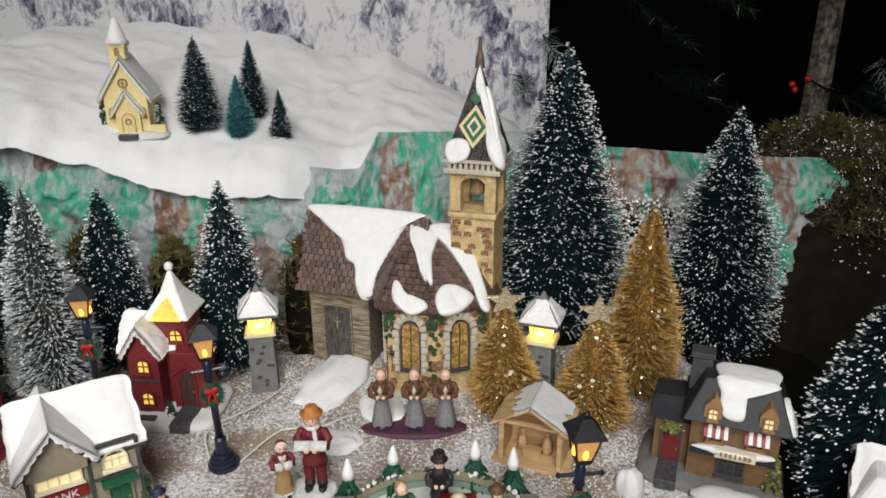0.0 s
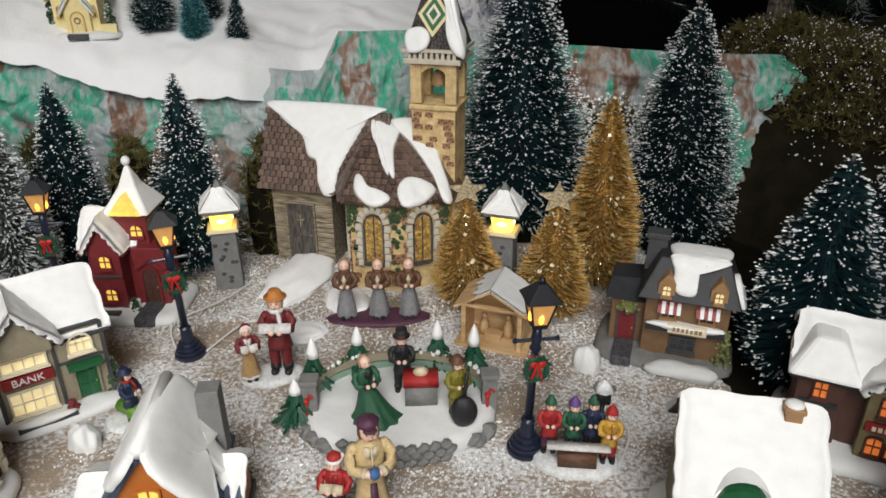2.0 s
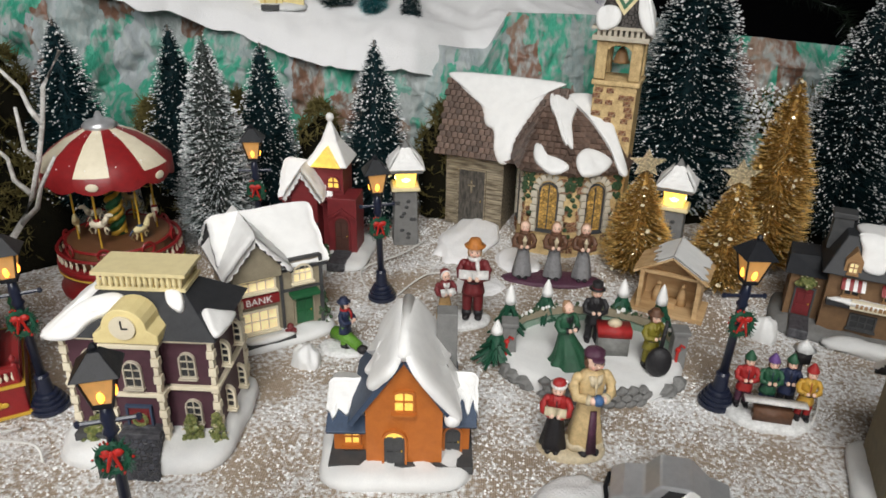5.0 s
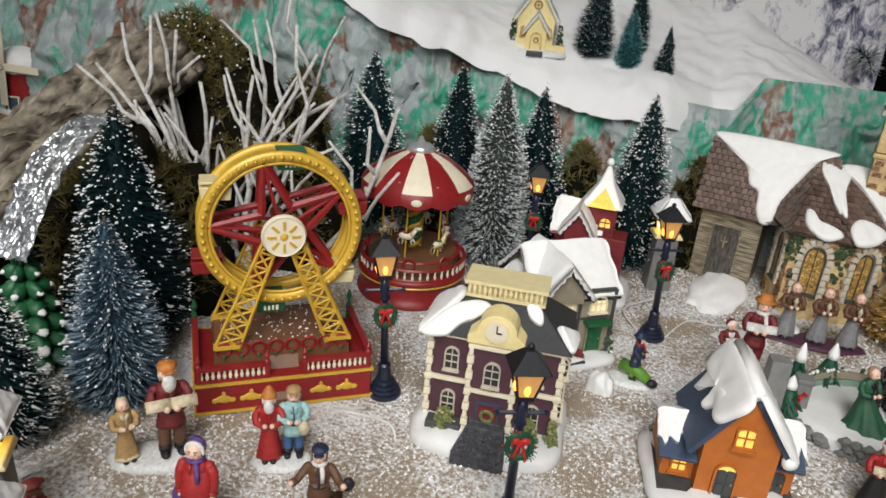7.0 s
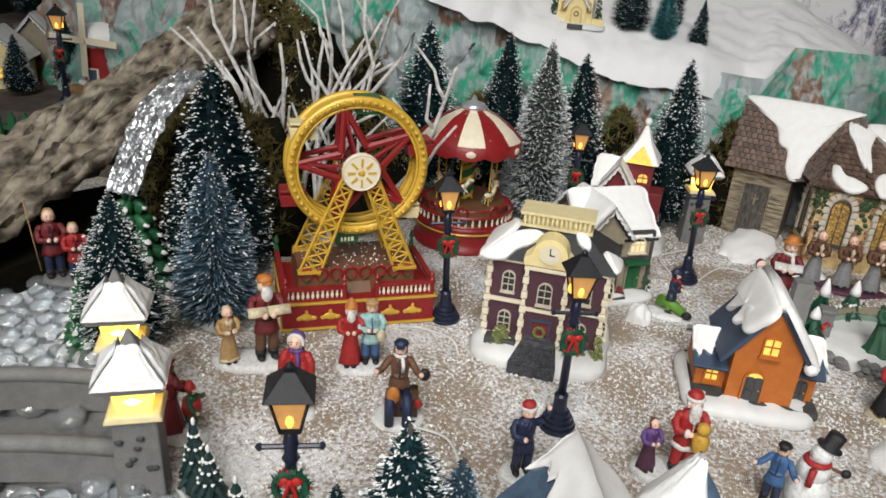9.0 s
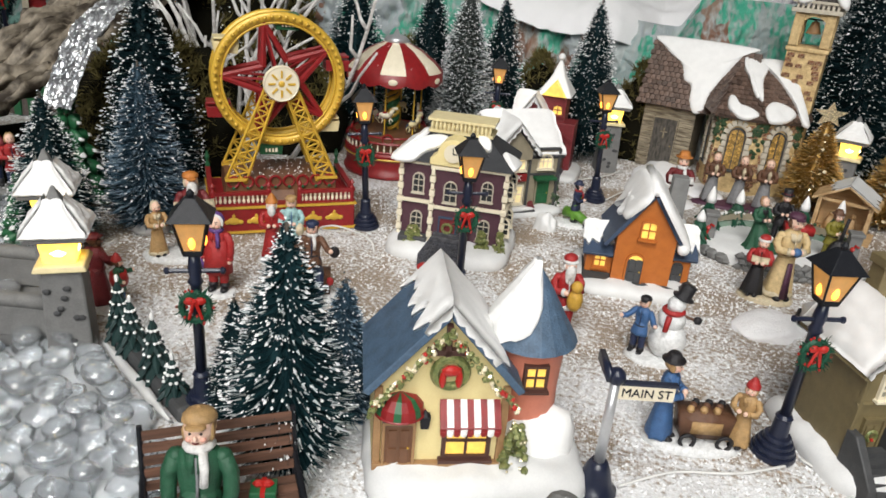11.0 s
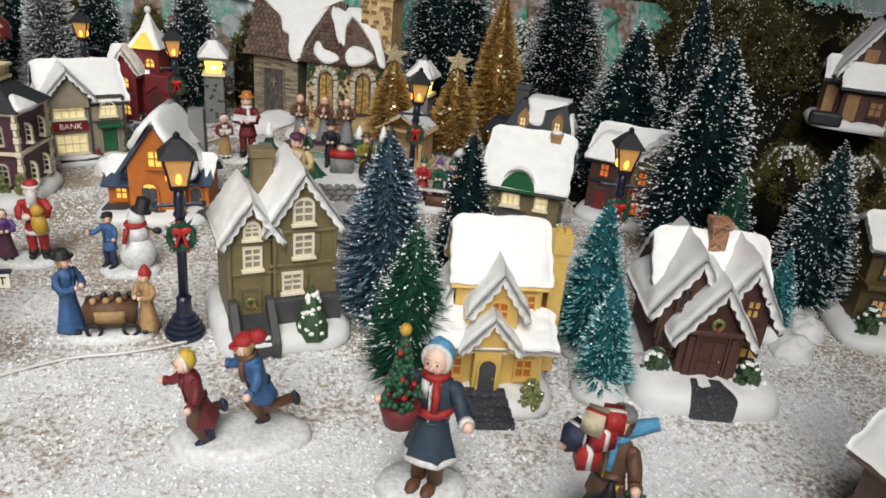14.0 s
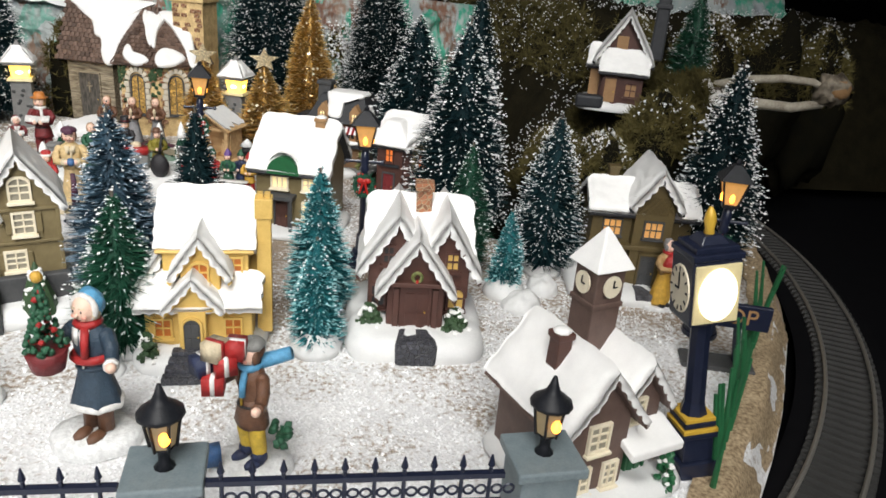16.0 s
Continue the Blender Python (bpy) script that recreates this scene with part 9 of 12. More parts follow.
    for k in (-1, 1):
        g.ball((k * 0.036 * h, -0.073 * h, 0.847 * h), (0.020 * h, 0.014 * h, 0.016 * h), 6, 5, TI["blush"])
        g.ball((k * 0.028 * h, -0.085 * h, 0.884 * h), (0.0075 * h, 0.005 * h, 0.0085 * h), 6, 4, TI["black"])
        g.tube([(k * 0.014 * h, -0.086 * h, 0.906 * h), (k * 0.044 * h, -0.073 * h, 0.903 * h)], 0.005 * h, 0.004 * h, 4, TI[hair])
    g.tube([(-0.016 * h, -0.076 * h, 0.829 * h), (0, -0.080 * h, 0.826 * h), (0.016 * h, -0.076 * h, 0.829 * h)], 0.006 * h, 0.006 * h, 4, TI["dkred"])
    g.ball((0, 0.026 * h, 0.898 * h), (0.080 * h, 0.066 * h, 0.080 * h), 12, 8, TI[hair], 0.22, 2)
    for k in (-1, 1):
        g.ball((k * 0.066 * h, -0.010 * h, 0.860 * h), (0.020 * h, 0.036 * h, 0.050 * h), 7, 5, TI[hair], 0.3, 3)
    k = TI[hatc]
    if hat == "top":
        g.lathe([(0.125 * h, 0.925 * h), (0.128 * h, 0.935 * h), (0.082 * h, 0.942 * h), (0.080 * h, 0.955 * h), (0.086 * h, 1.045 * h), (0.074 * h, 1.05 * h)], 16, (0, 0.008 * h, 0), k)
        g.lathe([(0.0835 * h, 0.944 * h), (0.0845 * h, 0.965 * h)], 16, (0, 0.008 * h, 0), TI["dkred"])
    elif hat == "brim":
        g.lathe([(0.122 * h, 0.928 * h), (0.124 * h, 0.936 * h), (0.080 * h, 0.942 * h), (0.076 * h, 0.985 * h), (0.060 * h, 1.015 * h), (0.03 * h, 1.018 * h)], 16, (0, 0.008 * h, 0), k)
    elif hat == "cone":
        g.lathe([(0.086 * h, 0.905 * h), (0.096 * h, 0.915 * h), (0.094 * h, 0.935 * h), (0.074 * h, 0.975 * h), (0.036 * h, 1.04 * h), (0.004 * h, 1.07 * h)], 14, (0, 0.01 * h, 0), k)
    elif hat == "santa":
        g.ball((0, 0.015 * h, 0.940 * h), (0.086 * h, 0.084 * h, 0.07 * h), 12, 7, k, 0.15, 4).torus((0, 0.01 * h, 0.920 * h), 0.078 * h, 0.024 * h, "z", 16, 6, TI["white"]).ball((0.08 * h, 0.05 * h, 0.95 * h), 0.03 * h, 7, 5, TI["white"])
    elif hat == "cap":
        g.ball((0, 0.012 * h, 0.935 * h), (0.090 * h, 0.092 * h, 0.050 * h), 12, 7, k, 0.1, 5).ball((0, -0.080 * h, 0.918 * h), (0.058 * h, 0.044 * h, 0.012 * h), 10, 5, k).ball((0, 0.01 * h, 0.985 * h), 0.012 * h, 5, 4, k)
    elif hat == "bonnet":
        g.ball((0, 0.026 * h, 0.900 * h), (0.092 * h, 0.078 * h, 0.096 * h), 12, 8, k, 0.12, 6).torus((0, -0.022 * h, 0.885 * h), 0.078 * h, 0.020 * h, "y", 18, 6, TI["white"])
    return g.turn()


def snowy_foot(g, w, d, h=0.005, x=0.0, y=0.0, mi="snow"):
    n = 22
    p, f = [], []
    prof = [(1.0, 0.0), (1.02, 0.4), (0.94, 0.85), (0.75, 1.0), (0, 1.0)]
    for k, z in prof:
        for i in range(n):
            a = 2 * PI * i / n
            r = 1 + 0.07 * fbm(math.cos(a) * 1.5 + w * 50, math.sin(a) * 1.5, 2.0)
            p.append((x + w / 2 * k * r * math.cos(a), y + d / 2 * k * r * math.sin(a), h * z))
    for j in range(len(prof) - 1):
        for i in range(n):
            f.append((j * n + i, j * n + (i + 1) % n, (j + 1) * n + (i + 1) % n, (j + 1) * n + i))
    return g.add(p, f, TI[mi])


def beard(g, x, y, z, h, yaw, c="white"):
    g.turn(pose(x, y, z, 0, 0, yaw)).ball((0, -0.075 * h, 0.80 * h), (0.066 * h, 0.05 * h, 0.10 * h), 9, 6, TI[c], 0.2, 1).turn()


def figurine(name, geo, x, y, yaw, label, z=0.0):
    ob = new(name, geo.mesh(name, M_TINTS, True))
    ob.matrix_basis = pose(x, y, z, 0, 0, yaw)
    return tagged(ob, label, "figurine", "painted figurines")


def book(g, x, y, z, h, yaw, c="white", w=0.17):
    g.turn(pose(x, y, z, 0, 0, yaw))
    for s in (-1, 1):
        g.prism([(0, -0.17 * h, 0.585 * h), (s * w * h, -0.20 * h, 0.60 * h), (s * w * h, -0.13 * h, 0.68 * h), (0, -0.10 * h, 0.66 * h)], (0, -0.012 * h, 0.012 * h), TI[c])
    g.turn()


def figures():
    g = snowy_foot(Geo(), 0.096, 0.034, 0.004, mi="plum")
    for x in (-0.030, 0.0, 0.028):
        person(g, x, 0, 0.004, 0.060, 0, "brown", "grey", hair="fawn", scarf="brown", arms="front")
        g.turn(pose(x, 0, 0.004)).lathe([(0.0016, 0.036), (0.0016, 0.041), (0.0026, 0.0425), (0.0004, 0.047)], 8, (0, -0.0105, 0), TI["cream"]).turn()
    figurine("choir_figurine", g, -0.027, 0.567, 0, "three robed choir figurines in brown and grey on red base")

    g = snowy_foot(Geo(), 0.052, 0.032, 0.005)
    person(g, 0.009, 0, 0.005, 0.074, -10, "dkred", "dkred", False, hair="tan", hat="brim", hatc="orange", scarf="white", arms="front")
    book(g, 0.009, 0, 0.005, 0.074, -10)
    person(g, -0.016, -0.004, 0.005, 0.050, 12, "dkred", "tan", True, hair="brown", hat="bonnet", hatc="dkred", arms="front", trim="white")
    book(g, -0.016, -0.004, 0.005, 0.050, 12, "white", 0.13)
    figurine("carol_singers_figurine", g, -0.112, 0.478, 10, "painted carol singing couple figurine in dark red coats")

    g = Geo()
    person(g, 0, 0, 0, 0.052, 0, "black", "black", False, hair="tan", hat="top", arms="front")
    g.box(0.014, -0.016, 0, 0.024, 0.014, 0.018, TI["stone"]).box(0.014, -0.016, 0.018, 0.026, 0.016, 0.007, TI["red"]).ball((0.014, -0.016, 0.027), (0.006, 0.004, 0.004), 8, 5, TI["cream"])
    figurine("organ_grinder_figurine", g, -0.004, 0.440, 0, "painted musician figurine in black coat at red organ", 0.012)
    g = Geo()
    person(g, 0, 0, 0, 0.054, 30, "green", "green", True, hair="fawn", arms="front", trim="black")
    p, seg = [], 36
    for j in range(7):
        t = j / 6
        for i in range(seg):
            a = 2 * PI * i / seg
            r = (0.0175 - 0.0125 * t ** 0.7) * (1 + 0.09 * (1 - t) * math.sin(9 * a) + 0.05 * (1 - t) * math.sin(4 * a + 1))
            p.append((0.007 * (1 - t) + r * math.cos(a), -0.004 * (1 - t) + r * 0.85 * math.sin(a), 0.001 + 0.027 * t))
    g.add(p, [(j * seg + i, j * seg + (i + 1) % seg, (j + 1) * seg + (i + 1) % seg, (j + 1) * seg + i) for j in range(6) for i in range(seg)], TI["green"])
    figurine("lady_figurine", g, -0.030, 0.409, 0, "painted lady figurine in wide dark green gown", 0.012)
    g = Geo()
    person(g, 0, 0, 0, 0.050, 20, "olive", "olive", False, hair="brown", hat="brim", hatc="brown", arms="front")
    g.ball((0.004, -0.014, 0.013), (0.010, 0.006, 0.013), 12, 8, TI["black"]).tube([(0.004, -0.013, 0.024), (0.007, -0.009, 0.046)], 0.0018, 0.0014, 6, TI["black"])
    figurine("cellist_figurine", g, 0.036, 0.408, 0, "painted cellist figurine in olive coat with black cello", 0.012)

    g = snowy_foot(Geo(), 0.046, 0.030, 0.005, mi="cream")
    person(g, 0.008, 0, 0.005, 0.078, 15, "camel", "camel", True, hair="brown", hat="cap", hatc="plum", arms="front", trim="cream")
    g.turn(pose(0.008, 0, 0.005, 0, 0, 15)).prism([(-0.0035, -0.0118, 0.002), (0.0035, -0.0118, 0.002), (0.002, -0.0085, 0.034), (-0.002, -0.0085, 0.034)], (0, -0.0012, 0), TI["plum"]).ball((0, -0.0135, 0.046), 0.0040, 8, 6, TI["blue"]).turn()
    person(g, -0.013, -0.004, 0.005, 0.054, -10, "red", "black", True, hair="fawn", hat="santa", hatc="red", arms="front")
    book(g, -0.013, -0.004, 0.005, 0.054, -10, "cream", 0.13)
    figurine("mother_and_child_figurine", g, -0.030, 0.319, 0, "painted figurine of golden-coated woman beside singing child")

    g = snowy_foot(Geo(), 0.060, 0.038, 0.006)
    for x, y, hc, cc, lc in ((-0.019, 0.004, "green", "red", "plum"), (-0.003, 0.004, "purple", "green", "dkblue"), (0.021, -0.003, "red", "gold", "red"), (0.010, 0.007, "green", "dkblue", "black")):
        person(g, x, y, 0.006, 0.044, 0, cc, lc, False, hair="brown", hat="cone", hatc=hc, arms="front")
    g.box(0.0, -0.011, 0.022, 0.042, 0.008, 0.0015, TI["white"]).box(0.0, -0.009, 0.006, 0.026, 0.008, 0.010, TI["brown"])
    g.tube([(0.016, 0.010, 0.006), (0.016, 0.010, 0.050)], 0.0016, 0.0016, 6, TI["black"]).box(0.016, 0.010, 0.046, 0.009, 0.009, 0.010, TI["black"]).lathe([(0.008, 0.056), (0.001, 0.063)], 8, (0.016, 0.010, 0), TI["snow"])
    figurine("elf_choir_figurine", g, 0.116, 0.367, -8, "painted elf carolers with coloured hats on snowy base")

    g = snowy_foot(Geo(), 0.046, 0.030, 0.005)
    person(g, 0.008, 0, 0.005, 0.062, 10, "red", "red", False, hair="white", hat="santa", hatc="red", arms="front", trim="white")
    beard(g, 0.008, 0, 0.005, 0.062, 10)
    g.ball((0.014, -0.010, 0.036), (0.006, 0.005, 0.009), 8, 6, TI["gold"]).ball((0.014, -0.011, 0.047), 0.0046, 8, 6, TI["gold"])
    person(g, -0.014, -0.002, 0.005, 0.040, 20, "purple", "plum", True, hair="brown", arms="front")
    figurine("santa_figurine", g, -0.205, 0.184, 8, "painted santa figurine with teddy bear and child")

    g = snowy_foot(Geo(), 0.044, 0.030, 0.004)
    g.ball((0.006, 0, 0.016), (0.0135, 0.0125, 0.0145), 14, 9, TI["snow"]).ball((0.006, 0, 0.033), (0.0100, 0.0095, 0.0100), 12, 8, TI["snow"]).ball((0.007, -0.001, 0.045), 0.0066, 12, 8, TI["snow"])
    g.torus((0.006, -0.001, 0.040), 0.0064, 0.0020, "z", 14, 6, TI["red"]).tube([(0.001, -0.009, 0.039), (-0.001, -0.0115, 0.028)], 0.0022, 0.0018, 6, TI["red"])
    g.turn(pose(0.0105, 0, 0.050, 0, 18, 0)).lathe([(0.0078, 0), (0.0078, 0.001), (0.0050, 0.0014), (0.0052, 0.010)], 12, (0, 0, 0), TI["black"]).turn()
    g.tube([(0.012, -0.003, 0.038), (0.021, -0.006, 0.036)], 0.0011, 0.0011, 5, TI["brown"]).ball((0.022, -0.006, 0.036), (0.0034, 0.0026, 0.0030), 7, 5, TI["black"])
    person(g, -0.014, 0.002, 0.003, 0.046, -35, "blue", "dkblue", False, hair="tan", hat="cap", hatc="black", arms="out")
    figurine("snowman_figurine", g, -0.127, 0.180, 12, "painted snowman figurine with red scarf and climbing boy")

    g = snowy_foot(Geo(), 0.060, 0.028, 0.005)
    person(g, -0.022, 0.0, 0.005, 0.056, 60, "blue", "blue", True, hair="tan", hat="brim", hatc="black", arms="front")
    g.turn(pose(0.003, 0, 0.005)).box(0, 0, 0.004, 0.028, 0.014, 0.016, TI["brown"], 1.15, 1.1).box(0, -0.0078, 0.008, 0.018, 0.001, 0.008, TI["tan"])
    for k in range(9):
        g.ball((-0.010 + 0.0026 * k, -0.003 + 0.004 * (k % 3), 0.0215), 0.0026, 6, 4, TI[("tan", "brown", "black")[k % 3]])
    g.torus((-0.010, -0.009, 0.003), 0.0044, 0.0012, "y", 12, 5, TI["black"]).torus((0.012, -0.009, 0.003), 0.0044, 0.0012, "y", 12, 5, TI["black"]).turn()
    person(g, 0.025, -0.003, 0.005, 0.044, -40, "tan", "tan", True, hair="tan", hat="cone", hatc="red", arms="front")
    figurine("street_cart_figurine", g, -0.107, 0.086, 12, "painted figurine of vendor and child at wooden cart")

    g = snowy_foot(Geo(), 0.074, 0.040, 0.007)
    person(g, -0.016, -0.002, 0.006, 0.058, -62, "dkred", "dkred", True, hair="orange", hat="bonnet", hatc="yellow", arms="out", shoes="dkblue", lean=12, hem=0.20, run=1)
    person(g, 0.018, 0.005, 0.006, 0.064, -70, "blue", "brown", False, hair="tan", hat="cap", hatc="red", scarf="brown", arms="out", shoes="black", lean=16, run=-1)
    g.ball((0.010, -0.002, 0.066), (0.0046, 0.0042, 0.0042), 8, 6, TI["red"])
    figurine("skating_children_figurine", g, 0.001, -0.013, 12, "painted pair of running children on snowy base")

    g = snowy_foot(Geo(), 0.050, 0.026, 0.004)
    person(g, 0, 0, 0.004, 0.080, -20, "teal", "grey", False, hair="orange", hat="cap", hatc="stone", scarf="yellow", arms="front")
    g.turn(pose(0, 0, 0.004, 0, 0, -20)).tube([(0.008, -0.012, 0.030), (0.004, 0.004, 0.068)], 0.0012, 0.0010, 5, TI["grey"]).turn()
    figurine("huntsman_figurine", g, -0.181, -0.082, 10, "painted man figurine in teal coat with flat cap")
    g = snowy_foot(Geo(), 0.062, 0.026, 0.003)
    b = TI["tan"]
    g.tube([(-0.016, 0, 0.023), (-0.004, 0, 0.0225), (0.010, 0, 0.0235), (0.018, 0, 0.024)], 0.0078, 0.0078, 10, b).ball((-0.016, 0, 0.023), (0.008, 0.0078, 0.0085), 10, 7, b).ball((0.018, 0, 0.024), (0.008, 0.0074, 0.008), 10, 7, b)
    g.ball((-0.027, -0.001, 0.030), (0.0076, 0.0064, 0.0066), 10, 7, b).ball((-0.035, -0.001, 0.027), (0.0058, 0.0036, 0.0034), 8, 6, b).ball((-0.024, -0.006, 0.028), (0.0032, 0.0018, 0.0054), 7, 5, TI["orange"]).ball((-0.024, 0.005, 0.028), (0.0032, 0.0018, 0.0054), 7, 5, TI["orange"])
    g.tube([(-0.020, 0, 0.026), (-0.025, 0, 0.030)], 0.0062, 0.0050, 8, b).tube([(0.024, 0, 0.027), (0.029, 0, 0.036), (0.030, 0, 0.044)], 0.0030, 0.0022, 6, b)
    for lx, ly, dx in ((-0.019, -0.004, -0.003), (-0.015, 0.004, 0.003), (0.017, -0.004, 0.004), (0.021, 0.004, -0.001)):
        g.tube([(lx, ly, 0.019), (lx + dx * 0.5, ly, 0.010), (lx + dx, ly, 0.003)], 0.0040, 0.0026, 7, b).ball((lx + dx - 0.001, ly, 0.004), (0.0036, 0.0026, 0.0020), 6, 4, b)
    figurine("dog_figurine", g, -0.143, -0.066, 30, "tan resin dog figurine on a snowy base")

    g = snowy_foot(Geo(), 0.046, 0.036, 0.009)
    person(g, 0.002, 0, 0.008, 0.082, -28, "navy", "navy", True, hair="cream", hat="bonnet", hatc="sky", scarf="red", arms="out", trim="white", shoes="brown", hem=0.20)
    g.torus((0.002, 0, 0.008 + 0.046), 0.0086, 0.0024, "z", 14, 5, TI["red"])
    rng = random.Random(3)
    for i in range(150):
        t = rng.random() ** 1.3
        a = rng.uniform(0, 2 * PI)
        r = 0.0098 * (1 - t) * rng.uniform(0.6, 1.0)
        g.ball((-0.015 + r * math.cos(a), -0.012 + r * math.sin(a), 0.064 + 0.036 * t), 0.0017, 5, 4, TI["green"] if i % 6 else TI[("red", "gold", "yellow")[i % 3]], 0.5, i)
    g.lathe([(0.0075, 0.053), (0.0098, 0.063), (0.0085, 0.064)], 12, (-0.015, -0.012, 0), TI["dkred"]).ball((-0.015, -0.012, 0.102), 0.0030, 6, 5, TI["gold"])
    figurine("girl_with_tree_figurine", g, 0.099, -0.046, 4, "painted girl figurine in dark blue coat carrying small tree")

    g = snowy_foot(Geo(), 0.044, 0.032, 0.008)
    person(g, 0.002, 0, 0.007, 0.072, -48, "brown", "yellow", False, hair="brown", hat="cap", hatc="stone", scarf="sky", arms="out", shoes="dkblue")
    g.tube([(0.006, 0.002, 0.064), (0.014, 0.004, 0.065), (0.021, 0.003, 0.068)], 0.0042, 0.0034, 8, TI["sky"])
    for i, (dx, dy, dz, c) in enumerate(((-0.014, -0.012, 0.056, "red"), (-0.009, -0.010, 0.065, "red"), (-0.019, -0.008, 0.064, "dkblue"), (-0.013, -0.010, 0.073, "cream"), (-0.004, -0.007, 0.072, "red"))):
        g.box(dx, dy, dz, 0.010, 0.009, 0.009, TI[c], 0.97, 0.97, 20 * i)
        g.box(dx, dy, dz + 0.0001, 0.0022, 0.0094, 0.0092, TI["white" if c != "cream" else "red"], 0.97, 0.97, 20 * i)
    for i in range(14):
        g.ball((0.016 + 0.004 * math.cos(i * 2.4), -0.002 + 0.004 * math.sin(i * 2.4), 0.024 + 0.005 * math.sin(i * 1.7)), 0.0024, 5, 4, TI["green"], 0.6, i)
    g.box(-0.017, -0.006, 0.010, 0.008, 0.007, 0.010, TI["blue"], 0.95, 0.95, 15)
    figurine("boy_with_gifts_figurine", g, 0.180, -0.073, 0, "painted boy figurine balancing red wrapped gifts")

    g = snowy_foot(Geo(), 0.026, 0.022, 0.004)
    person(g, 0, 0, 0.004, 0.064, -10, "red", "red", False, hair="black", hat="bonnet", hatc="purple", scarf="purple", arms="down")
    g.turn(pose(0, 0, 0.004, 0, 0, -10)).lathe([(0.0115, 0.016), (0.0100, 0.03), (0.0075, 0.044)], 12, (0, 0, 0), TI["red"], 0.8).ball((-0.011, -0.002, 0.024), (0.004, 0.003, 0.006), 7, 5, TI["purple"]).turn()
    figurine("woman_in_red_figurine", g, -0.457, 0.150, 20, "painted woman figurine in long red coat with purple hat")

    g = snowy_foot(Geo(), 0.038, 0.024, 0.004)
    person(g, -0.006, 0, 0.004, 0.056, 160, "dkred", "dkred", True, hair="brown", hat="cap", hatc="dkred", arms="front")
    person(g, 0.010, -0.002, 0.004, 0.040, 100, "green", "blue", False, hair="brown", hat="cone", hatc="red", arms="out", shoes="snow")
    g.turn(pose(0.010, -0.002, 0.004, 0, 0, 100)).lathe([(0.006, 0.018), (0.0065, 0.022), (0.0055, 0.028)], 10, (0, 0, 0), TI["red"]).turn()
    figurine("strolling_pair_figurine", g, -0.517, 0.101, 10, "painted figurine of woman in dark red with child")

    g = snowy_foot(Geo(), 0.060, 0.032, 0.005)
    person(g, 0.012, 0.002, 0.005, 0.072, 20, "dkred", "brown", False, hair="cream", hat="cap", hatc="orange", arms="front")
    beard(g, 0.012, 0.002, 0.005, 0.072, 20)
    book(g, 0.012, 0.002, 0.005, 0.072, 20, "cream", 0.22)
    person(g, -0.016, -0.004, 0.005, 0.048, 30, "tan", "tan", True, hair="cream", arms="front", trim="cream")
    figurine("old_couple_figurine", g, -0.520, 0.196, 22, "painted santa and wife figurine, maroon and tan coats")

    g = snowy_foot(Geo(), 0.040, 0.026, 0.004)
    person(g, -0.008, 0, 0.004, 0.054, 0, "red", "red", True, hair="white", hat="cone", hatc="orange", arms="front")
    beard(g, -0.008, 0, 0.004, 0.054, 0)
    person(g, 0.008, 0.002, 0.004, 0.056, 0, "mint", "blue", False, hair="tan", hat="cap", hatc="tan", arms="front")
    g.ball((0.015, -0.007, 0.032), (0.004, 0.003, 0.006), 7, 5, TI["cream"])
    figurine("santa_and_boy_figurine", g, -0.440, 0.224, 24, "painted santa and boy figurine on snowy base")

    g = snowy_foot(Geo(), 0.038, 0.030, 0.004)
    g.box(0.004, 0.004, 0.004, 0.020, 0.014, 0.018, TI["brown"])
    person(g, 0.0, 0.0, 0.010, 0.056, -5, "brown", "dkblue", False, hair="brown", hat="cap", hatc="dkblue", scarf="white", arms="out", shoes="dkblue")
    g.tube([(-0.005, -0.004, 0.026), (-0.006, -0.014, 0.026), (-0.006, -0.015, 0.006)], 0.0042, 0.0034, 7, TI["dkblue"]).tube([(0.005, -0.004, 0.026), (0.006, -0.014, 0.026), (0.006, -0.015, 0.006)], 0.0042, 0.0034, 7, TI["dkblue"])
    g.ball((-0.004, -0.014, 0.030), (0.005, 0.0026, 0.007), 8, 6, TI["orange"]).ball((0.017, -0.006, 0.042), (0.004, 0.003, 0.005), 7, 5, TI["black"]).ball((0.014, -0.004, 0.016), (0.003, 0.001, 0.004), 7, 4, TI["red"])
    figurine("seated_fiddler_figurine", g, -0.390, 0.172, 20, "painted seated musician figurine in brown coat")

    g = snowy_foot(Geo(), 0.028, 0.024, 0.004)
    person(g, 0, 0, 0.004, 0.054, 15, "dkblue", "dkblue", False, hair="cream", hat="santa", hatc="red", arms="up")
    figurine("waving_child_figurine", g, -0.296, 0.146, 10, "painted waving child figurine in navy with red hat")

    g = snowy_foot(Geo(), 0.044, 0.028, 0.004)
    person(g, 0, 0, 0.002, 0.046, 70, "dkblue", "lawn", False, hair="black", hat="brim", hatc="dkblue", scarf="red", arms="front")
    g.tube([(-0.010, 0.006, 0.012), (0.002, -0.002, 0.013), (0.013, -0.008, 0.008)], 0.0058, 0.0044, 9, TI["lawn"]).ball((0.016, -0.010, 0.007), (0.005, 0.004, 0.004), 8, 5, TI["black"])
    figurine("sledging_boy_figurine", g, -0.205, 0.424, 0, "painted crouching boy figurine in blue and green")

    g = snowy_foot(Geo(), 0.026, 0.022, 0.003)
    person(g, 0, 0, 0.003, 0.050, 160, "purple", "dkblue", True, hair="black", hat="bonnet", hatc="purple", arms="front")
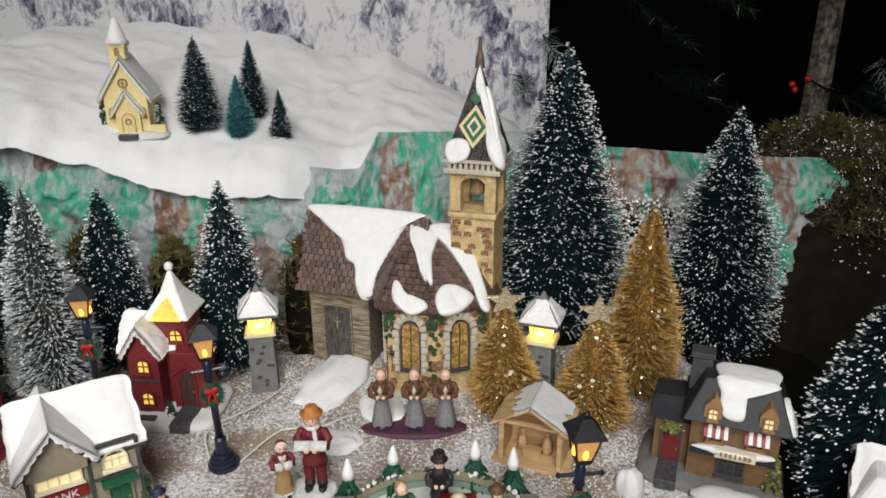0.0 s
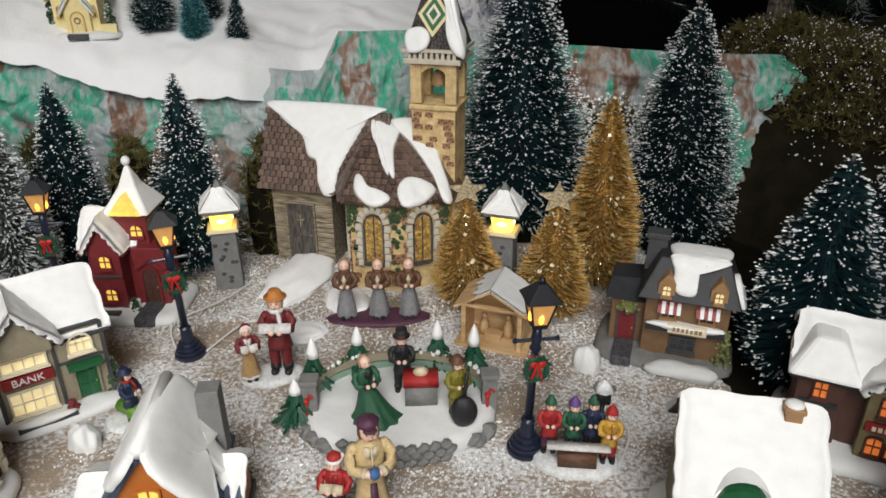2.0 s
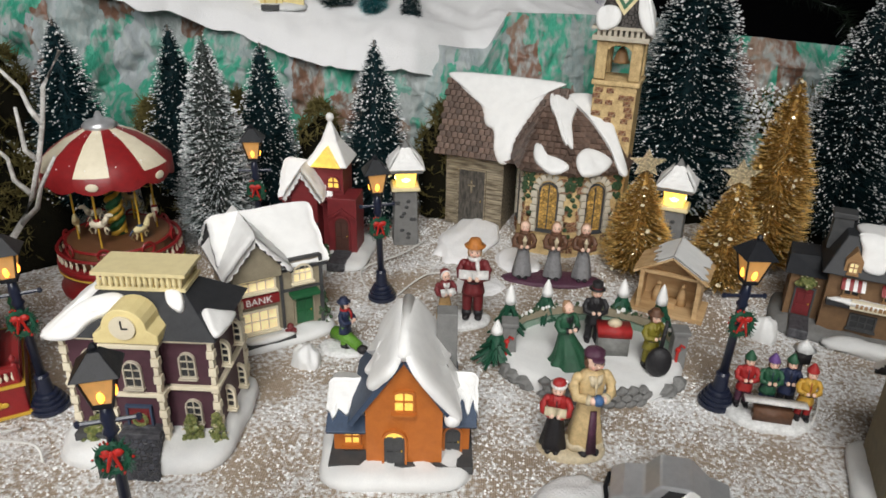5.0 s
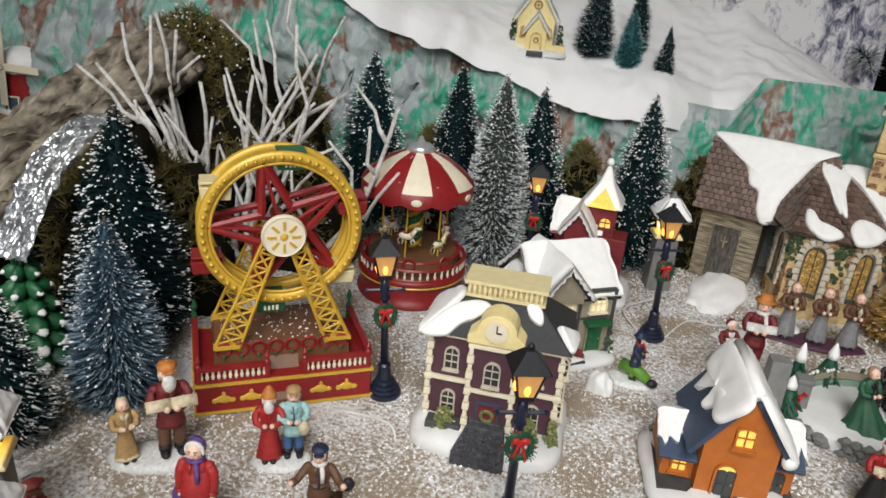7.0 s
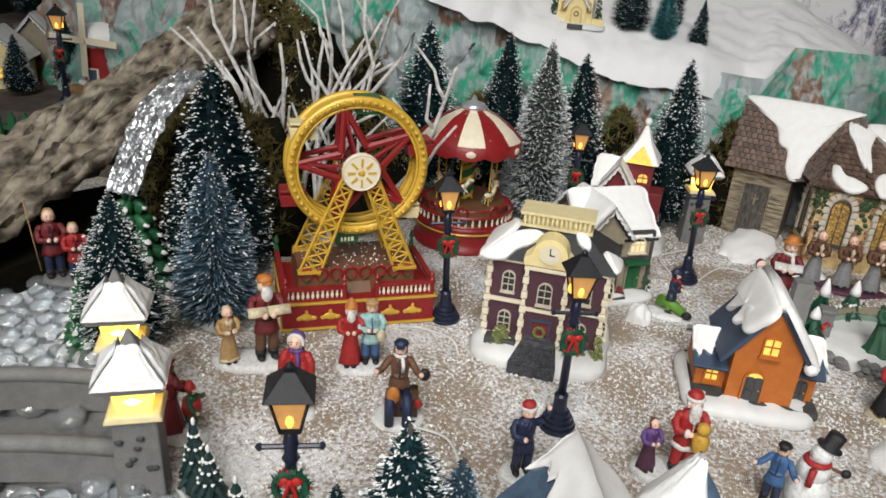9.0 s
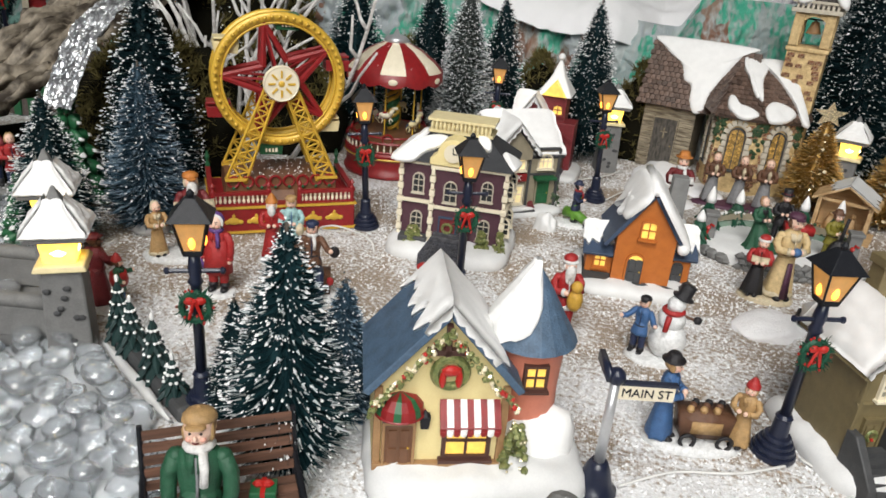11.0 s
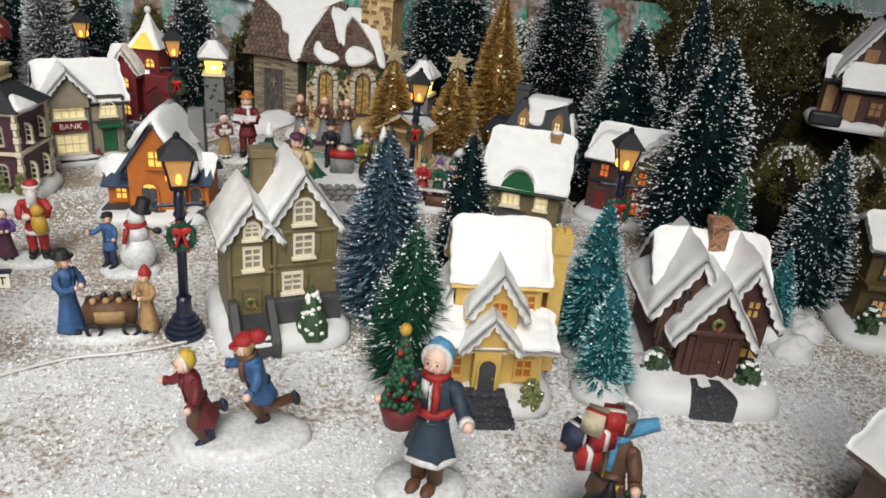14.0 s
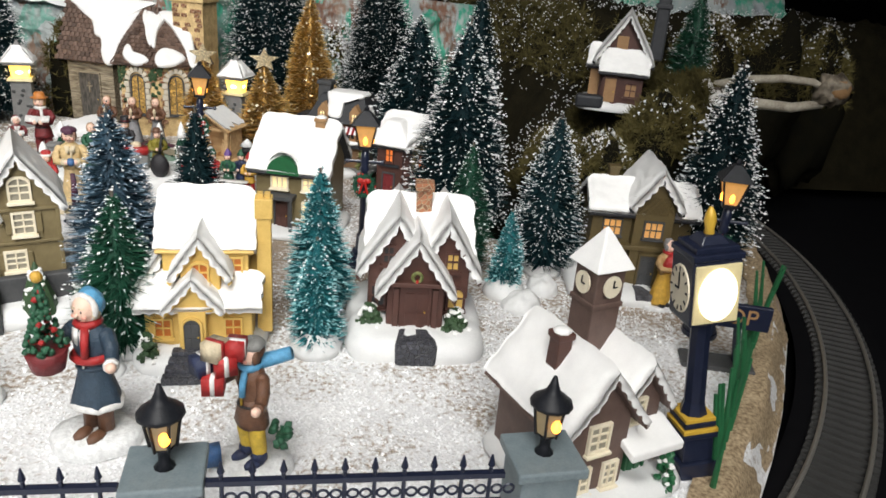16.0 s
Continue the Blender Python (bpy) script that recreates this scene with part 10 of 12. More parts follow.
    figurine("lady_in_purple_figurine", g, -0.379, 0.425, 0, "painted lady figurine in dark purple cloak")

    g = snowy_foot(Geo(), 0.030, 0.024, 0.004)
    person(g, 0, 0, 0.004, 0.058, 20, "tan", "gold", True, hair="grey", hat="", scarf="red", arms="front")
    g.turn(pose(0, 0, 0.004, 0, 0, 20)).ball((0.0, -0.006, 0.038), (0.008, 0.006, 0.008), 9, 6, TI["red"], 0.2, 1).turn()
    figurine("porter_figurine", g, 0.488, 0.118, 0, "painted figurine in tan coat with red scarf")

    g = snowy_foot(Geo(), 0.044, 0.024, 0.004, mi="stone")
    person(g, -0.010, 0, 0.004, 0.062, 40, "dkred", "dkblue", False, hair="tan", arms="front")
    person(g, 0.010, 0, 0.004, 0.052, 40, "red", "dkblue", False, hair="tan", arms="front")
    g.tube([(-0.016, -0.010, 0.012), (-0.018, -0.016, 0.075)], 0.0007, 0.0005, 4, TI["tan"])
    figurine("anglers_figurine", g, -0.705, 0.215, 10, "painted father and son angler figurine in red jackets", 0.024)

    # seated man for the bench
    g = Geo()
    person(g, 0, 0, 0.004, 0.082, 0, "green", "grey", False, hair="tan", hat="cap", hatc="tan", scarf="white", arms="down", lean=-9)
    g.tube([(-0.007, -0.002, 0.030), (-0.008, -0.022, 0.028), (-0.008, -0.024, 0.002)], 0.0052, 0.0042, 7, TI["grey"]).tube([(0.007, -0.002, 0.030), (0.008, -0.022, 0.028), (0.008, -0.024, 0.002)], 0.0052, 0.0042, 7, TI["grey"])
    figurine("seated_man_figurine", g, -0.331, -0.087, 18, "painted seated man figurine in green jacket and cap", -0.004)


figures()


# ---- bench, sign post, parcels ----
def bench():
    o = thing("park_bench", -0.331, -0.066, 0, 33, "brown slatted park bench with black iron ends", "bench", scale=(0.95, 1.0, 0.86))
    W = 0.070
    for i in range(5):
        part("back_slat", Geo().box(0, 0.010 + 0.0016 * i, 0.032 + 0.0068 * i, W, 0.0022, 0.0046), M_BENCH, o)
    for i in range(4):
        part("seat_slat", Geo().box(0, -0.014 + 0.0062 * i, 0.027, W, 0.0048, 0.0022), M_BENCH, o)
    for s in (-1, 1):
        x = s * (W / 2 + 0.001)
        part("iron_end", Geo().tube([(x, 0.012, 0), (x, 0.010, 0.026), (x, 0.019, 0.066)], 0.0019, 0.0015, 6).tube([(x, -0.018, 0), (x, -0.016, 0.027), (x, 0.010, 0.027)], 0.0019, seg=6).tube([(x, -0.018, 0.027), (x, -0.018, 0.038), (x, 0.012, 0.040)], 0.0015, seg=6), M_BLACK, o, "black iron bench end")
    p = thing("gift_parcels", -0.313, -0.062, 0.0252, 20, "green and blue wrapped parcels with red ribbon", "parcels")
    part("parcel", Geo().box(0, 0, 0, 0.012, 0.010, 0.008), M_GREENP, p, bevel=0.0006)
    part("parcel", Geo().box(0.001, -0.010, 0, 0.014, 0.008, 0.004), M_SLATELT, p, bevel=0.0006)
    part("ribbon", Geo().box(0, 0, 0.0005, 0.0022, 0.0104, 0.0080).ball((0.002, 0, 0.0095), (0.003, 0.002, 0.002), 6, 4).ball((-0.002, 0, 0.0095), (0.003, 0.002, 0.002), 6, 4), M_RIBBON, p)


bench()


def street_sign():
    o = thing("street_sign", -0.163, 0.024, 0, 14, "white street sign reading main on black based post", "sign")
    part("base", Geo().lathe([(0.0120, 0), (0.0124, 0.003), (0.0095, 0.005), (0.0080, 0.012), (0.0060, 0.018), (0.0045, 0.021)], 12), M_NAVY, o, "black fluted base", True)
    part("post", Geo().lathe([(0.0030, 0.018), (0.0026, 0.070)], 10), M_CHROME, o, "silver post", True)
    part("cap", Geo().ball((0, 0, 0.074), (0.0048, 0.0048, 0.005), 10, 7).box(-0.004, 0.008, 0.072, 0.003, 0.022, 0.006), M_NAVY, o, "dark cap", True)
    b = part("sign_board", Geo().box(0.0165, 0, 0.061, 0.029, 0.0022, 0.0085), M_IVORY, o, "white name board", bevel=0.0003)
    part("bracket", Geo().box(0.0165, 0, 0.0697, 0.031, 0.003, 0.0018), M_NAVY, o)
    words("MAIN ST", b, face_at(0.0165, -0.0013, 0.0652), 0.0068, M_BLACK)


street_sign()


def clock_post():
    o = thing("clock_post", 0.4197, -0.0803, 0, 48, "black and gold street clock with glowing dial", "clock")
    o.matrix_basis = pose(0.4197, -0.0803, 0, -2, -7, 0) @ pose(0, 0, 0, 0, 0, 2) @ Matrix.Diagonal((0.75, 0.76, 1.04, 1))
    part("base", Geo().box(0, 0, 0, 0.030, 0.030, 0.010).box(0, 0, 0.010, 0.024, 0.024, 0.014, tx=0.92, ty=0.92).box(0, 0, 0.024, 0.027, 0.027, 0.003).box(0, 0, 0.030, 0.024, 0.024, 0.003), M_NAVY, o, bevel=0.0008)
    part("gold_edging", Geo().box(0, 0, 0.0272, 0.0265, 0.0265, 0.0026).box(0, 0, 0.0332, 0.0230, 0.0230, 0.0024), M_GOLD, o, bevel=0.0005)
    part("shaft", Geo().lathe([(0.0105, 0.034), (0.0075, 0.042), (0.0068, 0.088), (0.0080, 0.092)], 8), M_NAVY, o)
    z = 0.090
    part("head", Geo().box(0, 0, z, 0.034, 0.030, 0.034), M_NAVY, o, "black clock case", bevel=0.0015)
    part("head_roof", Geo().box(0, 0, z + 0.034, 0.036, 0.032, 0.003).box(0, 0, z + 0.037, 0.030, 0.026, 0.003).box(0, 0, z + 0.040, 0.020, 0.018, 0.004, tx=0.6, ty=0.6), M_NAVY, o, bevel=0.0006)
    part("finial", Geo().lathe([(0.0042, 0), (0.0030, 0.003), (0.0042, 0.007), (0.0032, 0.011), (0.0010, 0.014)], 10, (0, 0, z + 0.043)), M_GOLD, o, "gold finial", True)
    part("lit_frame", Geo().turn(face_at(0, -0.0155, z + 0.002)).box(0, 0, 0, 0.032, 0.002, 0.030), M_CREAM, o, "pale gold dial frame", bevel=0.0006)
    part("lit_dial", Geo().turn(face_at(0, -0.0168, z + 0.017) @ Matrix.Rotation(PI / 2, 4, "X")).lathe([(0.0135, 0), (0.0132, 0.0012)], 28), M_CLOCKLIT, o, "glowing white dial")
    at = face_at(-0.0173, 0, z + 0.017, -90)
    d = part("side_dial", Geo().turn(at @ Matrix.Rotation(PI / 2, 4, "X")).lathe([(0.0125, 0), (0.0122, 0.001)], 28), M_IVORY, o, "white dial with black numerals")
    g = Geo()
    for i in range(12):
        a = 2 * PI * i / 12
        g.turn(at @ Matrix.Translation((0.0102 * math.sin(a), -0.0014, 0.0102 * math.cos(a))) @ Matrix.Rotation(a, 4, "Y"))
        g.box(0, 0, -0.0012, 0.0009, 0.0004, 0.0024)
    g.turn(at).box(0, -0.0015, 0, 0.0011, 0.0005, 0.0085).box(-0.0022, -0.0015, -0.0004, 0.005, 0.0005, 0.0011)
    part("numeral_bars", g, M_BLACK, d)


clock_post()


def stop_sign():
    o = thing("stop_sign", 0.492, 0.026, 0, -18, "dark wooden crossing sign lettered stop on slanted posts", "sign")
    part("board", Geo().box(0, 0, 0.032, 0.056, 0.004, 0.018), M_NAVY, o, bevel=0.0006)
    words("STOP", o, face_at(0, -0.0024, 0.041), 0.016, M_TAN)
    for s in (-1, 1):
        part("post", Geo().tube([(s * 0.014, 0.004, 0), (s * 0.008, 0.002, 0.034)], 0.0032, 0.0026, 6), M_NAVY, o)
    part("plinth", Geo().box(0, 0.002, 0, 0.050, 0.022, 0.004), M_DKGREY, o, bevel=0.001)


stop_sign()


# ---- iron fence, gate pillars with lanterns, green stakes, railway ----
def gate_pillar():
    o = new("gate_pillar")
    part("shaft", Geo().box(0, 0, 0, 0.026, 0.024, 0.056).box(0, 0, 0.055, 0.031, 0.029, 0.005), M_GATE, o, "grey-green stone shaft", bevel=0.001)
    g = Geo().lathe([(0.0060, 0.049), (0.0030, 0.053), (0.0032, 0.060), (0.0060, 0.062)], 10)
    part("lantern_stem", g, M_BLACK, o, smooth=True)
    fr = Geo()
    for i in range(6):
        a = 2 * PI * i / 6
        fr.tube([(0.0068 * math.cos(a), 0.0068 * math.sin(a), 0.062), (0.0098 * math.cos(a), 0.0098 * math.sin(a), 0.082)], 0.0009, seg=4)
    part("lantern_frame", fr, M_BLACK, o)
    part("panes", Geo().lathe([(0.0060, 0.063), (0.0090, 0.081)], 6, cap=False), M_AMBERDIM, o, "smoky glass lantern panes")
    part("flame", Geo().ball((0.002, -0.007, 0.071), (0.0030, 0.0030, 0.0042), 8, 6), M_FLAME, o, "glowing flame", True)
    part("cap", Geo().lathe([(0.0125, 0.082), (0.0120, 0.084), (0.0060, 0.089), (0.0045, 0.090), (0.0030, 0.094), (0.0010, 0.100)], 12), M_BLACK, o, smooth=True)
    for ch in o.children:
        if ch.name.split(".")[0] != "shaft":
            ch.matrix_basis = Matrix.Translation((0, 0, 0.0235)) @ Matrix.Diagonal((0.74, 0.74, 0.74, 1))
    return o


M_GATE = S("grey_green_stone", (0.13, 0.17, 0.19), (0.22, 0.26, 0.27), 0.6, 0, 150, 1000, 0.7)
M_AMBERDIM = glow("smoky_pane", (1.0, 0.7, 0.3), 0.10, (0.18, 0.15, 0.10))
gp = gate_pillar()
gp.matrix_basis = pose(0.156, -0.143, 0, 0, 0, 4)
tagged(gp, "grey-green gate pillar topped by a black lantern", "gate pillar", "gate pillars")
gp2 = copy_thing(gp, pose(0.311, -0.140, 0, 0, 0, 4))


def iron_fence(x0, x1, y, name_label):
    o = thing("iron_fence", (x0 + x1) / 2, y, 0, 0, name_label, "fence", "iron fences")
    L = x1 - x0
    part("lower_rail", Geo().box(0, 0, 0.010, L, 0.0026, 0.0022), M_NAVY, o)
    part("middle_rail", Geo().box(0, 0, 0.041, L, 0.0026, 0.0020), M_NAVY, o)
    part("upper_rail", Geo().box(0, 0, 0.055, L, 0.0030, 0.0024), M_NAVY, o)
    n = int(L / 0.0118)
    picket = Geo().lathe([(0.0009, 0), (0.0009, 0.060), (0.0016, 0.061), (0.0004, 0.066)], 6).mesh("picket", M_NAVY)
    scroll = Geo().torus((-0.0026, 0, 0), 0.0022, 0.0006, "y", 12, 5).torus((0.0026, 0, 0), 0.0022, 0.0006, "y", 12, 5).mesh("scroll", M_NAVY)
    for i in range(n):
        x = -L / 2 + L * (i + 0.5) / n
        part("picket", picket, None, o).matrix_basis = Matrix.Translation((x, 0, 0))
        part("scroll", scroll, None, o).matrix_basis = Matrix.Translation((x + L / n / 2, 0, 0.0485))


iron_fence(0.172, 0.292, -0.149, "low black iron fence with scrolls between stone pillars")
iron_fence(0.060, 0.140, -0.150, "low black iron fence beside the gate pillar")


def stakes():
    o = thing("wire_stakes", 0.5, 0.0, 0, 0, "line of leaning green plastic stakes beside the track", "stakes")
    rng = random.Random(9)
    for i in range(26):
        t = i / 25
        x, y = 0.424 + 0.150 * t, -0.100 + 0.205 * t
        h = 0.040 + 0.010 * rng.random()
        part("stake", Geo().tube([(x - 0.5, y, -0.004), (x - 0.5 + rng.uniform(-0.006, 0.012), y + rng.uniform(0.0, 0.02), h)], 0.0018, 0.0010, 5), M_GREENP, o)


stakes()


def railway():
    """A curve of toy track past the right-hand edge."""
    cx, cy, R, z = 0.010, 0.449, 0.731, -0.028
    rng = random.Random(1)
    bed = Geo()
    n = 70
    a0, a1 = radians(-66), radians(12)
    p = []
    for i in range(n + 1):
        a = a0 + (a1 - a0) * i / n
        for r, zz in ((R - 0.036, z - 0.004), (R - 0.028, z - 0.001), (R + 0.028, z - 0.001), (R + 0.036, z - 0.004)):
            p.append((cx + r * math.cos(a), cy + r * math.sin(a), zz))
    f = [(i * 4 + k, i * 4 + k + 1, i * 4 + k + 5, i * 4 + k + 4) for i in range(n) for k in range(3)]
    o = thing("railway_track", cx, cy, 0, 0, "curved toy railway track with dark sleepers", "railway track", kind="")
    for v in range(len(p)):
        p[v] = (p[v][0] - cx, p[v][1] - cy, p[v][2])
    part("track_bed", bed.add(p, f), M_VOID, o, smooth=True)
    sl = Geo().box(0, 0, 0, 0.046, 0.0054, 0.0040, tx=0.96, ty=0.8).mesh("sleeper", M_SLEEPER)
    m = 100
    for i in range(m):
        a = a0 + (a1 - a0) * (i + 0.5) / m
        part("sleeper", sl, None, o).matrix_basis = Matrix.Translation((R * math.cos(a), R * math.sin(a), z - 0.001)) @ Matrix.Rotation(a, 4, "Z")
    for dr in (-0.0165, 0.0165):
        pts = [((R + dr) * math.cos(a0 + (a1 - a0) * i / 80), (R + dr) * math.sin(a0 + (a1 - a0) * i / 80), z + 0.0046) for i in range(81)]
        part("rail", Geo().tube(pts, 0.0016, seg=6), M_RAIL, o, "worn metal rail")


railway()


# ---- pond of glass pebbles, little bridge, hedge ----
def pond():
    o = thing("glass_pebble_pond", -0.49, 0.02, 0, 0, "pond of shiny clear glass pebbles", "pond")

    def inside(x, y):
        if y < 0.075:
            edge = along(y, (-0.14, -0.054, 0.006, 0.052, 0.075), (-0.325, -0.352, -0.432, -0.500, -0.528))
            return x < edge and x > -0.80
        return -0.78 < x < along(y, (0.075, 0.13, 0.20, 0.28), (-0.560, -0.612, -0.640, -0.668)) and y < 0.27
    part("water_sheet", Geo().prism([(x + 0.49, y - 0.02, 0.001) for x, y in ((-0.80, -0.14), (-0.325, -0.14), (-0.352, -0.054), (-0.432, 0.006), (-0.500, 0.052), (-0.56, 0.085), (-0.612, 0.13), (-0.66, 0.25), (-0.80, 0.27))], (0, 0, 0.003)), M_POND, o, "pale silver foil under the pebbles")
    rng = random.Random(11)
    spots = []
    for _ in range(9000):
        x, y = rng.uniform(-0.78, -0.33), rng.uniform(-0.13, 0.26)
        r = rng.uniform(0.0085, 0.0125)
        if inside(x + 0.6 * r, y) and all((x - a) ** 2 + (y - b) ** 2 > (0.70 * (r + q)) ** 2 for a, b, q in spots):
            spots.append((x, y, r))
    # a second, looser layer lies in the hollows of the first
    for _ in range(500):
        x, y = rng.uniform(-0.62, -0.36), rng.uniform(-0.13, 0.08)
        r = rng.uniform(0.008, 0.0115)
        if inside(x + 1.6 * r, y) and all((x - a) ** 2 + (y - b) ** 2 > (1.0 * (r + q[0])) ** 2 for a, b, *q in [w for w in spots if len(w) == 4]):
            spots.append((x, y, r, 1))
    near = sorted(spots, key=lambda w: (w[0] + 0.42) ** 2 + (w[1] + 0.06) ** 2)
    pb = [Geo().ball((0, 0, 0), (1, 1, 0.62), 12, 7, 0, 0.12, k).mesh("pebble", M_GLASS, True) for k in range(3)]
    rest = Geo()
    for i, w in enumerate(near):
        x, y, r = w[:3]
        z = 0.004 + r * 0.5 + (0.008 if len(w) == 4 else 0.0)
        if i < 300:
            part("pebble", pb[i % 3], None, o).matrix_basis = pose(x + 0.49, y - 0.02, z, rng.uniform(-16, 16), rng.uniform(-16, 16), rng.uniform(0, 360)) @ Matrix.Diagonal((r, r * rng.uniform(0.85, 1.1), r, 1))
        else:
            rest.ball((x + 0.49, y - 0.02, z), (r, r, r * 0.62), 10, 6, 0, 0.12, i % 5)
    far = part("pebble_bed", rest, M_GLASS, o, smooth=True)
    tagged(far, kind="stuff")


M_POND = S("pond_foil", (0.90, 0.92, 0.94), (0.60, 0.64, 0.68), 0.3, 0.0, 40, 300, 0.7, 0.6, 0.002)
pond()


def bridge():
    o = thing("stone_bridge", -0.60, 0.055, 0, 30, "grey stone bridge rail between the lantern pillars", "bridge")
    for y in (-0.058, 0.010):
        g = Geo()
        n = 14
        pts_t, pts_b = [], []
        for i in range(n + 1):
            u = i / n
            x = -0.10 + 0.17 * u
            arch = 0.012 * math.sin(PI * u)
            pts_t.append((x, y, 0.030 + arch)), pts_b.append((x, y, 0.010 + arch))
        k = 2 * (n + 1)
        g.add([q for q in pts_b + pts_t] + [(x, yy + 0.010, z) for x, yy, z in pts_b + pts_t],
              [f for i in range(n) for f in ((i, i + 1, n + 2 + i, n + 1 + i), (k + i + 1, k + i, k + n + 1 + i, k + n + 2 + i), (n + 1 + i, n + 2 + i, k + n + 2 + i, k + n + 1 + i), (i + 1, i, k + i, k + i + 1))])
        part("parapet", g, M_STONE, o, "curved stone parapet")
        part("coping", Geo().tube([(x, yy + 0.005, z + 0.003) for x, yy, z in pts_t], 0.0055, seg=8), M_STONE, o, smooth=True)
    part("deck", Geo().box(-0.015, -0.020, 0.004, 0.165, 0.070, 0.010), M_STONE, o, bevel=0.002)


bridge()


def hedge():
    o = thing("fir_hedge", -0.44, 0.035, 0, -34, "row of small moulded firs on a snowy ledge", "hedge")
    part("ledge", Geo().box(0, 0, 0, 0.112, 0.012, 0.010), M_DKGREY, o, bevel=0.003)
    part("ledge_snow", Geo().ball((0, -0.010, 0.004), (0.056, 0.0035, 0.003), 20, 6, 0, 0.2, 1), M_CAST, o, smooth=True)
    rng = random.Random(7)
    for x, h, r in ((-0.046, 0.040, 0.0100), (-0.026, 0.034, 0.0100), (0.010, 0.038, 0.0105), (0.036, 0.024, 0.0085)):
        g, s = Geo(), Geo()
        for k in range(5):
            t = k / 5
            R, z = r * (1 - t) + 0.0015, 0.007 + h * t
            for i in range(8):
                a = 2 * PI * (i + 0.5 * (k % 2)) / 8 + rng.uniform(-0.15, 0.15)
                c, d = math.cos(a), math.sin(a)
                g.tube([(x, 0.001, z + h * 0.20), (x + R * 0.6 * c, 0.001 + R * 0.6 * d, z + h * 0.10), (x + R * c, 0.001 + R * d, z - 0.001)], R * 0.34, R * 0.10, 5)
                if k > 1 or rng.random() < 0.2:
                    s.ball((x + R * 0.85 * c, 0.001 + R * 0.85 * d, z + 0.0022), (0.0013, 0.0013, 0.0010), 5, 4)
        g.lathe([(r * 0.55, 0.006), (0.0006, 0.010 + h)], 8, (x, 0.001, 0))
        s.ball((x, 0.001, 0.010 + h), (0.0014, 0.0014, 0.003), 6, 5)
        fr = part("fir", g, M_FIRTEAL, o)
        tagged(part("snow_dabs", s, M_SNOW, fr), kind="stuff")


M_FIRTEAL = S("dark_teal_resin", (0.010, 0.030, 0.030), (0.020, 0.055, 0.048), 0.5, 0, 150, 900, 0.7, 0.4)
hedge()


# ---- the toy car and loose cotton drifts ----
def toy_car():
    o = thing("toy_car", 0.024, 0.268, 0, -12, "small silver toy car parked on the snow", "car")
    p = [(-0.034, 0.006), (-0.036, 0.014), (-0.028, 0.019), (-0.016, 0.021), (-0.008, 0.031), (0.010, 0.032), (0.022, 0.021), (0.034, 0.018), (0.036, 0.008), (0.034, 0.006)]
    part("body", Geo().prism([(x, -0.015, z) for x, z in p], (0, 0.030, 0)), M_CHROME, o, "silver painted body", bevel=0.004)
    part("windows", Geo().prism([(-0.007, -0.0154, 0.0225), (-0.003, -0.0154, 0.0292), (0.009, -0.0154, 0.0300), (0.017, -0.0154, 0.0225)], (0, 0.0308, 0)), M_DARKWIN, o)
    for x in (-0.022, 0.022):
        for y in (-0.014, 0.014):
            w = part("wheel", Geo().torus((x, y, 0.007), 0.0050, 0.0022, "y", 16, 6), M_BLACK, o)
            part("rim", Geo().turn(Matrix.Translation((x, y, 0.007)) @ Matrix.Rotation(PI / 2, 4, "X")).lathe([(0.0036, -0.001), (0.0036, 0.001)], 12), M_CHROME, w)
    part("bumper", Geo().tube([(-0.036, -0.013, 0.009), (-0.038, 0, 0.009), (-0.036, 0.013, 0.009)], 0.0016, seg=6), M_BLACK, o)


toy_car()
drift(-0.035, 0.262, 0.0, 0.034, 0.024, 0.010, "low white cotton drift beside the toy car", 1)
drift(-0.112, 0.655, 0.0, 0.066, 0.030, 0.013, "white cotton drift against the church", 2)
drift(-0.060, 0.600, 0.0, 0.034, 0.020, 0.008, "thin cotton drift before the church", 3)
drift(0.150, 0.482, 0.0, 0.012, 0.012, 0.020, "upright lump of white snow near the shop", 4, M_CAST)
drift(-0.100, 0.545, 0.0, 0.026, 0.018, 0.006, "thin white cotton drift on burlap", 5)
drift(0.372, 0.118, 0.0, 0.018, 0.014, 0.013, "rounded lump of white cast snow", 6, M_CAST)
drift(0.398, 0.150, 0.0, 0.018, 0.013, 0.012, "rounded lump of white snow by the tree", 7, M_CAST)
drift(0.082, 0.030, 0.0, 0.018, 0.011, 0.009, "pale lump at the foot of a green tree", 8, M_CAST)
drift(-0.232, 0.400, 0.0, 0.012, 0.010, 0.018, "small upright lump of white snow", 9, M_CAST)


def cord(pts, label):
    """A thin loose wire, smoothed through a few points."""
    P = [Vector(q) for q in pts]
    out = []
    for i in range(len(P) - 1):
        a, b, c, d = P[max(i - 1, 0)], P[i], P[i + 1], P[min(i + 2, len(P) - 1)]
        for k in range(8):
            t = k / 8
            out.append(0.5 * ((2 * b) + (c - a) * t + (2 * a - 5 * b + 4 * c - d) * t * t + (3 * b - a - 3 * c + d) * t ** 3))
    out.append(P[-1])
    ob = part("lamp_cord", Geo().tube(out, 0.0009, seg=6), M_CORD, smooth=True)
    return tagged(ob, label, "cord", "lamp cords")


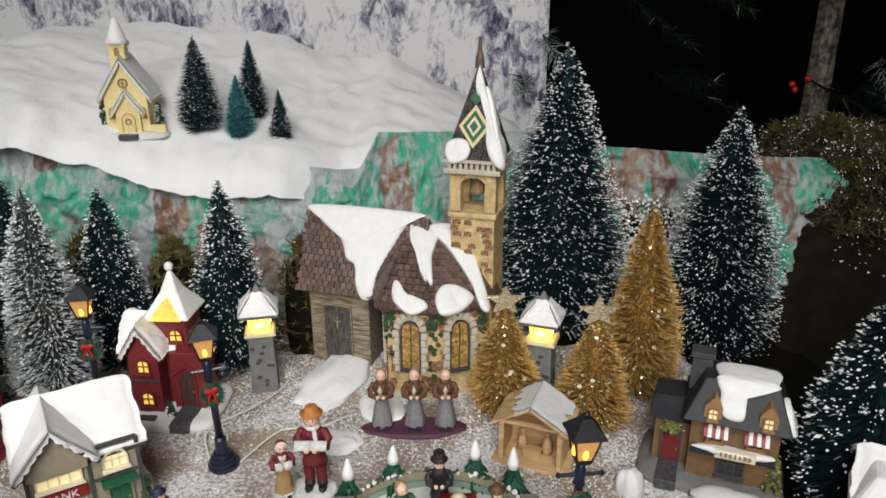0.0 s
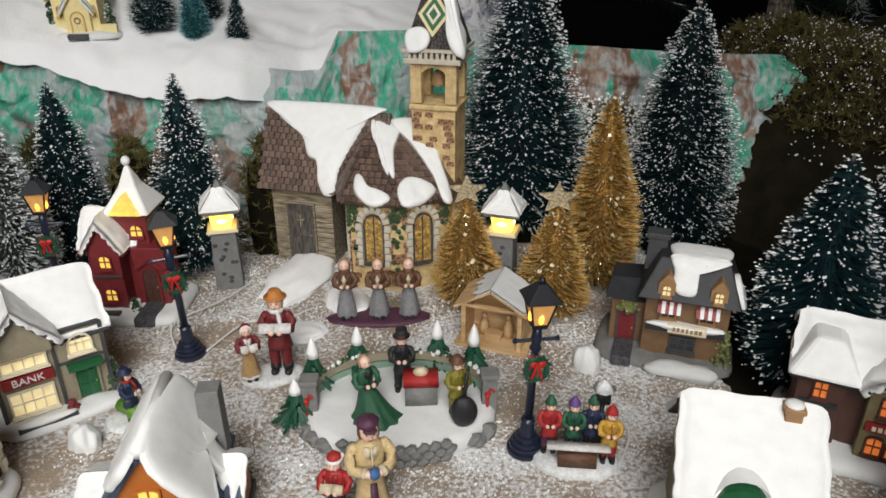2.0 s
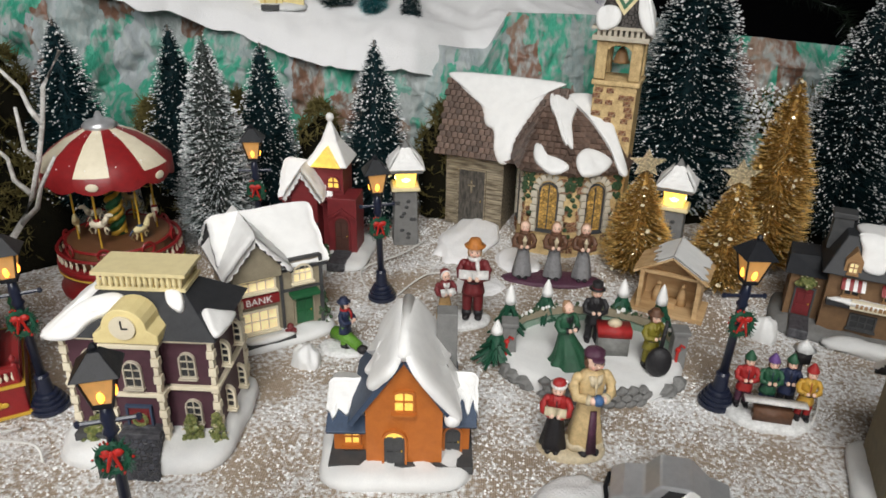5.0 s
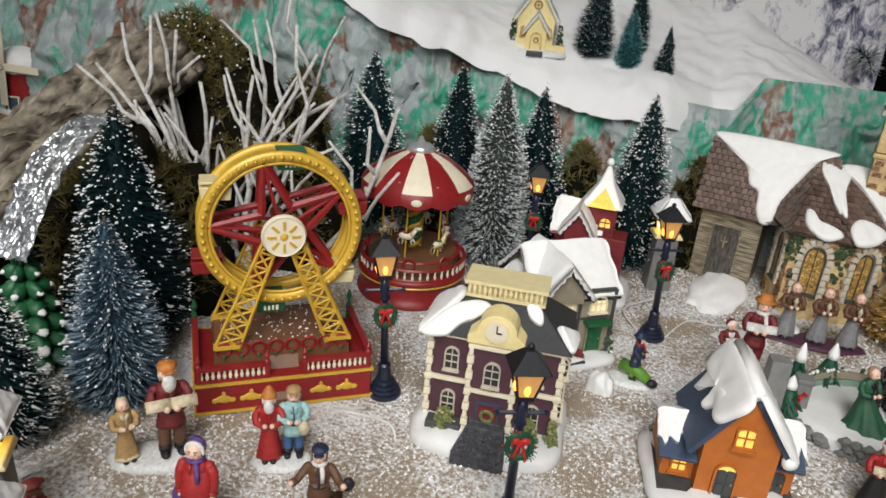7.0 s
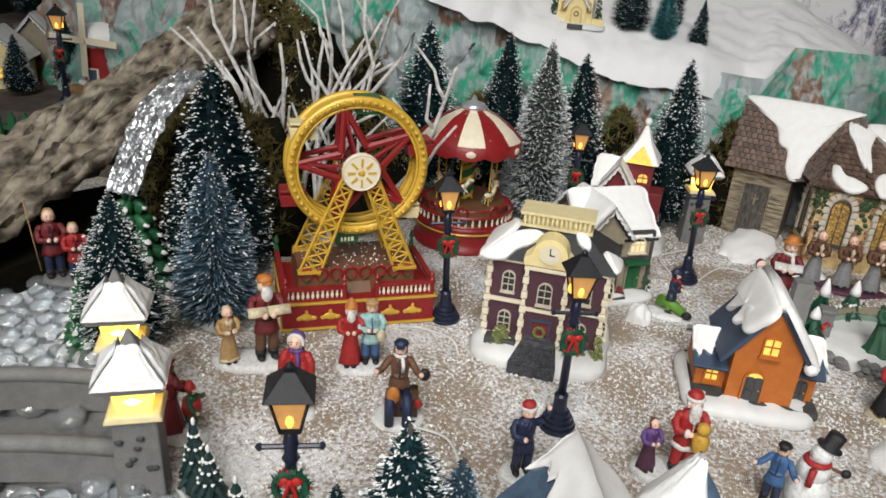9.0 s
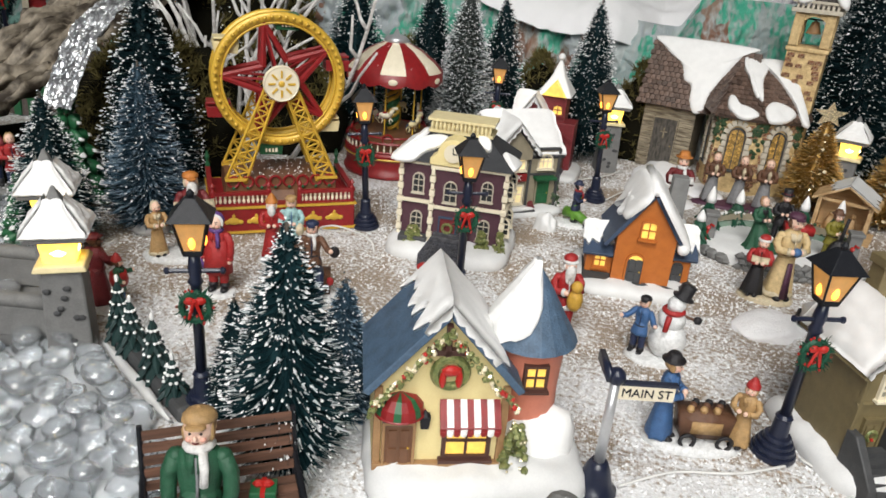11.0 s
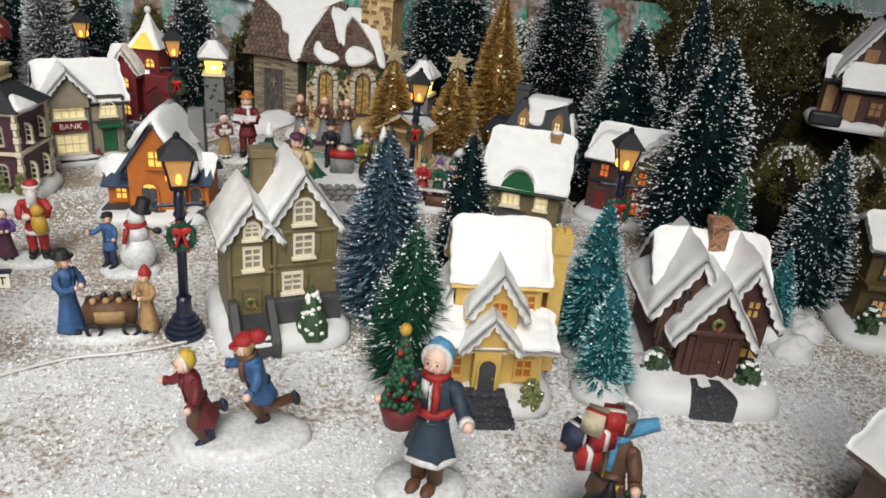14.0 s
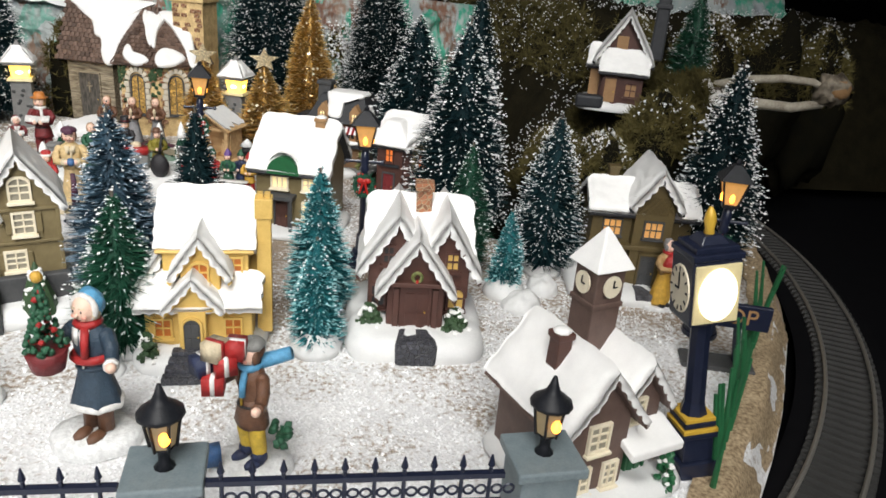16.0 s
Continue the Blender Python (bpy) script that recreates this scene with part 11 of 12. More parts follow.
cord([(-0.405, 0.300, 0.003), (-0.425, 0.272, 0.014), (-0.405, 0.262, 0.024), (-0.380, 0.275, 0.012), (-0.372, 0.270, 0.002)], "white lamp cord looping up from the snow")
cord([(-0.175, 0.515, 0.002), (-0.150, 0.560, 0.003), (-0.120, 0.565, 0.002), (-0.090, 0.585, 0.003)], "white lamp cord lying on the snow")
cord([(-0.200, 0.516, 0.002), (-0.215, 0.560, 0.004), (-0.180, 0.600, 0.005), (-0.160, 0.640, 0.003)], "white lamp cord running to a pillar")
cord([(-0.055, 0.080, 0.002), (-0.085, 0.062, 0.003), (-0.120, 0.052, 0.002), (-0.150, 0.030, 0.002)], "white lamp cord across the burlap")
cord([(-0.045, 0.090, 0.002), (-0.020, 0.070, 0.002), (-0.035, 0.055, 0.002)], "short white lamp cord on snow")
cord([(0.145, 0.360, 0.002), (0.160, 0.390, 0.006), (0.150, 0.420, 0.002)], "white lamp cord near the elf carolers")
cord([(-0.585, 0.150, 0.002), (-0.560, 0.165, 0.020), (-0.575, 0.190, 0.004)], "thin white cord beside the trees")
cord([(-0.165, 0.028, 0.002), (-0.190, 0.000, 0.002), (-0.170, -0.040, 0.002)], "white lamp cord by the street sign")
cord([(-0.385, 0.165, 0.002), (-0.350, 0.160, 0.004), (-0.330, 0.130, 0.002)], "white lamp cord on the burlap")


# ---- mossy slope on the right, dark fir above it ----
def foot_x(y):
    return along(y, (0.20, 0.30, 0.40, 0.50, 0.75, 0.85, 1.0), (0.53, 0.49, 0.445, 0.425, 0.345, 0.30, 0.28))


def slope_y(x):
    """Front edge of the hillside."""
    return 0.235 + 0.35 * smooth_step(0.61, 0.70, x)


def slope_z(x, y):
    d = x - foot_x(y)
    far = smooth_step(0.44, 0.56, y)
    return -0.006 + (0.138 + 0.067 * far) * smooth_step(0.0, 0.145 + 0.045 * far, d) * smooth_step(slope_y(x) - 0.01, slope_y(x) + 0.13, y) + (0.018 * fbm(x * 14, y * 14, 2.0) + 0.008 * fbm(x * 40, y * 40, 5.0)) * smooth_step(0, 0.06, d)


def right_slope():
    def fn(u, v):
        x = 0.26 + 0.95 * u
        y0 = slope_y(x)
        y = y0 + (1.02 - y0) * v
        return (x, y, slope_z(x, y) if v > 0 else -0.03)
    tagged(sheet("moss_slope", M_SLOPE, 110, 90, fn), "mossy hillside dusted with snow, its shade put into the colour", "hillside", kind="structure")
    rng = random.Random(21)

    def spot(r):
        while True:
            x, y = r.uniform(0.34, 1.05), r.uniform(0.25, 0.98)
            if x > foot_x(y) + 0.005 and y > slope_y(x) + 0.01 and not (abs(x - 0.54) < 0.045 and abs(y - 0.395) < 0.04):
                return (x, y, slope_z(x, y) + r.uniform(0.0, 0.010))
    # No tufts low on the rear slope: its bare dark colour stands for shade.
    def shady(r):
        while True:
            q = spot(r)
            if q[1] > 0.50 and q[0] < 0.56 and q[2] > 0.12:
                return q

    def sunny(r):
        while True:
            q = spot(r)
            if q[1] < 0.47 and fbm(q[0] * 22, q[1] * 22, 3.0) > -0.06:
                return q
    tagged(part("moss", clumps(1700, shady, 0.012, 5), M_HILLMOSS), "tufts of olive moss along the crest", "moss", kind="stuff")
    tagged(part("hill_moss", clumps(9500, sunny, 0.0125, 6), M_HILLMOSS), "tufts of olive moss round the hut", "moss", kind="stuff")
    pts = [spot(rng) for _ in range(4200)]
    pts = [(x, y, z + 0.004) for x, y, z in pts if fbm(x * 9, y * 9, 4.0) > -0.05 and (z > 0.09 or y < 0.5)]
    for _ in range(15000):
        x, y, z = spot(rng)
        if y < 0.55 and fbm(x * 16, y * 16, 2.0) > -0.08 and not (x > 0.68 and y < 0.34):
            pts.append((x, y, slope_z(x, y) + rng.uniform(0.002, 0.009)))
    edge = len(pts) + 1200
    while len(pts) < edge:
        x, y, z = spot(rng)
        if y > 0.55 and 0.40 < x < 0.56 and z > 0.13 and fbm(x * 20, y * 20, 7.0) > -0.1:
            pts.append((x, y, z + 0.006))
    tagged(flakes("slope_snow", M_FLAKE, pts, [rng.uniform(0.0005, 0.0016) * (1.9 if q[1] < 0.40 and q[0] < 0.60 else 1.0) for q in pts]), "white snow dusted over the moss", "snow", kind="stuff")

    def strip(r):
        x = r.uniform(0.12, 0.36)
        t = r.random()
        return (x, 0.735 + 0.09 * t, 0.010 + 0.125 * t + r.uniform(-0.006, 0.010))
    tagged(sheet("moss_bank", M_SHADEDK, 30, 14, lambda u, v: (0.10 + 0.28 * u, 0.72 + 0.12 * v, -0.01 + 0.145 * v + 0.012 * fbm(u * 8, v * 4, 1.0))), "near-black bank under the moss below the cliff", "moss", kind="structure")
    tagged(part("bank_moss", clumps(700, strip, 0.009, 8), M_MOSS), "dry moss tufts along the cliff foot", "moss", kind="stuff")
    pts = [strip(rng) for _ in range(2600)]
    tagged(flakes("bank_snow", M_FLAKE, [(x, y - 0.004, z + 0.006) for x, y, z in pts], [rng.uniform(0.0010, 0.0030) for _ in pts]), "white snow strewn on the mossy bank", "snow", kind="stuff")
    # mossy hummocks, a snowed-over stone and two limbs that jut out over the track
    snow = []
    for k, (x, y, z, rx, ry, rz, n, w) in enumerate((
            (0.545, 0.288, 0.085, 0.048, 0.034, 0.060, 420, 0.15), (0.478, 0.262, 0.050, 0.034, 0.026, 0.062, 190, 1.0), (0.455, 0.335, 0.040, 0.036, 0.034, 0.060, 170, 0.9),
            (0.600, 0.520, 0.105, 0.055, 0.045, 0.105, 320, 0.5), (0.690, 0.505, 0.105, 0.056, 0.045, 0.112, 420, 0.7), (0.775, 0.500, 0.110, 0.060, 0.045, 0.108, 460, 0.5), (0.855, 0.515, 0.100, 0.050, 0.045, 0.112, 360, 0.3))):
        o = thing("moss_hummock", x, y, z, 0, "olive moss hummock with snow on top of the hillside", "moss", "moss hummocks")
        part("core", Geo().ball((0, 0, 0), (rx * 0.93, ry * 0.93, rz * 0.93), 22, 14, 0, 0.35, k), M_SHADEDK, o, smooth=True)

        def dome(r):
            a, c = r.uniform(0, 2 * PI), r.uniform(0.15, 1.0)
            q = math.sqrt(1 - c * c)
            f = 0.90 + 0.10 * fbm(a * 2, c * 4, k)
            return (rx * f * q * math.cos(a), ry * f * q * math.sin(a), rz * f * c)
        part("tufts", clumps(n * 3, dome, 0.0105, 60 + k), M_MOSS, o, "frayed olive moss")
        for _ in range(int(n * w * 8)):
            a = dome(rng)
            if a[2] > rz * rng.uniform(0.35, 1.05):
                snow.append((x + a[0] * 1.06, y + a[1] * 1.06, z + a[2] * 1.04 + 0.004))
    tagged(flakes("hummock_snow", M_FLAKE, snow, [rng.uniform(0.0006, 0.0019) for _ in snow]), "white snow lying on the moss hummocks", "snow", kind="stuff")
    st = thing("snowy_stone", 0.628, 0.352, 0.085, 0, "rough stone under snow beside the hut", "stone")
    part("stone", Geo().ball((0, 0, 0), (0.036, 0.030, 0.060), 24, 16, 0, 0.4, 3), M_LOG, st, smooth=True)
    part("snow_cap", Geo().ball((-0.004, -0.006, 0.010), (0.034, 0.027, 0.052), 24, 16, 0, 0.55, 8), M_BIRCH, st, "thin broken snow", True)
    lg = thing("log", 0.690, 0.375, 0.140, 0, "snow-dusted forked log with a cut orange end", "log")
    part("trunk", Geo().tube([(-0.055, 0.060, -0.010), (-0.010, 0.010, 0.014), (0.025, -0.010, 0.020), (0.055, -0.018, 0.019), (0.075, -0.020, 0.010)], 0.0052, 0.0036, 12), M_DRIFT, lg, smooth=True)
    part("branch", Geo().tube([(-0.050, 0.062, -0.020), (-0.005, 0.0, -0.010), (0.035, -0.018, -0.010), (0.070, -0.020, -0.004)], 0.0066, 0.0050, 10), M_DRIFT, lg, smooth=True)
    part("burl", Geo().ball((0.078, -0.022, 0.012), (0.020, 0.016, 0.017), 18, 12, 0, 0.6, 2), M_BARK, lg, "knotted burl", True)
    part("cut_end", Geo().ball((0.080, -0.034, 0.014), (0.011, 0.006, 0.010), 14, 8, 0, 0.3, 2), M_TAN, lg, "cut wood face", True)


right_slope()


def dark_fir():
    """Lower boughs of a large dark Christmas tree behind the village."""
    o = thing("christmas_tree", 0.75, 1.22, 0.0, 0, "large dark green artificial fir behind the village", "tree")
    part("trunk", Geo().tube([(0, 0.25, -0.3), (0, 0.25, 1.2)], 0.03, 0.015, 8), M_BARK, o)
    rng = random.Random(31)
    for k in range(46):
        b = Geo()
        x0, z0 = rng.uniform(-0.62, 0.75), rng.uniform(0.16, 0.75)
        d = Vector((rng.uniform(-0.5, 0.5), -1.0, rng.uniform(-0.55, 0.1))).normalized()
        s = Vector((x0, 0.10 + rng.uniform(0, 0.1), z0))
        L = rng.uniform(0.12, 0.24)
        n = 130
        for i in range(n):
            t = (i + rng.random()) / n
            q = s + d * L * t
            e = Vector((rng.gauss(0, 1), rng.gauss(0, 1), rng.gauss(0, 1)))
            e = (e - d * e.dot(d)).normalized() * 0.9 + d * 0.75
            tip = q + e * 0.034 * (1.1 - 0.5 * t)
            w = d.cross(e).normalized() * 0.0009
            m = len(b.v)
            b.v += [(q - w)[:], (q + w)[:], tip[:]]
            b.f.append((m, m + 1, m + 2))
            b.m.append(1 if rng.random() < (0.5 if k % 9 == 0 else 0.02) else 0)
        b.tube([s, s + d * L], 0.0022, 0.001, 5)
        part("bough", b, [M_FIRDARK, M_FROST], o)
    for x, y, z in ((-0.17, 0.0, 0.225), (-0.15, -0.01, 0.235), (-0.16, 0.01, 0.215)):
        part("berry", Geo().ball((x, y, z), 0.006, 8, 6), M_RIBBON, o, "red berry", True)


M_FIRDARK = S("dark_fir_needles", (0.006, 0.014, 0.007), (0.012, 0.022, 0.010), 0.55, 0, 100, 800, 0.8, 0, 0, 0.3)
dark_fir()


# ---- left: bark, foil waterfall, twigs, moss, upper ledge ----
def left_side():
    bk = thing("bark_slab", -0.74, 0.40, 0, 0, "large slab of pale weathered bark", "bark")
    g = Geo()
    n, m = 90, 80
    a, b = Vector((0.035, 0.13, 0.205)), Vector((-0.10, -0.24, 0.020))
    ax = (b - a).normalized()
    sd = ax.cross(Vector((0, 0, 1))).normalized()
    up = sd.cross(ax)
    p = []
    for i in range(n + 1):
        t = i / n
        for k in range(m + 1):
            u = k / m * 2 - 1
            w = 0.032 + 0.040 * t + 0.014 * fbm(t * 6, u * 2, 3.0)
            q = a.lerp(b, t) + sd * u * w + up * ((1 - u * u) * 0.030 + 0.022 * fbm(t * 5 + 2, u * 6, 1.0) + 0.018 * abs(fbm(t * 3, u * 14, 4.0)) - 0.006 * abs(fbm(t * 20, u * 24, 6.0)))
            p.append(q[:])
    f = [(i * (m + 1) + k, i * (m + 1) + k + 1, (i + 1) * (m + 1) + k + 1, (i + 1) * (m + 1) + k) for i in range(n) for k in range(m)]
    ob = part("slab", g.add(p, f), M_BARK, bk, smooth=True)
    md = ob.modifiers.new("thickness", "SOLIDIFY")
    md.thickness = 0.008
    # near-black core beneath holds the hollow's shade, so that nothing shows through
    part("under_bark", Geo().prism([(0.06, 0.14, 0.0), (-0.02, 0.16, 0.0), (-0.22, -0.26, 0.0), (-0.03, -0.26, 0.0)], (0, 0, 0.03)), M_SHADEDK, bk)
    wf = thing("waterfall", -0.655, 0.330, 0.018, 0, "crinkled silver foil waterfall beside dark bark", "waterfall")

    def fall(u, v):
        y = 0.022 - 0.10 * v ** 0.7
        return ((u - 0.5) * 0.032 - 0.018 * v + 0.003 * fbm(u * 9, v * 9, 1.0), y + 0.003 * fbm(u * 12, v * 14, 2.0), 0.075 + 0.090 * (1 - v ** 1.7) + 0.003 * fbm(u * 16, v * 16, 3.0) + 0.004)
    s = sheet("foil", M_TINSEL, 30, 50, fall)
    s.parent = wf
    part("rock_core", Geo().ball((-0.010, 0.06, 0.03), (0.075, 0.07, 0.095), 30, 18, 0, 0.55, 5), M_SHADEDK, wf, smooth=True)

    def rock(r):
        a, q = r.uniform(0, 2 * PI), r.uniform(-0.2, 1.4)
        return (-0.010 + 0.078 * math.cos(a) * math.cos(q), 0.06 + 0.073 * math.sin(a) * math.cos(q), 0.03 + 0.098 * math.sin(q))
    part("rock_moss", clumps(900, rock, 0.012, 33), M_MOSS, wf, "dry brown moss over the rock")
    # whitened twigs
    rng = random.Random(17)
    o = thing("twig_bush", -0.585, 0.455, 0, 0, "bundle of whitewashed bare twigs behind the ferris wheel", "twigs")
    for i in range(14):
        az = radians(rng.uniform(100, 260)) if i % 3 else radians(rng.uniform(-60, 100))
        L = rng.uniform(0.17, 0.31)
        tilt = rng.uniform(0.25, 1.05) * (1.0 if math.cos(az) < 0 else 0.42)
        d = Vector((math.cos(az) * tilt, math.sin(az) * tilt * 0.5, 1)).normalized()
        pts = [Vector((rng.uniform(-0.04, 0.04), rng.uniform(-0.02, 0.02), 0.0))]
        for k in range(8):
            d = (d + Vector((rng.gauss(0, 0.22), rng.gauss(0, 0.14), rng.gauss(0.03, 0.14)))).normalized()
            pts.append(pts[-1] + d * L / 8)
        g = Geo().tube(pts, 0.0034, 0.0016, 8)
        for k in (2, 3, 4, 5, 6):
            if rng.random() < 0.75:
                e = (pts[k + 1] - pts[k]).normalized() + Vector((rng.choice((-1, 1)) * rng.uniform(0.6, 1.3), rng.uniform(-0.4, 0.4), rng.uniform(-0.1, 0.4)))
                e.normalize()
                q, ln = pts[k], rng.uniform(0.03, 0.085)
                r = [q, q + e * ln * 0.4, q + e * ln * 0.7 + Vector((rng.gauss(0, 0.006), 0, 0.008)), q + e * ln + Vector((rng.gauss(0, 0.008), 0, 0.022))]
                g.tube(r, 0.0025, 0.0013, 7)
        part("twig", g, M_BIRCH, o, smooth=True)

    def mound(r):
        a, t = r.uniform(0, 2 * PI), r.random()
        return (-0.735 + 0.115 * math.sqrt(t) * math.cos(a), 0.60 + 0.075 * math.sqrt(t) * math.sin(a), 0.11 + 0.125 * (1 - t) + r.uniform(-0.008, 0.012))
    part_m = part("moss_mound", Geo().ball((-0.735, 0.60, 0.06), (0.115, 0.085, 0.165), 22, 12, 0, 0.25, 4), M_SHADEDK, smooth=True)
    tagged(part_m, "dark core of a mossy mound", "moss", kind="structure")
    tagged(part("mound_moss", clumps(1700, mound, 0.011, 9), M_MOSS), "tufts of olive moss on the mound", "moss", kind="stuff")

    def low(r):
        return (r.uniform(-0.70, -0.54), r.uniform(0.50, 0.60), 0.02 + 0.11 * r.random())
    part_l = part("moss_bank_left", Geo().ball((-0.62, 0.57, 0.0), (0.10, 0.07, 0.125), 20, 12, 0, 0.3, 6), M_SHADEDK, smooth=True)
    tagged(part_l, "near-black core of the moss bank behind the twigs", "moss", kind="structure")

    def lowmoss(r):
        a, e = r.uniform(0, 2 * PI), r.uniform(0.1, 1.4)
        return (-0.62 + 0.10 * math.cos(a) * math.cos(e), 0.57 + 0.07 * math.sin(a) * math.cos(e), 0.125 * math.sin(e))
    tagged(part("bank_moss_left", clumps(900, lowmoss, 0.011, 12), M_MOSS), "olive and dark moss tufts behind twigs", "moss", kind="stuff")
    pts = [mound(rng) if rng.random() < 0.6 else lowmoss(rng) for _ in range(900)]
    tagged(flakes("mound_snow", M_FLAKE, [(x, y, z + 0.008) for x, y, z in pts], [rng.uniform(0.0006, 0.0018) for _ in pts]), "specks of white snow on the moss", "snow", kind="stuff")
    for x, y, z, s in ((-0.468, 0.690, 0.0, 3), (-0.290, 0.720, 0.0, 4), (-0.640, 0.70, 0.05, 6), (-0.39, 0.74, 0.0, 8), (-0.15, 0.73, 0.0, 9)):
        def tuft(r, x=x, y=y, z=z):
            a, e = r.uniform(0, 2 * PI), r.uniform(0.0, 1.5)
            return (x + 0.034 * math.cos(a) * math.cos(e), y + 0.03 * math.sin(a) * math.cos(e), z + 0.13 * math.sin(e))
        b = thing("moss_tuft", 0, 0, 0, 0, "upright tuft of dry moss against the cliff", "moss", "moss tufts")
        part("core", Geo().ball((x, y, z + 0.03), (0.028, 0.025, 0.085), 12, 8, 0, 0.3, s), M_SHADEDK, b, smooth=True)
        part("moss", clumps(220, tuft, 0.011, s), M_MOSS, b)


left_side()


def upper_ledge():
    lz = 0.062

    def fn(u, v):
        x, y = -1.45 + 0.60 * u, 0.50 + 0.50 * v
        return (x, y, lz + 0.06 * smooth_step(0.78, 0.84, y) + 0.004 * fbm(x * 12, y * 12, 2.0) if v > 0 else -0.03)
    tagged(sheet("upper_ledge", M_LOG, 40, 40, fn), "raised brown wooden ledge dusted with snow", "ledge", kind="structure")
    tagged(part("ledge_step", Geo().box(-1.12, 0.815, 0.05, 0.42, 0.05, 0.075), M_BARK), "rough grey rock step on the ledge", "rock", kind="structure")
    w = thing("windmill", -1.058, 0.70, lz, 8, "red miniature windmill with white sails", "windmill")
    part("plinth", Geo().lathe([(0.062, 0), (0.060, 0.010), (0.050, 0.012)], 24), M_TAN, w, "round tan plinth", True)
    part("body", Geo().lathe([(0.036, 0.010), (0.034, 0.030), (0.031, 0.076)], 10), M_RED, w)
    part("cap", Geo().ball((0, 0, 0.078), (0.036, 0.036, 0.024), 16, 8), M_SNOW, w, "snow-covered cap", True)
    door(w, face_at(0.0, -0.0345, 0.012), 0.014, 0.024, M_SLATE, M_IVORY)
    part("foot_snow", Geo().torus((0, 0, 0.014), 0.038, 0.005, "z", 24, 6), M_SNOW, w, smooth=True)
    for k in range(4):
        part("sail", Geo().turn(Matrix.Translation((-0.006, -0.042, 0.078)) @ Matrix.Rotation(PI / 2 * k + 0.05, 4, "Y")).box(0, 0, 0.0, 0.010, 0.002, 0.052), M_IVORY, w, "white sail", bevel=0.0006)
    part("sail_hub", Geo().tube([(-0.006, -0.046, 0.078), (-0.006, -0.02, 0.078)], 0.004, seg=8), M_IVORY, w)
    copy_thing(lamp0, pose(-1.045, 0.60, 0.045 + 0.012, 0, 0, 30))
    f = thing("picket_fence", -1.03, 0.505, 0.0, 8, "dark green picket fence along the ledge", "fence")
    pk = Geo().box(0, 0, 0.0, 0.010, 0.004, 0.066).add([(-0.005, -0.002, 0.066), (0.005, -0.002, 0.066), (0.005, 0.002, 0.066), (-0.005, 0.002, 0.066), (0, -0.002, 0.074), (0, 0.002, 0.074)], [(0, 1, 4), (3, 5, 2), (1, 2, 5, 4), (0, 4, 5, 3)]).mesh("picket", M_GREENP)
    for i in range(13):
        part("picket", pk, None, f).matrix_basis = Matrix.Translation((-0.13 + 0.0205 * i, -0.012, -0.002))
    part("rail", Geo().box(0, -0.009, 0.022, 0.27, 0.003, 0.005).box(0, -0.009, 0.046, 0.27, 0.003, 0.005), M_GREENP, f)
    part("fence_foot", Geo().box(0, -0.012, -0.03, 0.27, 0.010, 0.03), M_DKGREY, f)
    lit = thing("lit_cottage", -1.19, 0.64, lz, 30, "small yellow cottage with snowy roof and lit window", "house")
    wing(lit, 0, 0, 0.07, 0.06, 0, 0.045, 0.078, "y", M_YELLOWW, M_CHAR, 0.006, 0.006, (1.0, 0.03), 0.004, 3)
    window(lit, face_at(0, -0.03, 0.016), 0.014, 0.016, M_LITWIN, M_TAN)
    lit2 = thing("grey_cottage", -1.20, 0.73, lz, 20, "small grey cottage with snowy roof on the ledge", "house")
    wing(lit2, 0, 0, 0.07, 0.06, 0, 0.055, 0.092, "y", M_GREYW, M_CHAR, 0.006, 0.006, (1.0, 0.03), 0.004, 5)
    window(lit2, face_at(0, -0.03, 0.03), 0.014, 0.016, M_DARKWIN, M_TAN)
    brush_tree(-1.125, 0.60, lz, 0.085, 0.026, "dark")
    brush_tree(-1.10, 0.67, lz, 0.11, 0.026, "dark")
    for i in range(9):
        brush_tree(-1.40 + 0.065 * i, 0.93 + 0.02 * (i % 2), lz + 0.055, 0.17 + 0.02 * (i % 3), 0.042, "dark" if i % 2 else "plain")
    brush_tree(-0.99, 0.86, lz + 0.055, 0.2, 0.046, "dark", where="on the ledge")
    brush_tree(-0.94, 0.84, lz + 0.055, 0.17, 0.046, "bluish", where="on the ledge")
    brush_tree(-1.06, 0.88, lz + 0.055, 0.21, 0.046, "plain", where="on the ledge")
    brush_tree(-1.13, 0.86, lz + 0.055, 0.19, 0.046, "dark", where="on the ledge")
    g = snowy_foot(Geo(), 0.05, 0.03, 0.004)
    person(g, -0.018, 0, 0.004, 0.062, 150, "dkred", "blue", False, hair="brown", arms="out")
    person(g, 0.018, 0, 0.004, 0.060, 200, "dkblue", "dkblue", True, hair="brown", hat="brim", hatc="dkblue", arms="front")
    figurine("ledge_couple_figurine", g, -1.094, 0.86, 0, "painted couple figurine in dark winter clothes", lz + 0.062)
    g = snowy_foot(Geo(), 0.03, 0.03, 0.004)
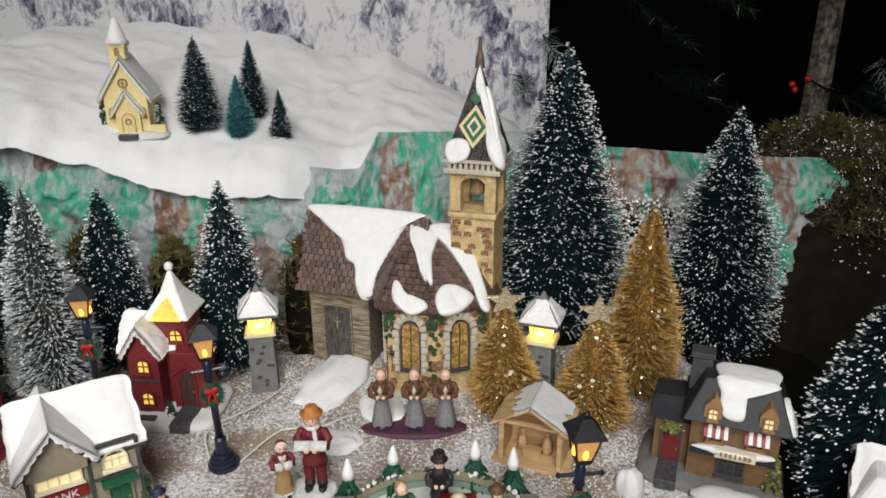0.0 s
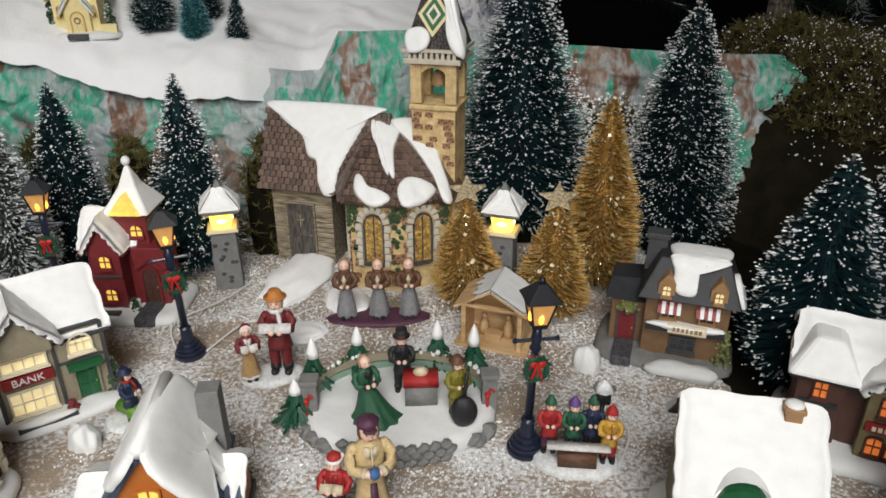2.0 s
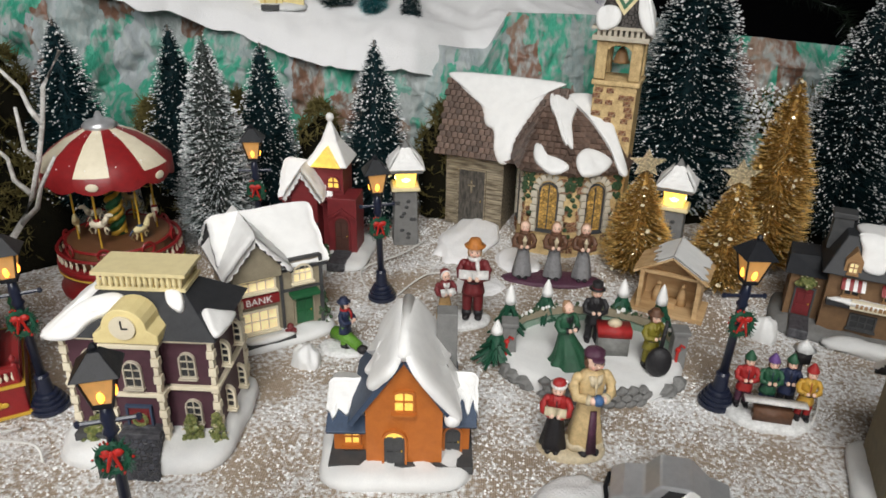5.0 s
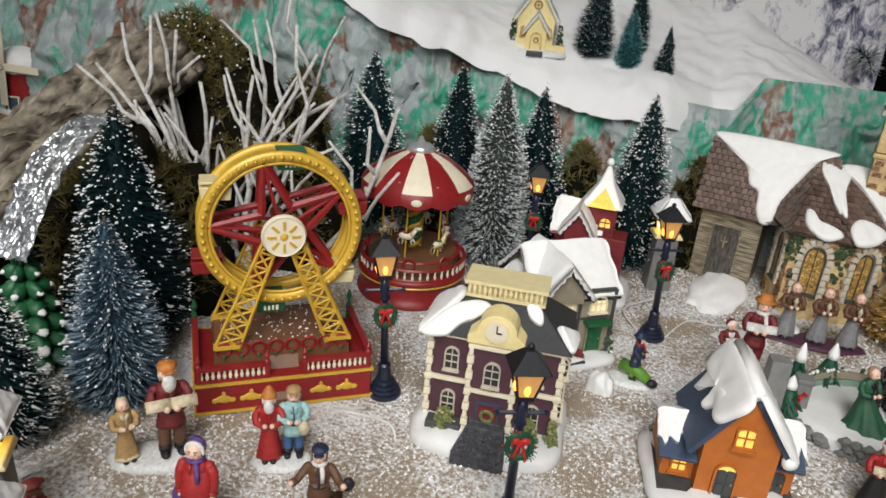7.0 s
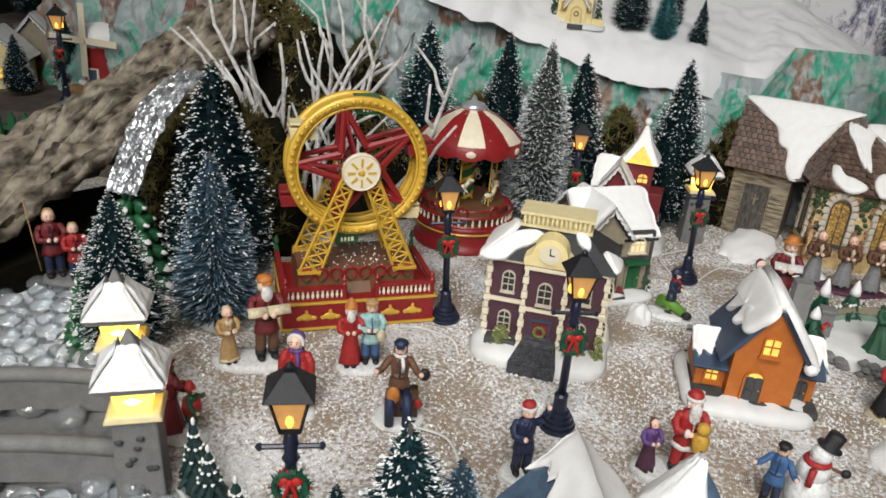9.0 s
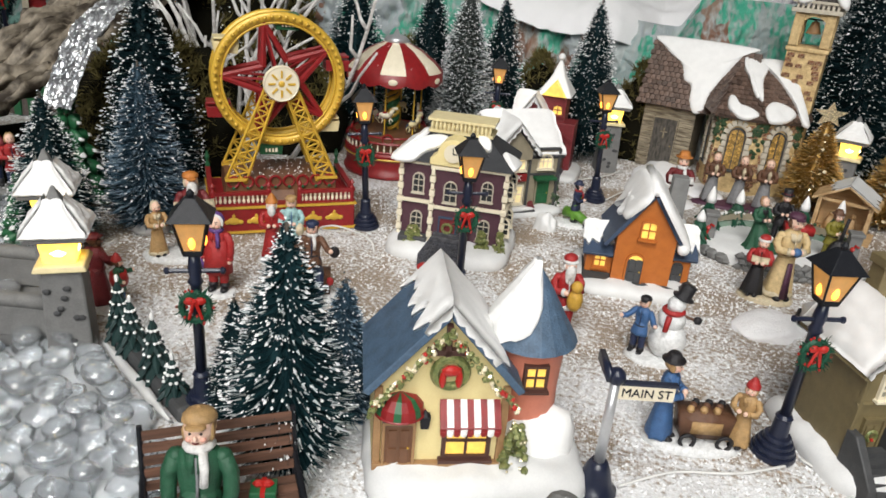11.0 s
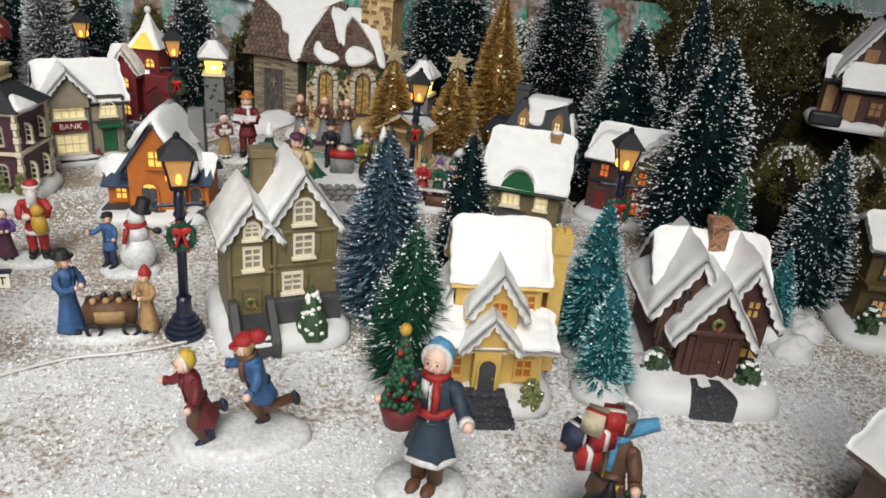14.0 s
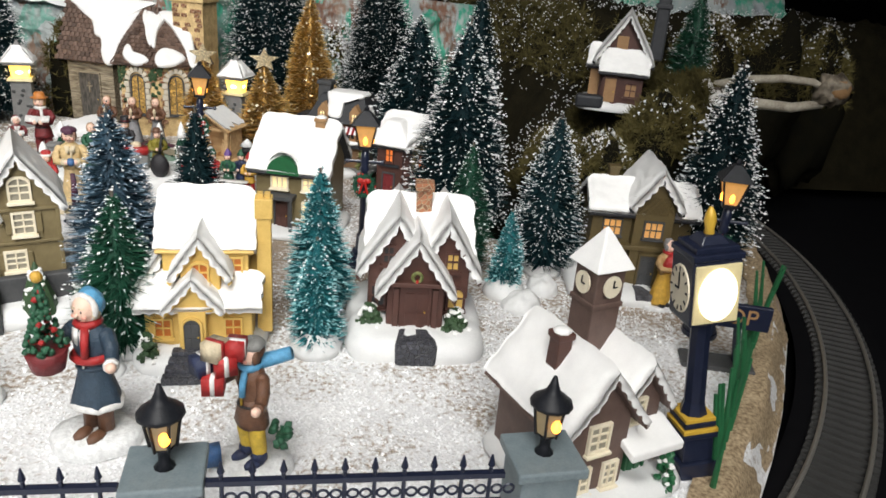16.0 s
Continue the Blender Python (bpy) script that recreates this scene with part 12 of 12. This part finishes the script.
    person(g, 0, 0, 0.004, 0.040, 0, "white", "white", True, hair="tan", hat="cone", hatc="red", arms="front")
    figurine("small_white_figurine", g, -1.020, 0.85, 0, "small white painted figurine with red hat", lz + 0.062)
    h = thing("hilltop_house", -0.80, 0.86, 0.30, 0, "small cream house with snowy roof on the hill", "house")
    wing(h, 0, 0, 0.06, 0.05, -0.12, 0.045, 0.075, "x", M_CREAM, M_CHAR, 0.006, 0.006, (1.0, 0.03), 0.004, 3)


upper_ledge()


# ---- painted resin firs with white-tipped boughs ----
def resin_fir(x, y, h, r, seed):
    o = thing("resin_fir", x, y, 0, seed * 50, "green painted resin fir with white snow-tipped boughs", "tree", "resin firs")
    part("trunk", Geo().lathe([(0.10 * r, 0), (0.09 * r, h * 0.3), (0.03 * r, h)], 7), M_BARK, o)
    n = 7
    for k in range(n):
        t = k / n
        z, q, m = h * (0.12 + 0.80 * t), r * (1 - 0.86 * t), max(5, 10 - k)
        g, s = Geo(), Geo()
        for i in range(m):
            a = 2 * PI * (i + 0.5 * (k % 2)) / m + seed
            g.turn(Matrix.Rotation(a, 4, "Z") @ Matrix.Translation((q * 0.52, 0, z)) @ Matrix.Rotation(0.45, 4, "Y"))
            g.ball((0, 0, 0), (q * 0.56, q * 0.30, h * 0.055), 9, 6, 0, 0.35, i + k)
            s.turn(Matrix.Rotation(a, 4, "Z") @ Matrix.Translation((q * 0.90, 0, z - q * 0.16)) @ Matrix.Rotation(0.55, 4, "Y"))
            s.ball((0, 0, h * 0.022), (q * 0.16 + 0.0006, q * 0.13 + 0.0006, h * 0.014), 8, 5, 0, 0.5, i)
        tier = part("bough_tier", g, M_GREENP, o, smooth=True)
        part("bough_snow", s, M_SNOW, tier, "white painted snow", True)
    part("top_snow", Geo().lathe([(0.14 * r, h * 0.90), (0.12 * r, h * 0.95), (0.01 * r, h * 1.04)], 9), M_SNOW, o, smooth=True)


for q in ((-0.675, 0.265, 0.118, 0.034, 1), (-0.640, 0.165, 0.076, 0.024, 3)):
    resin_fir(*q)
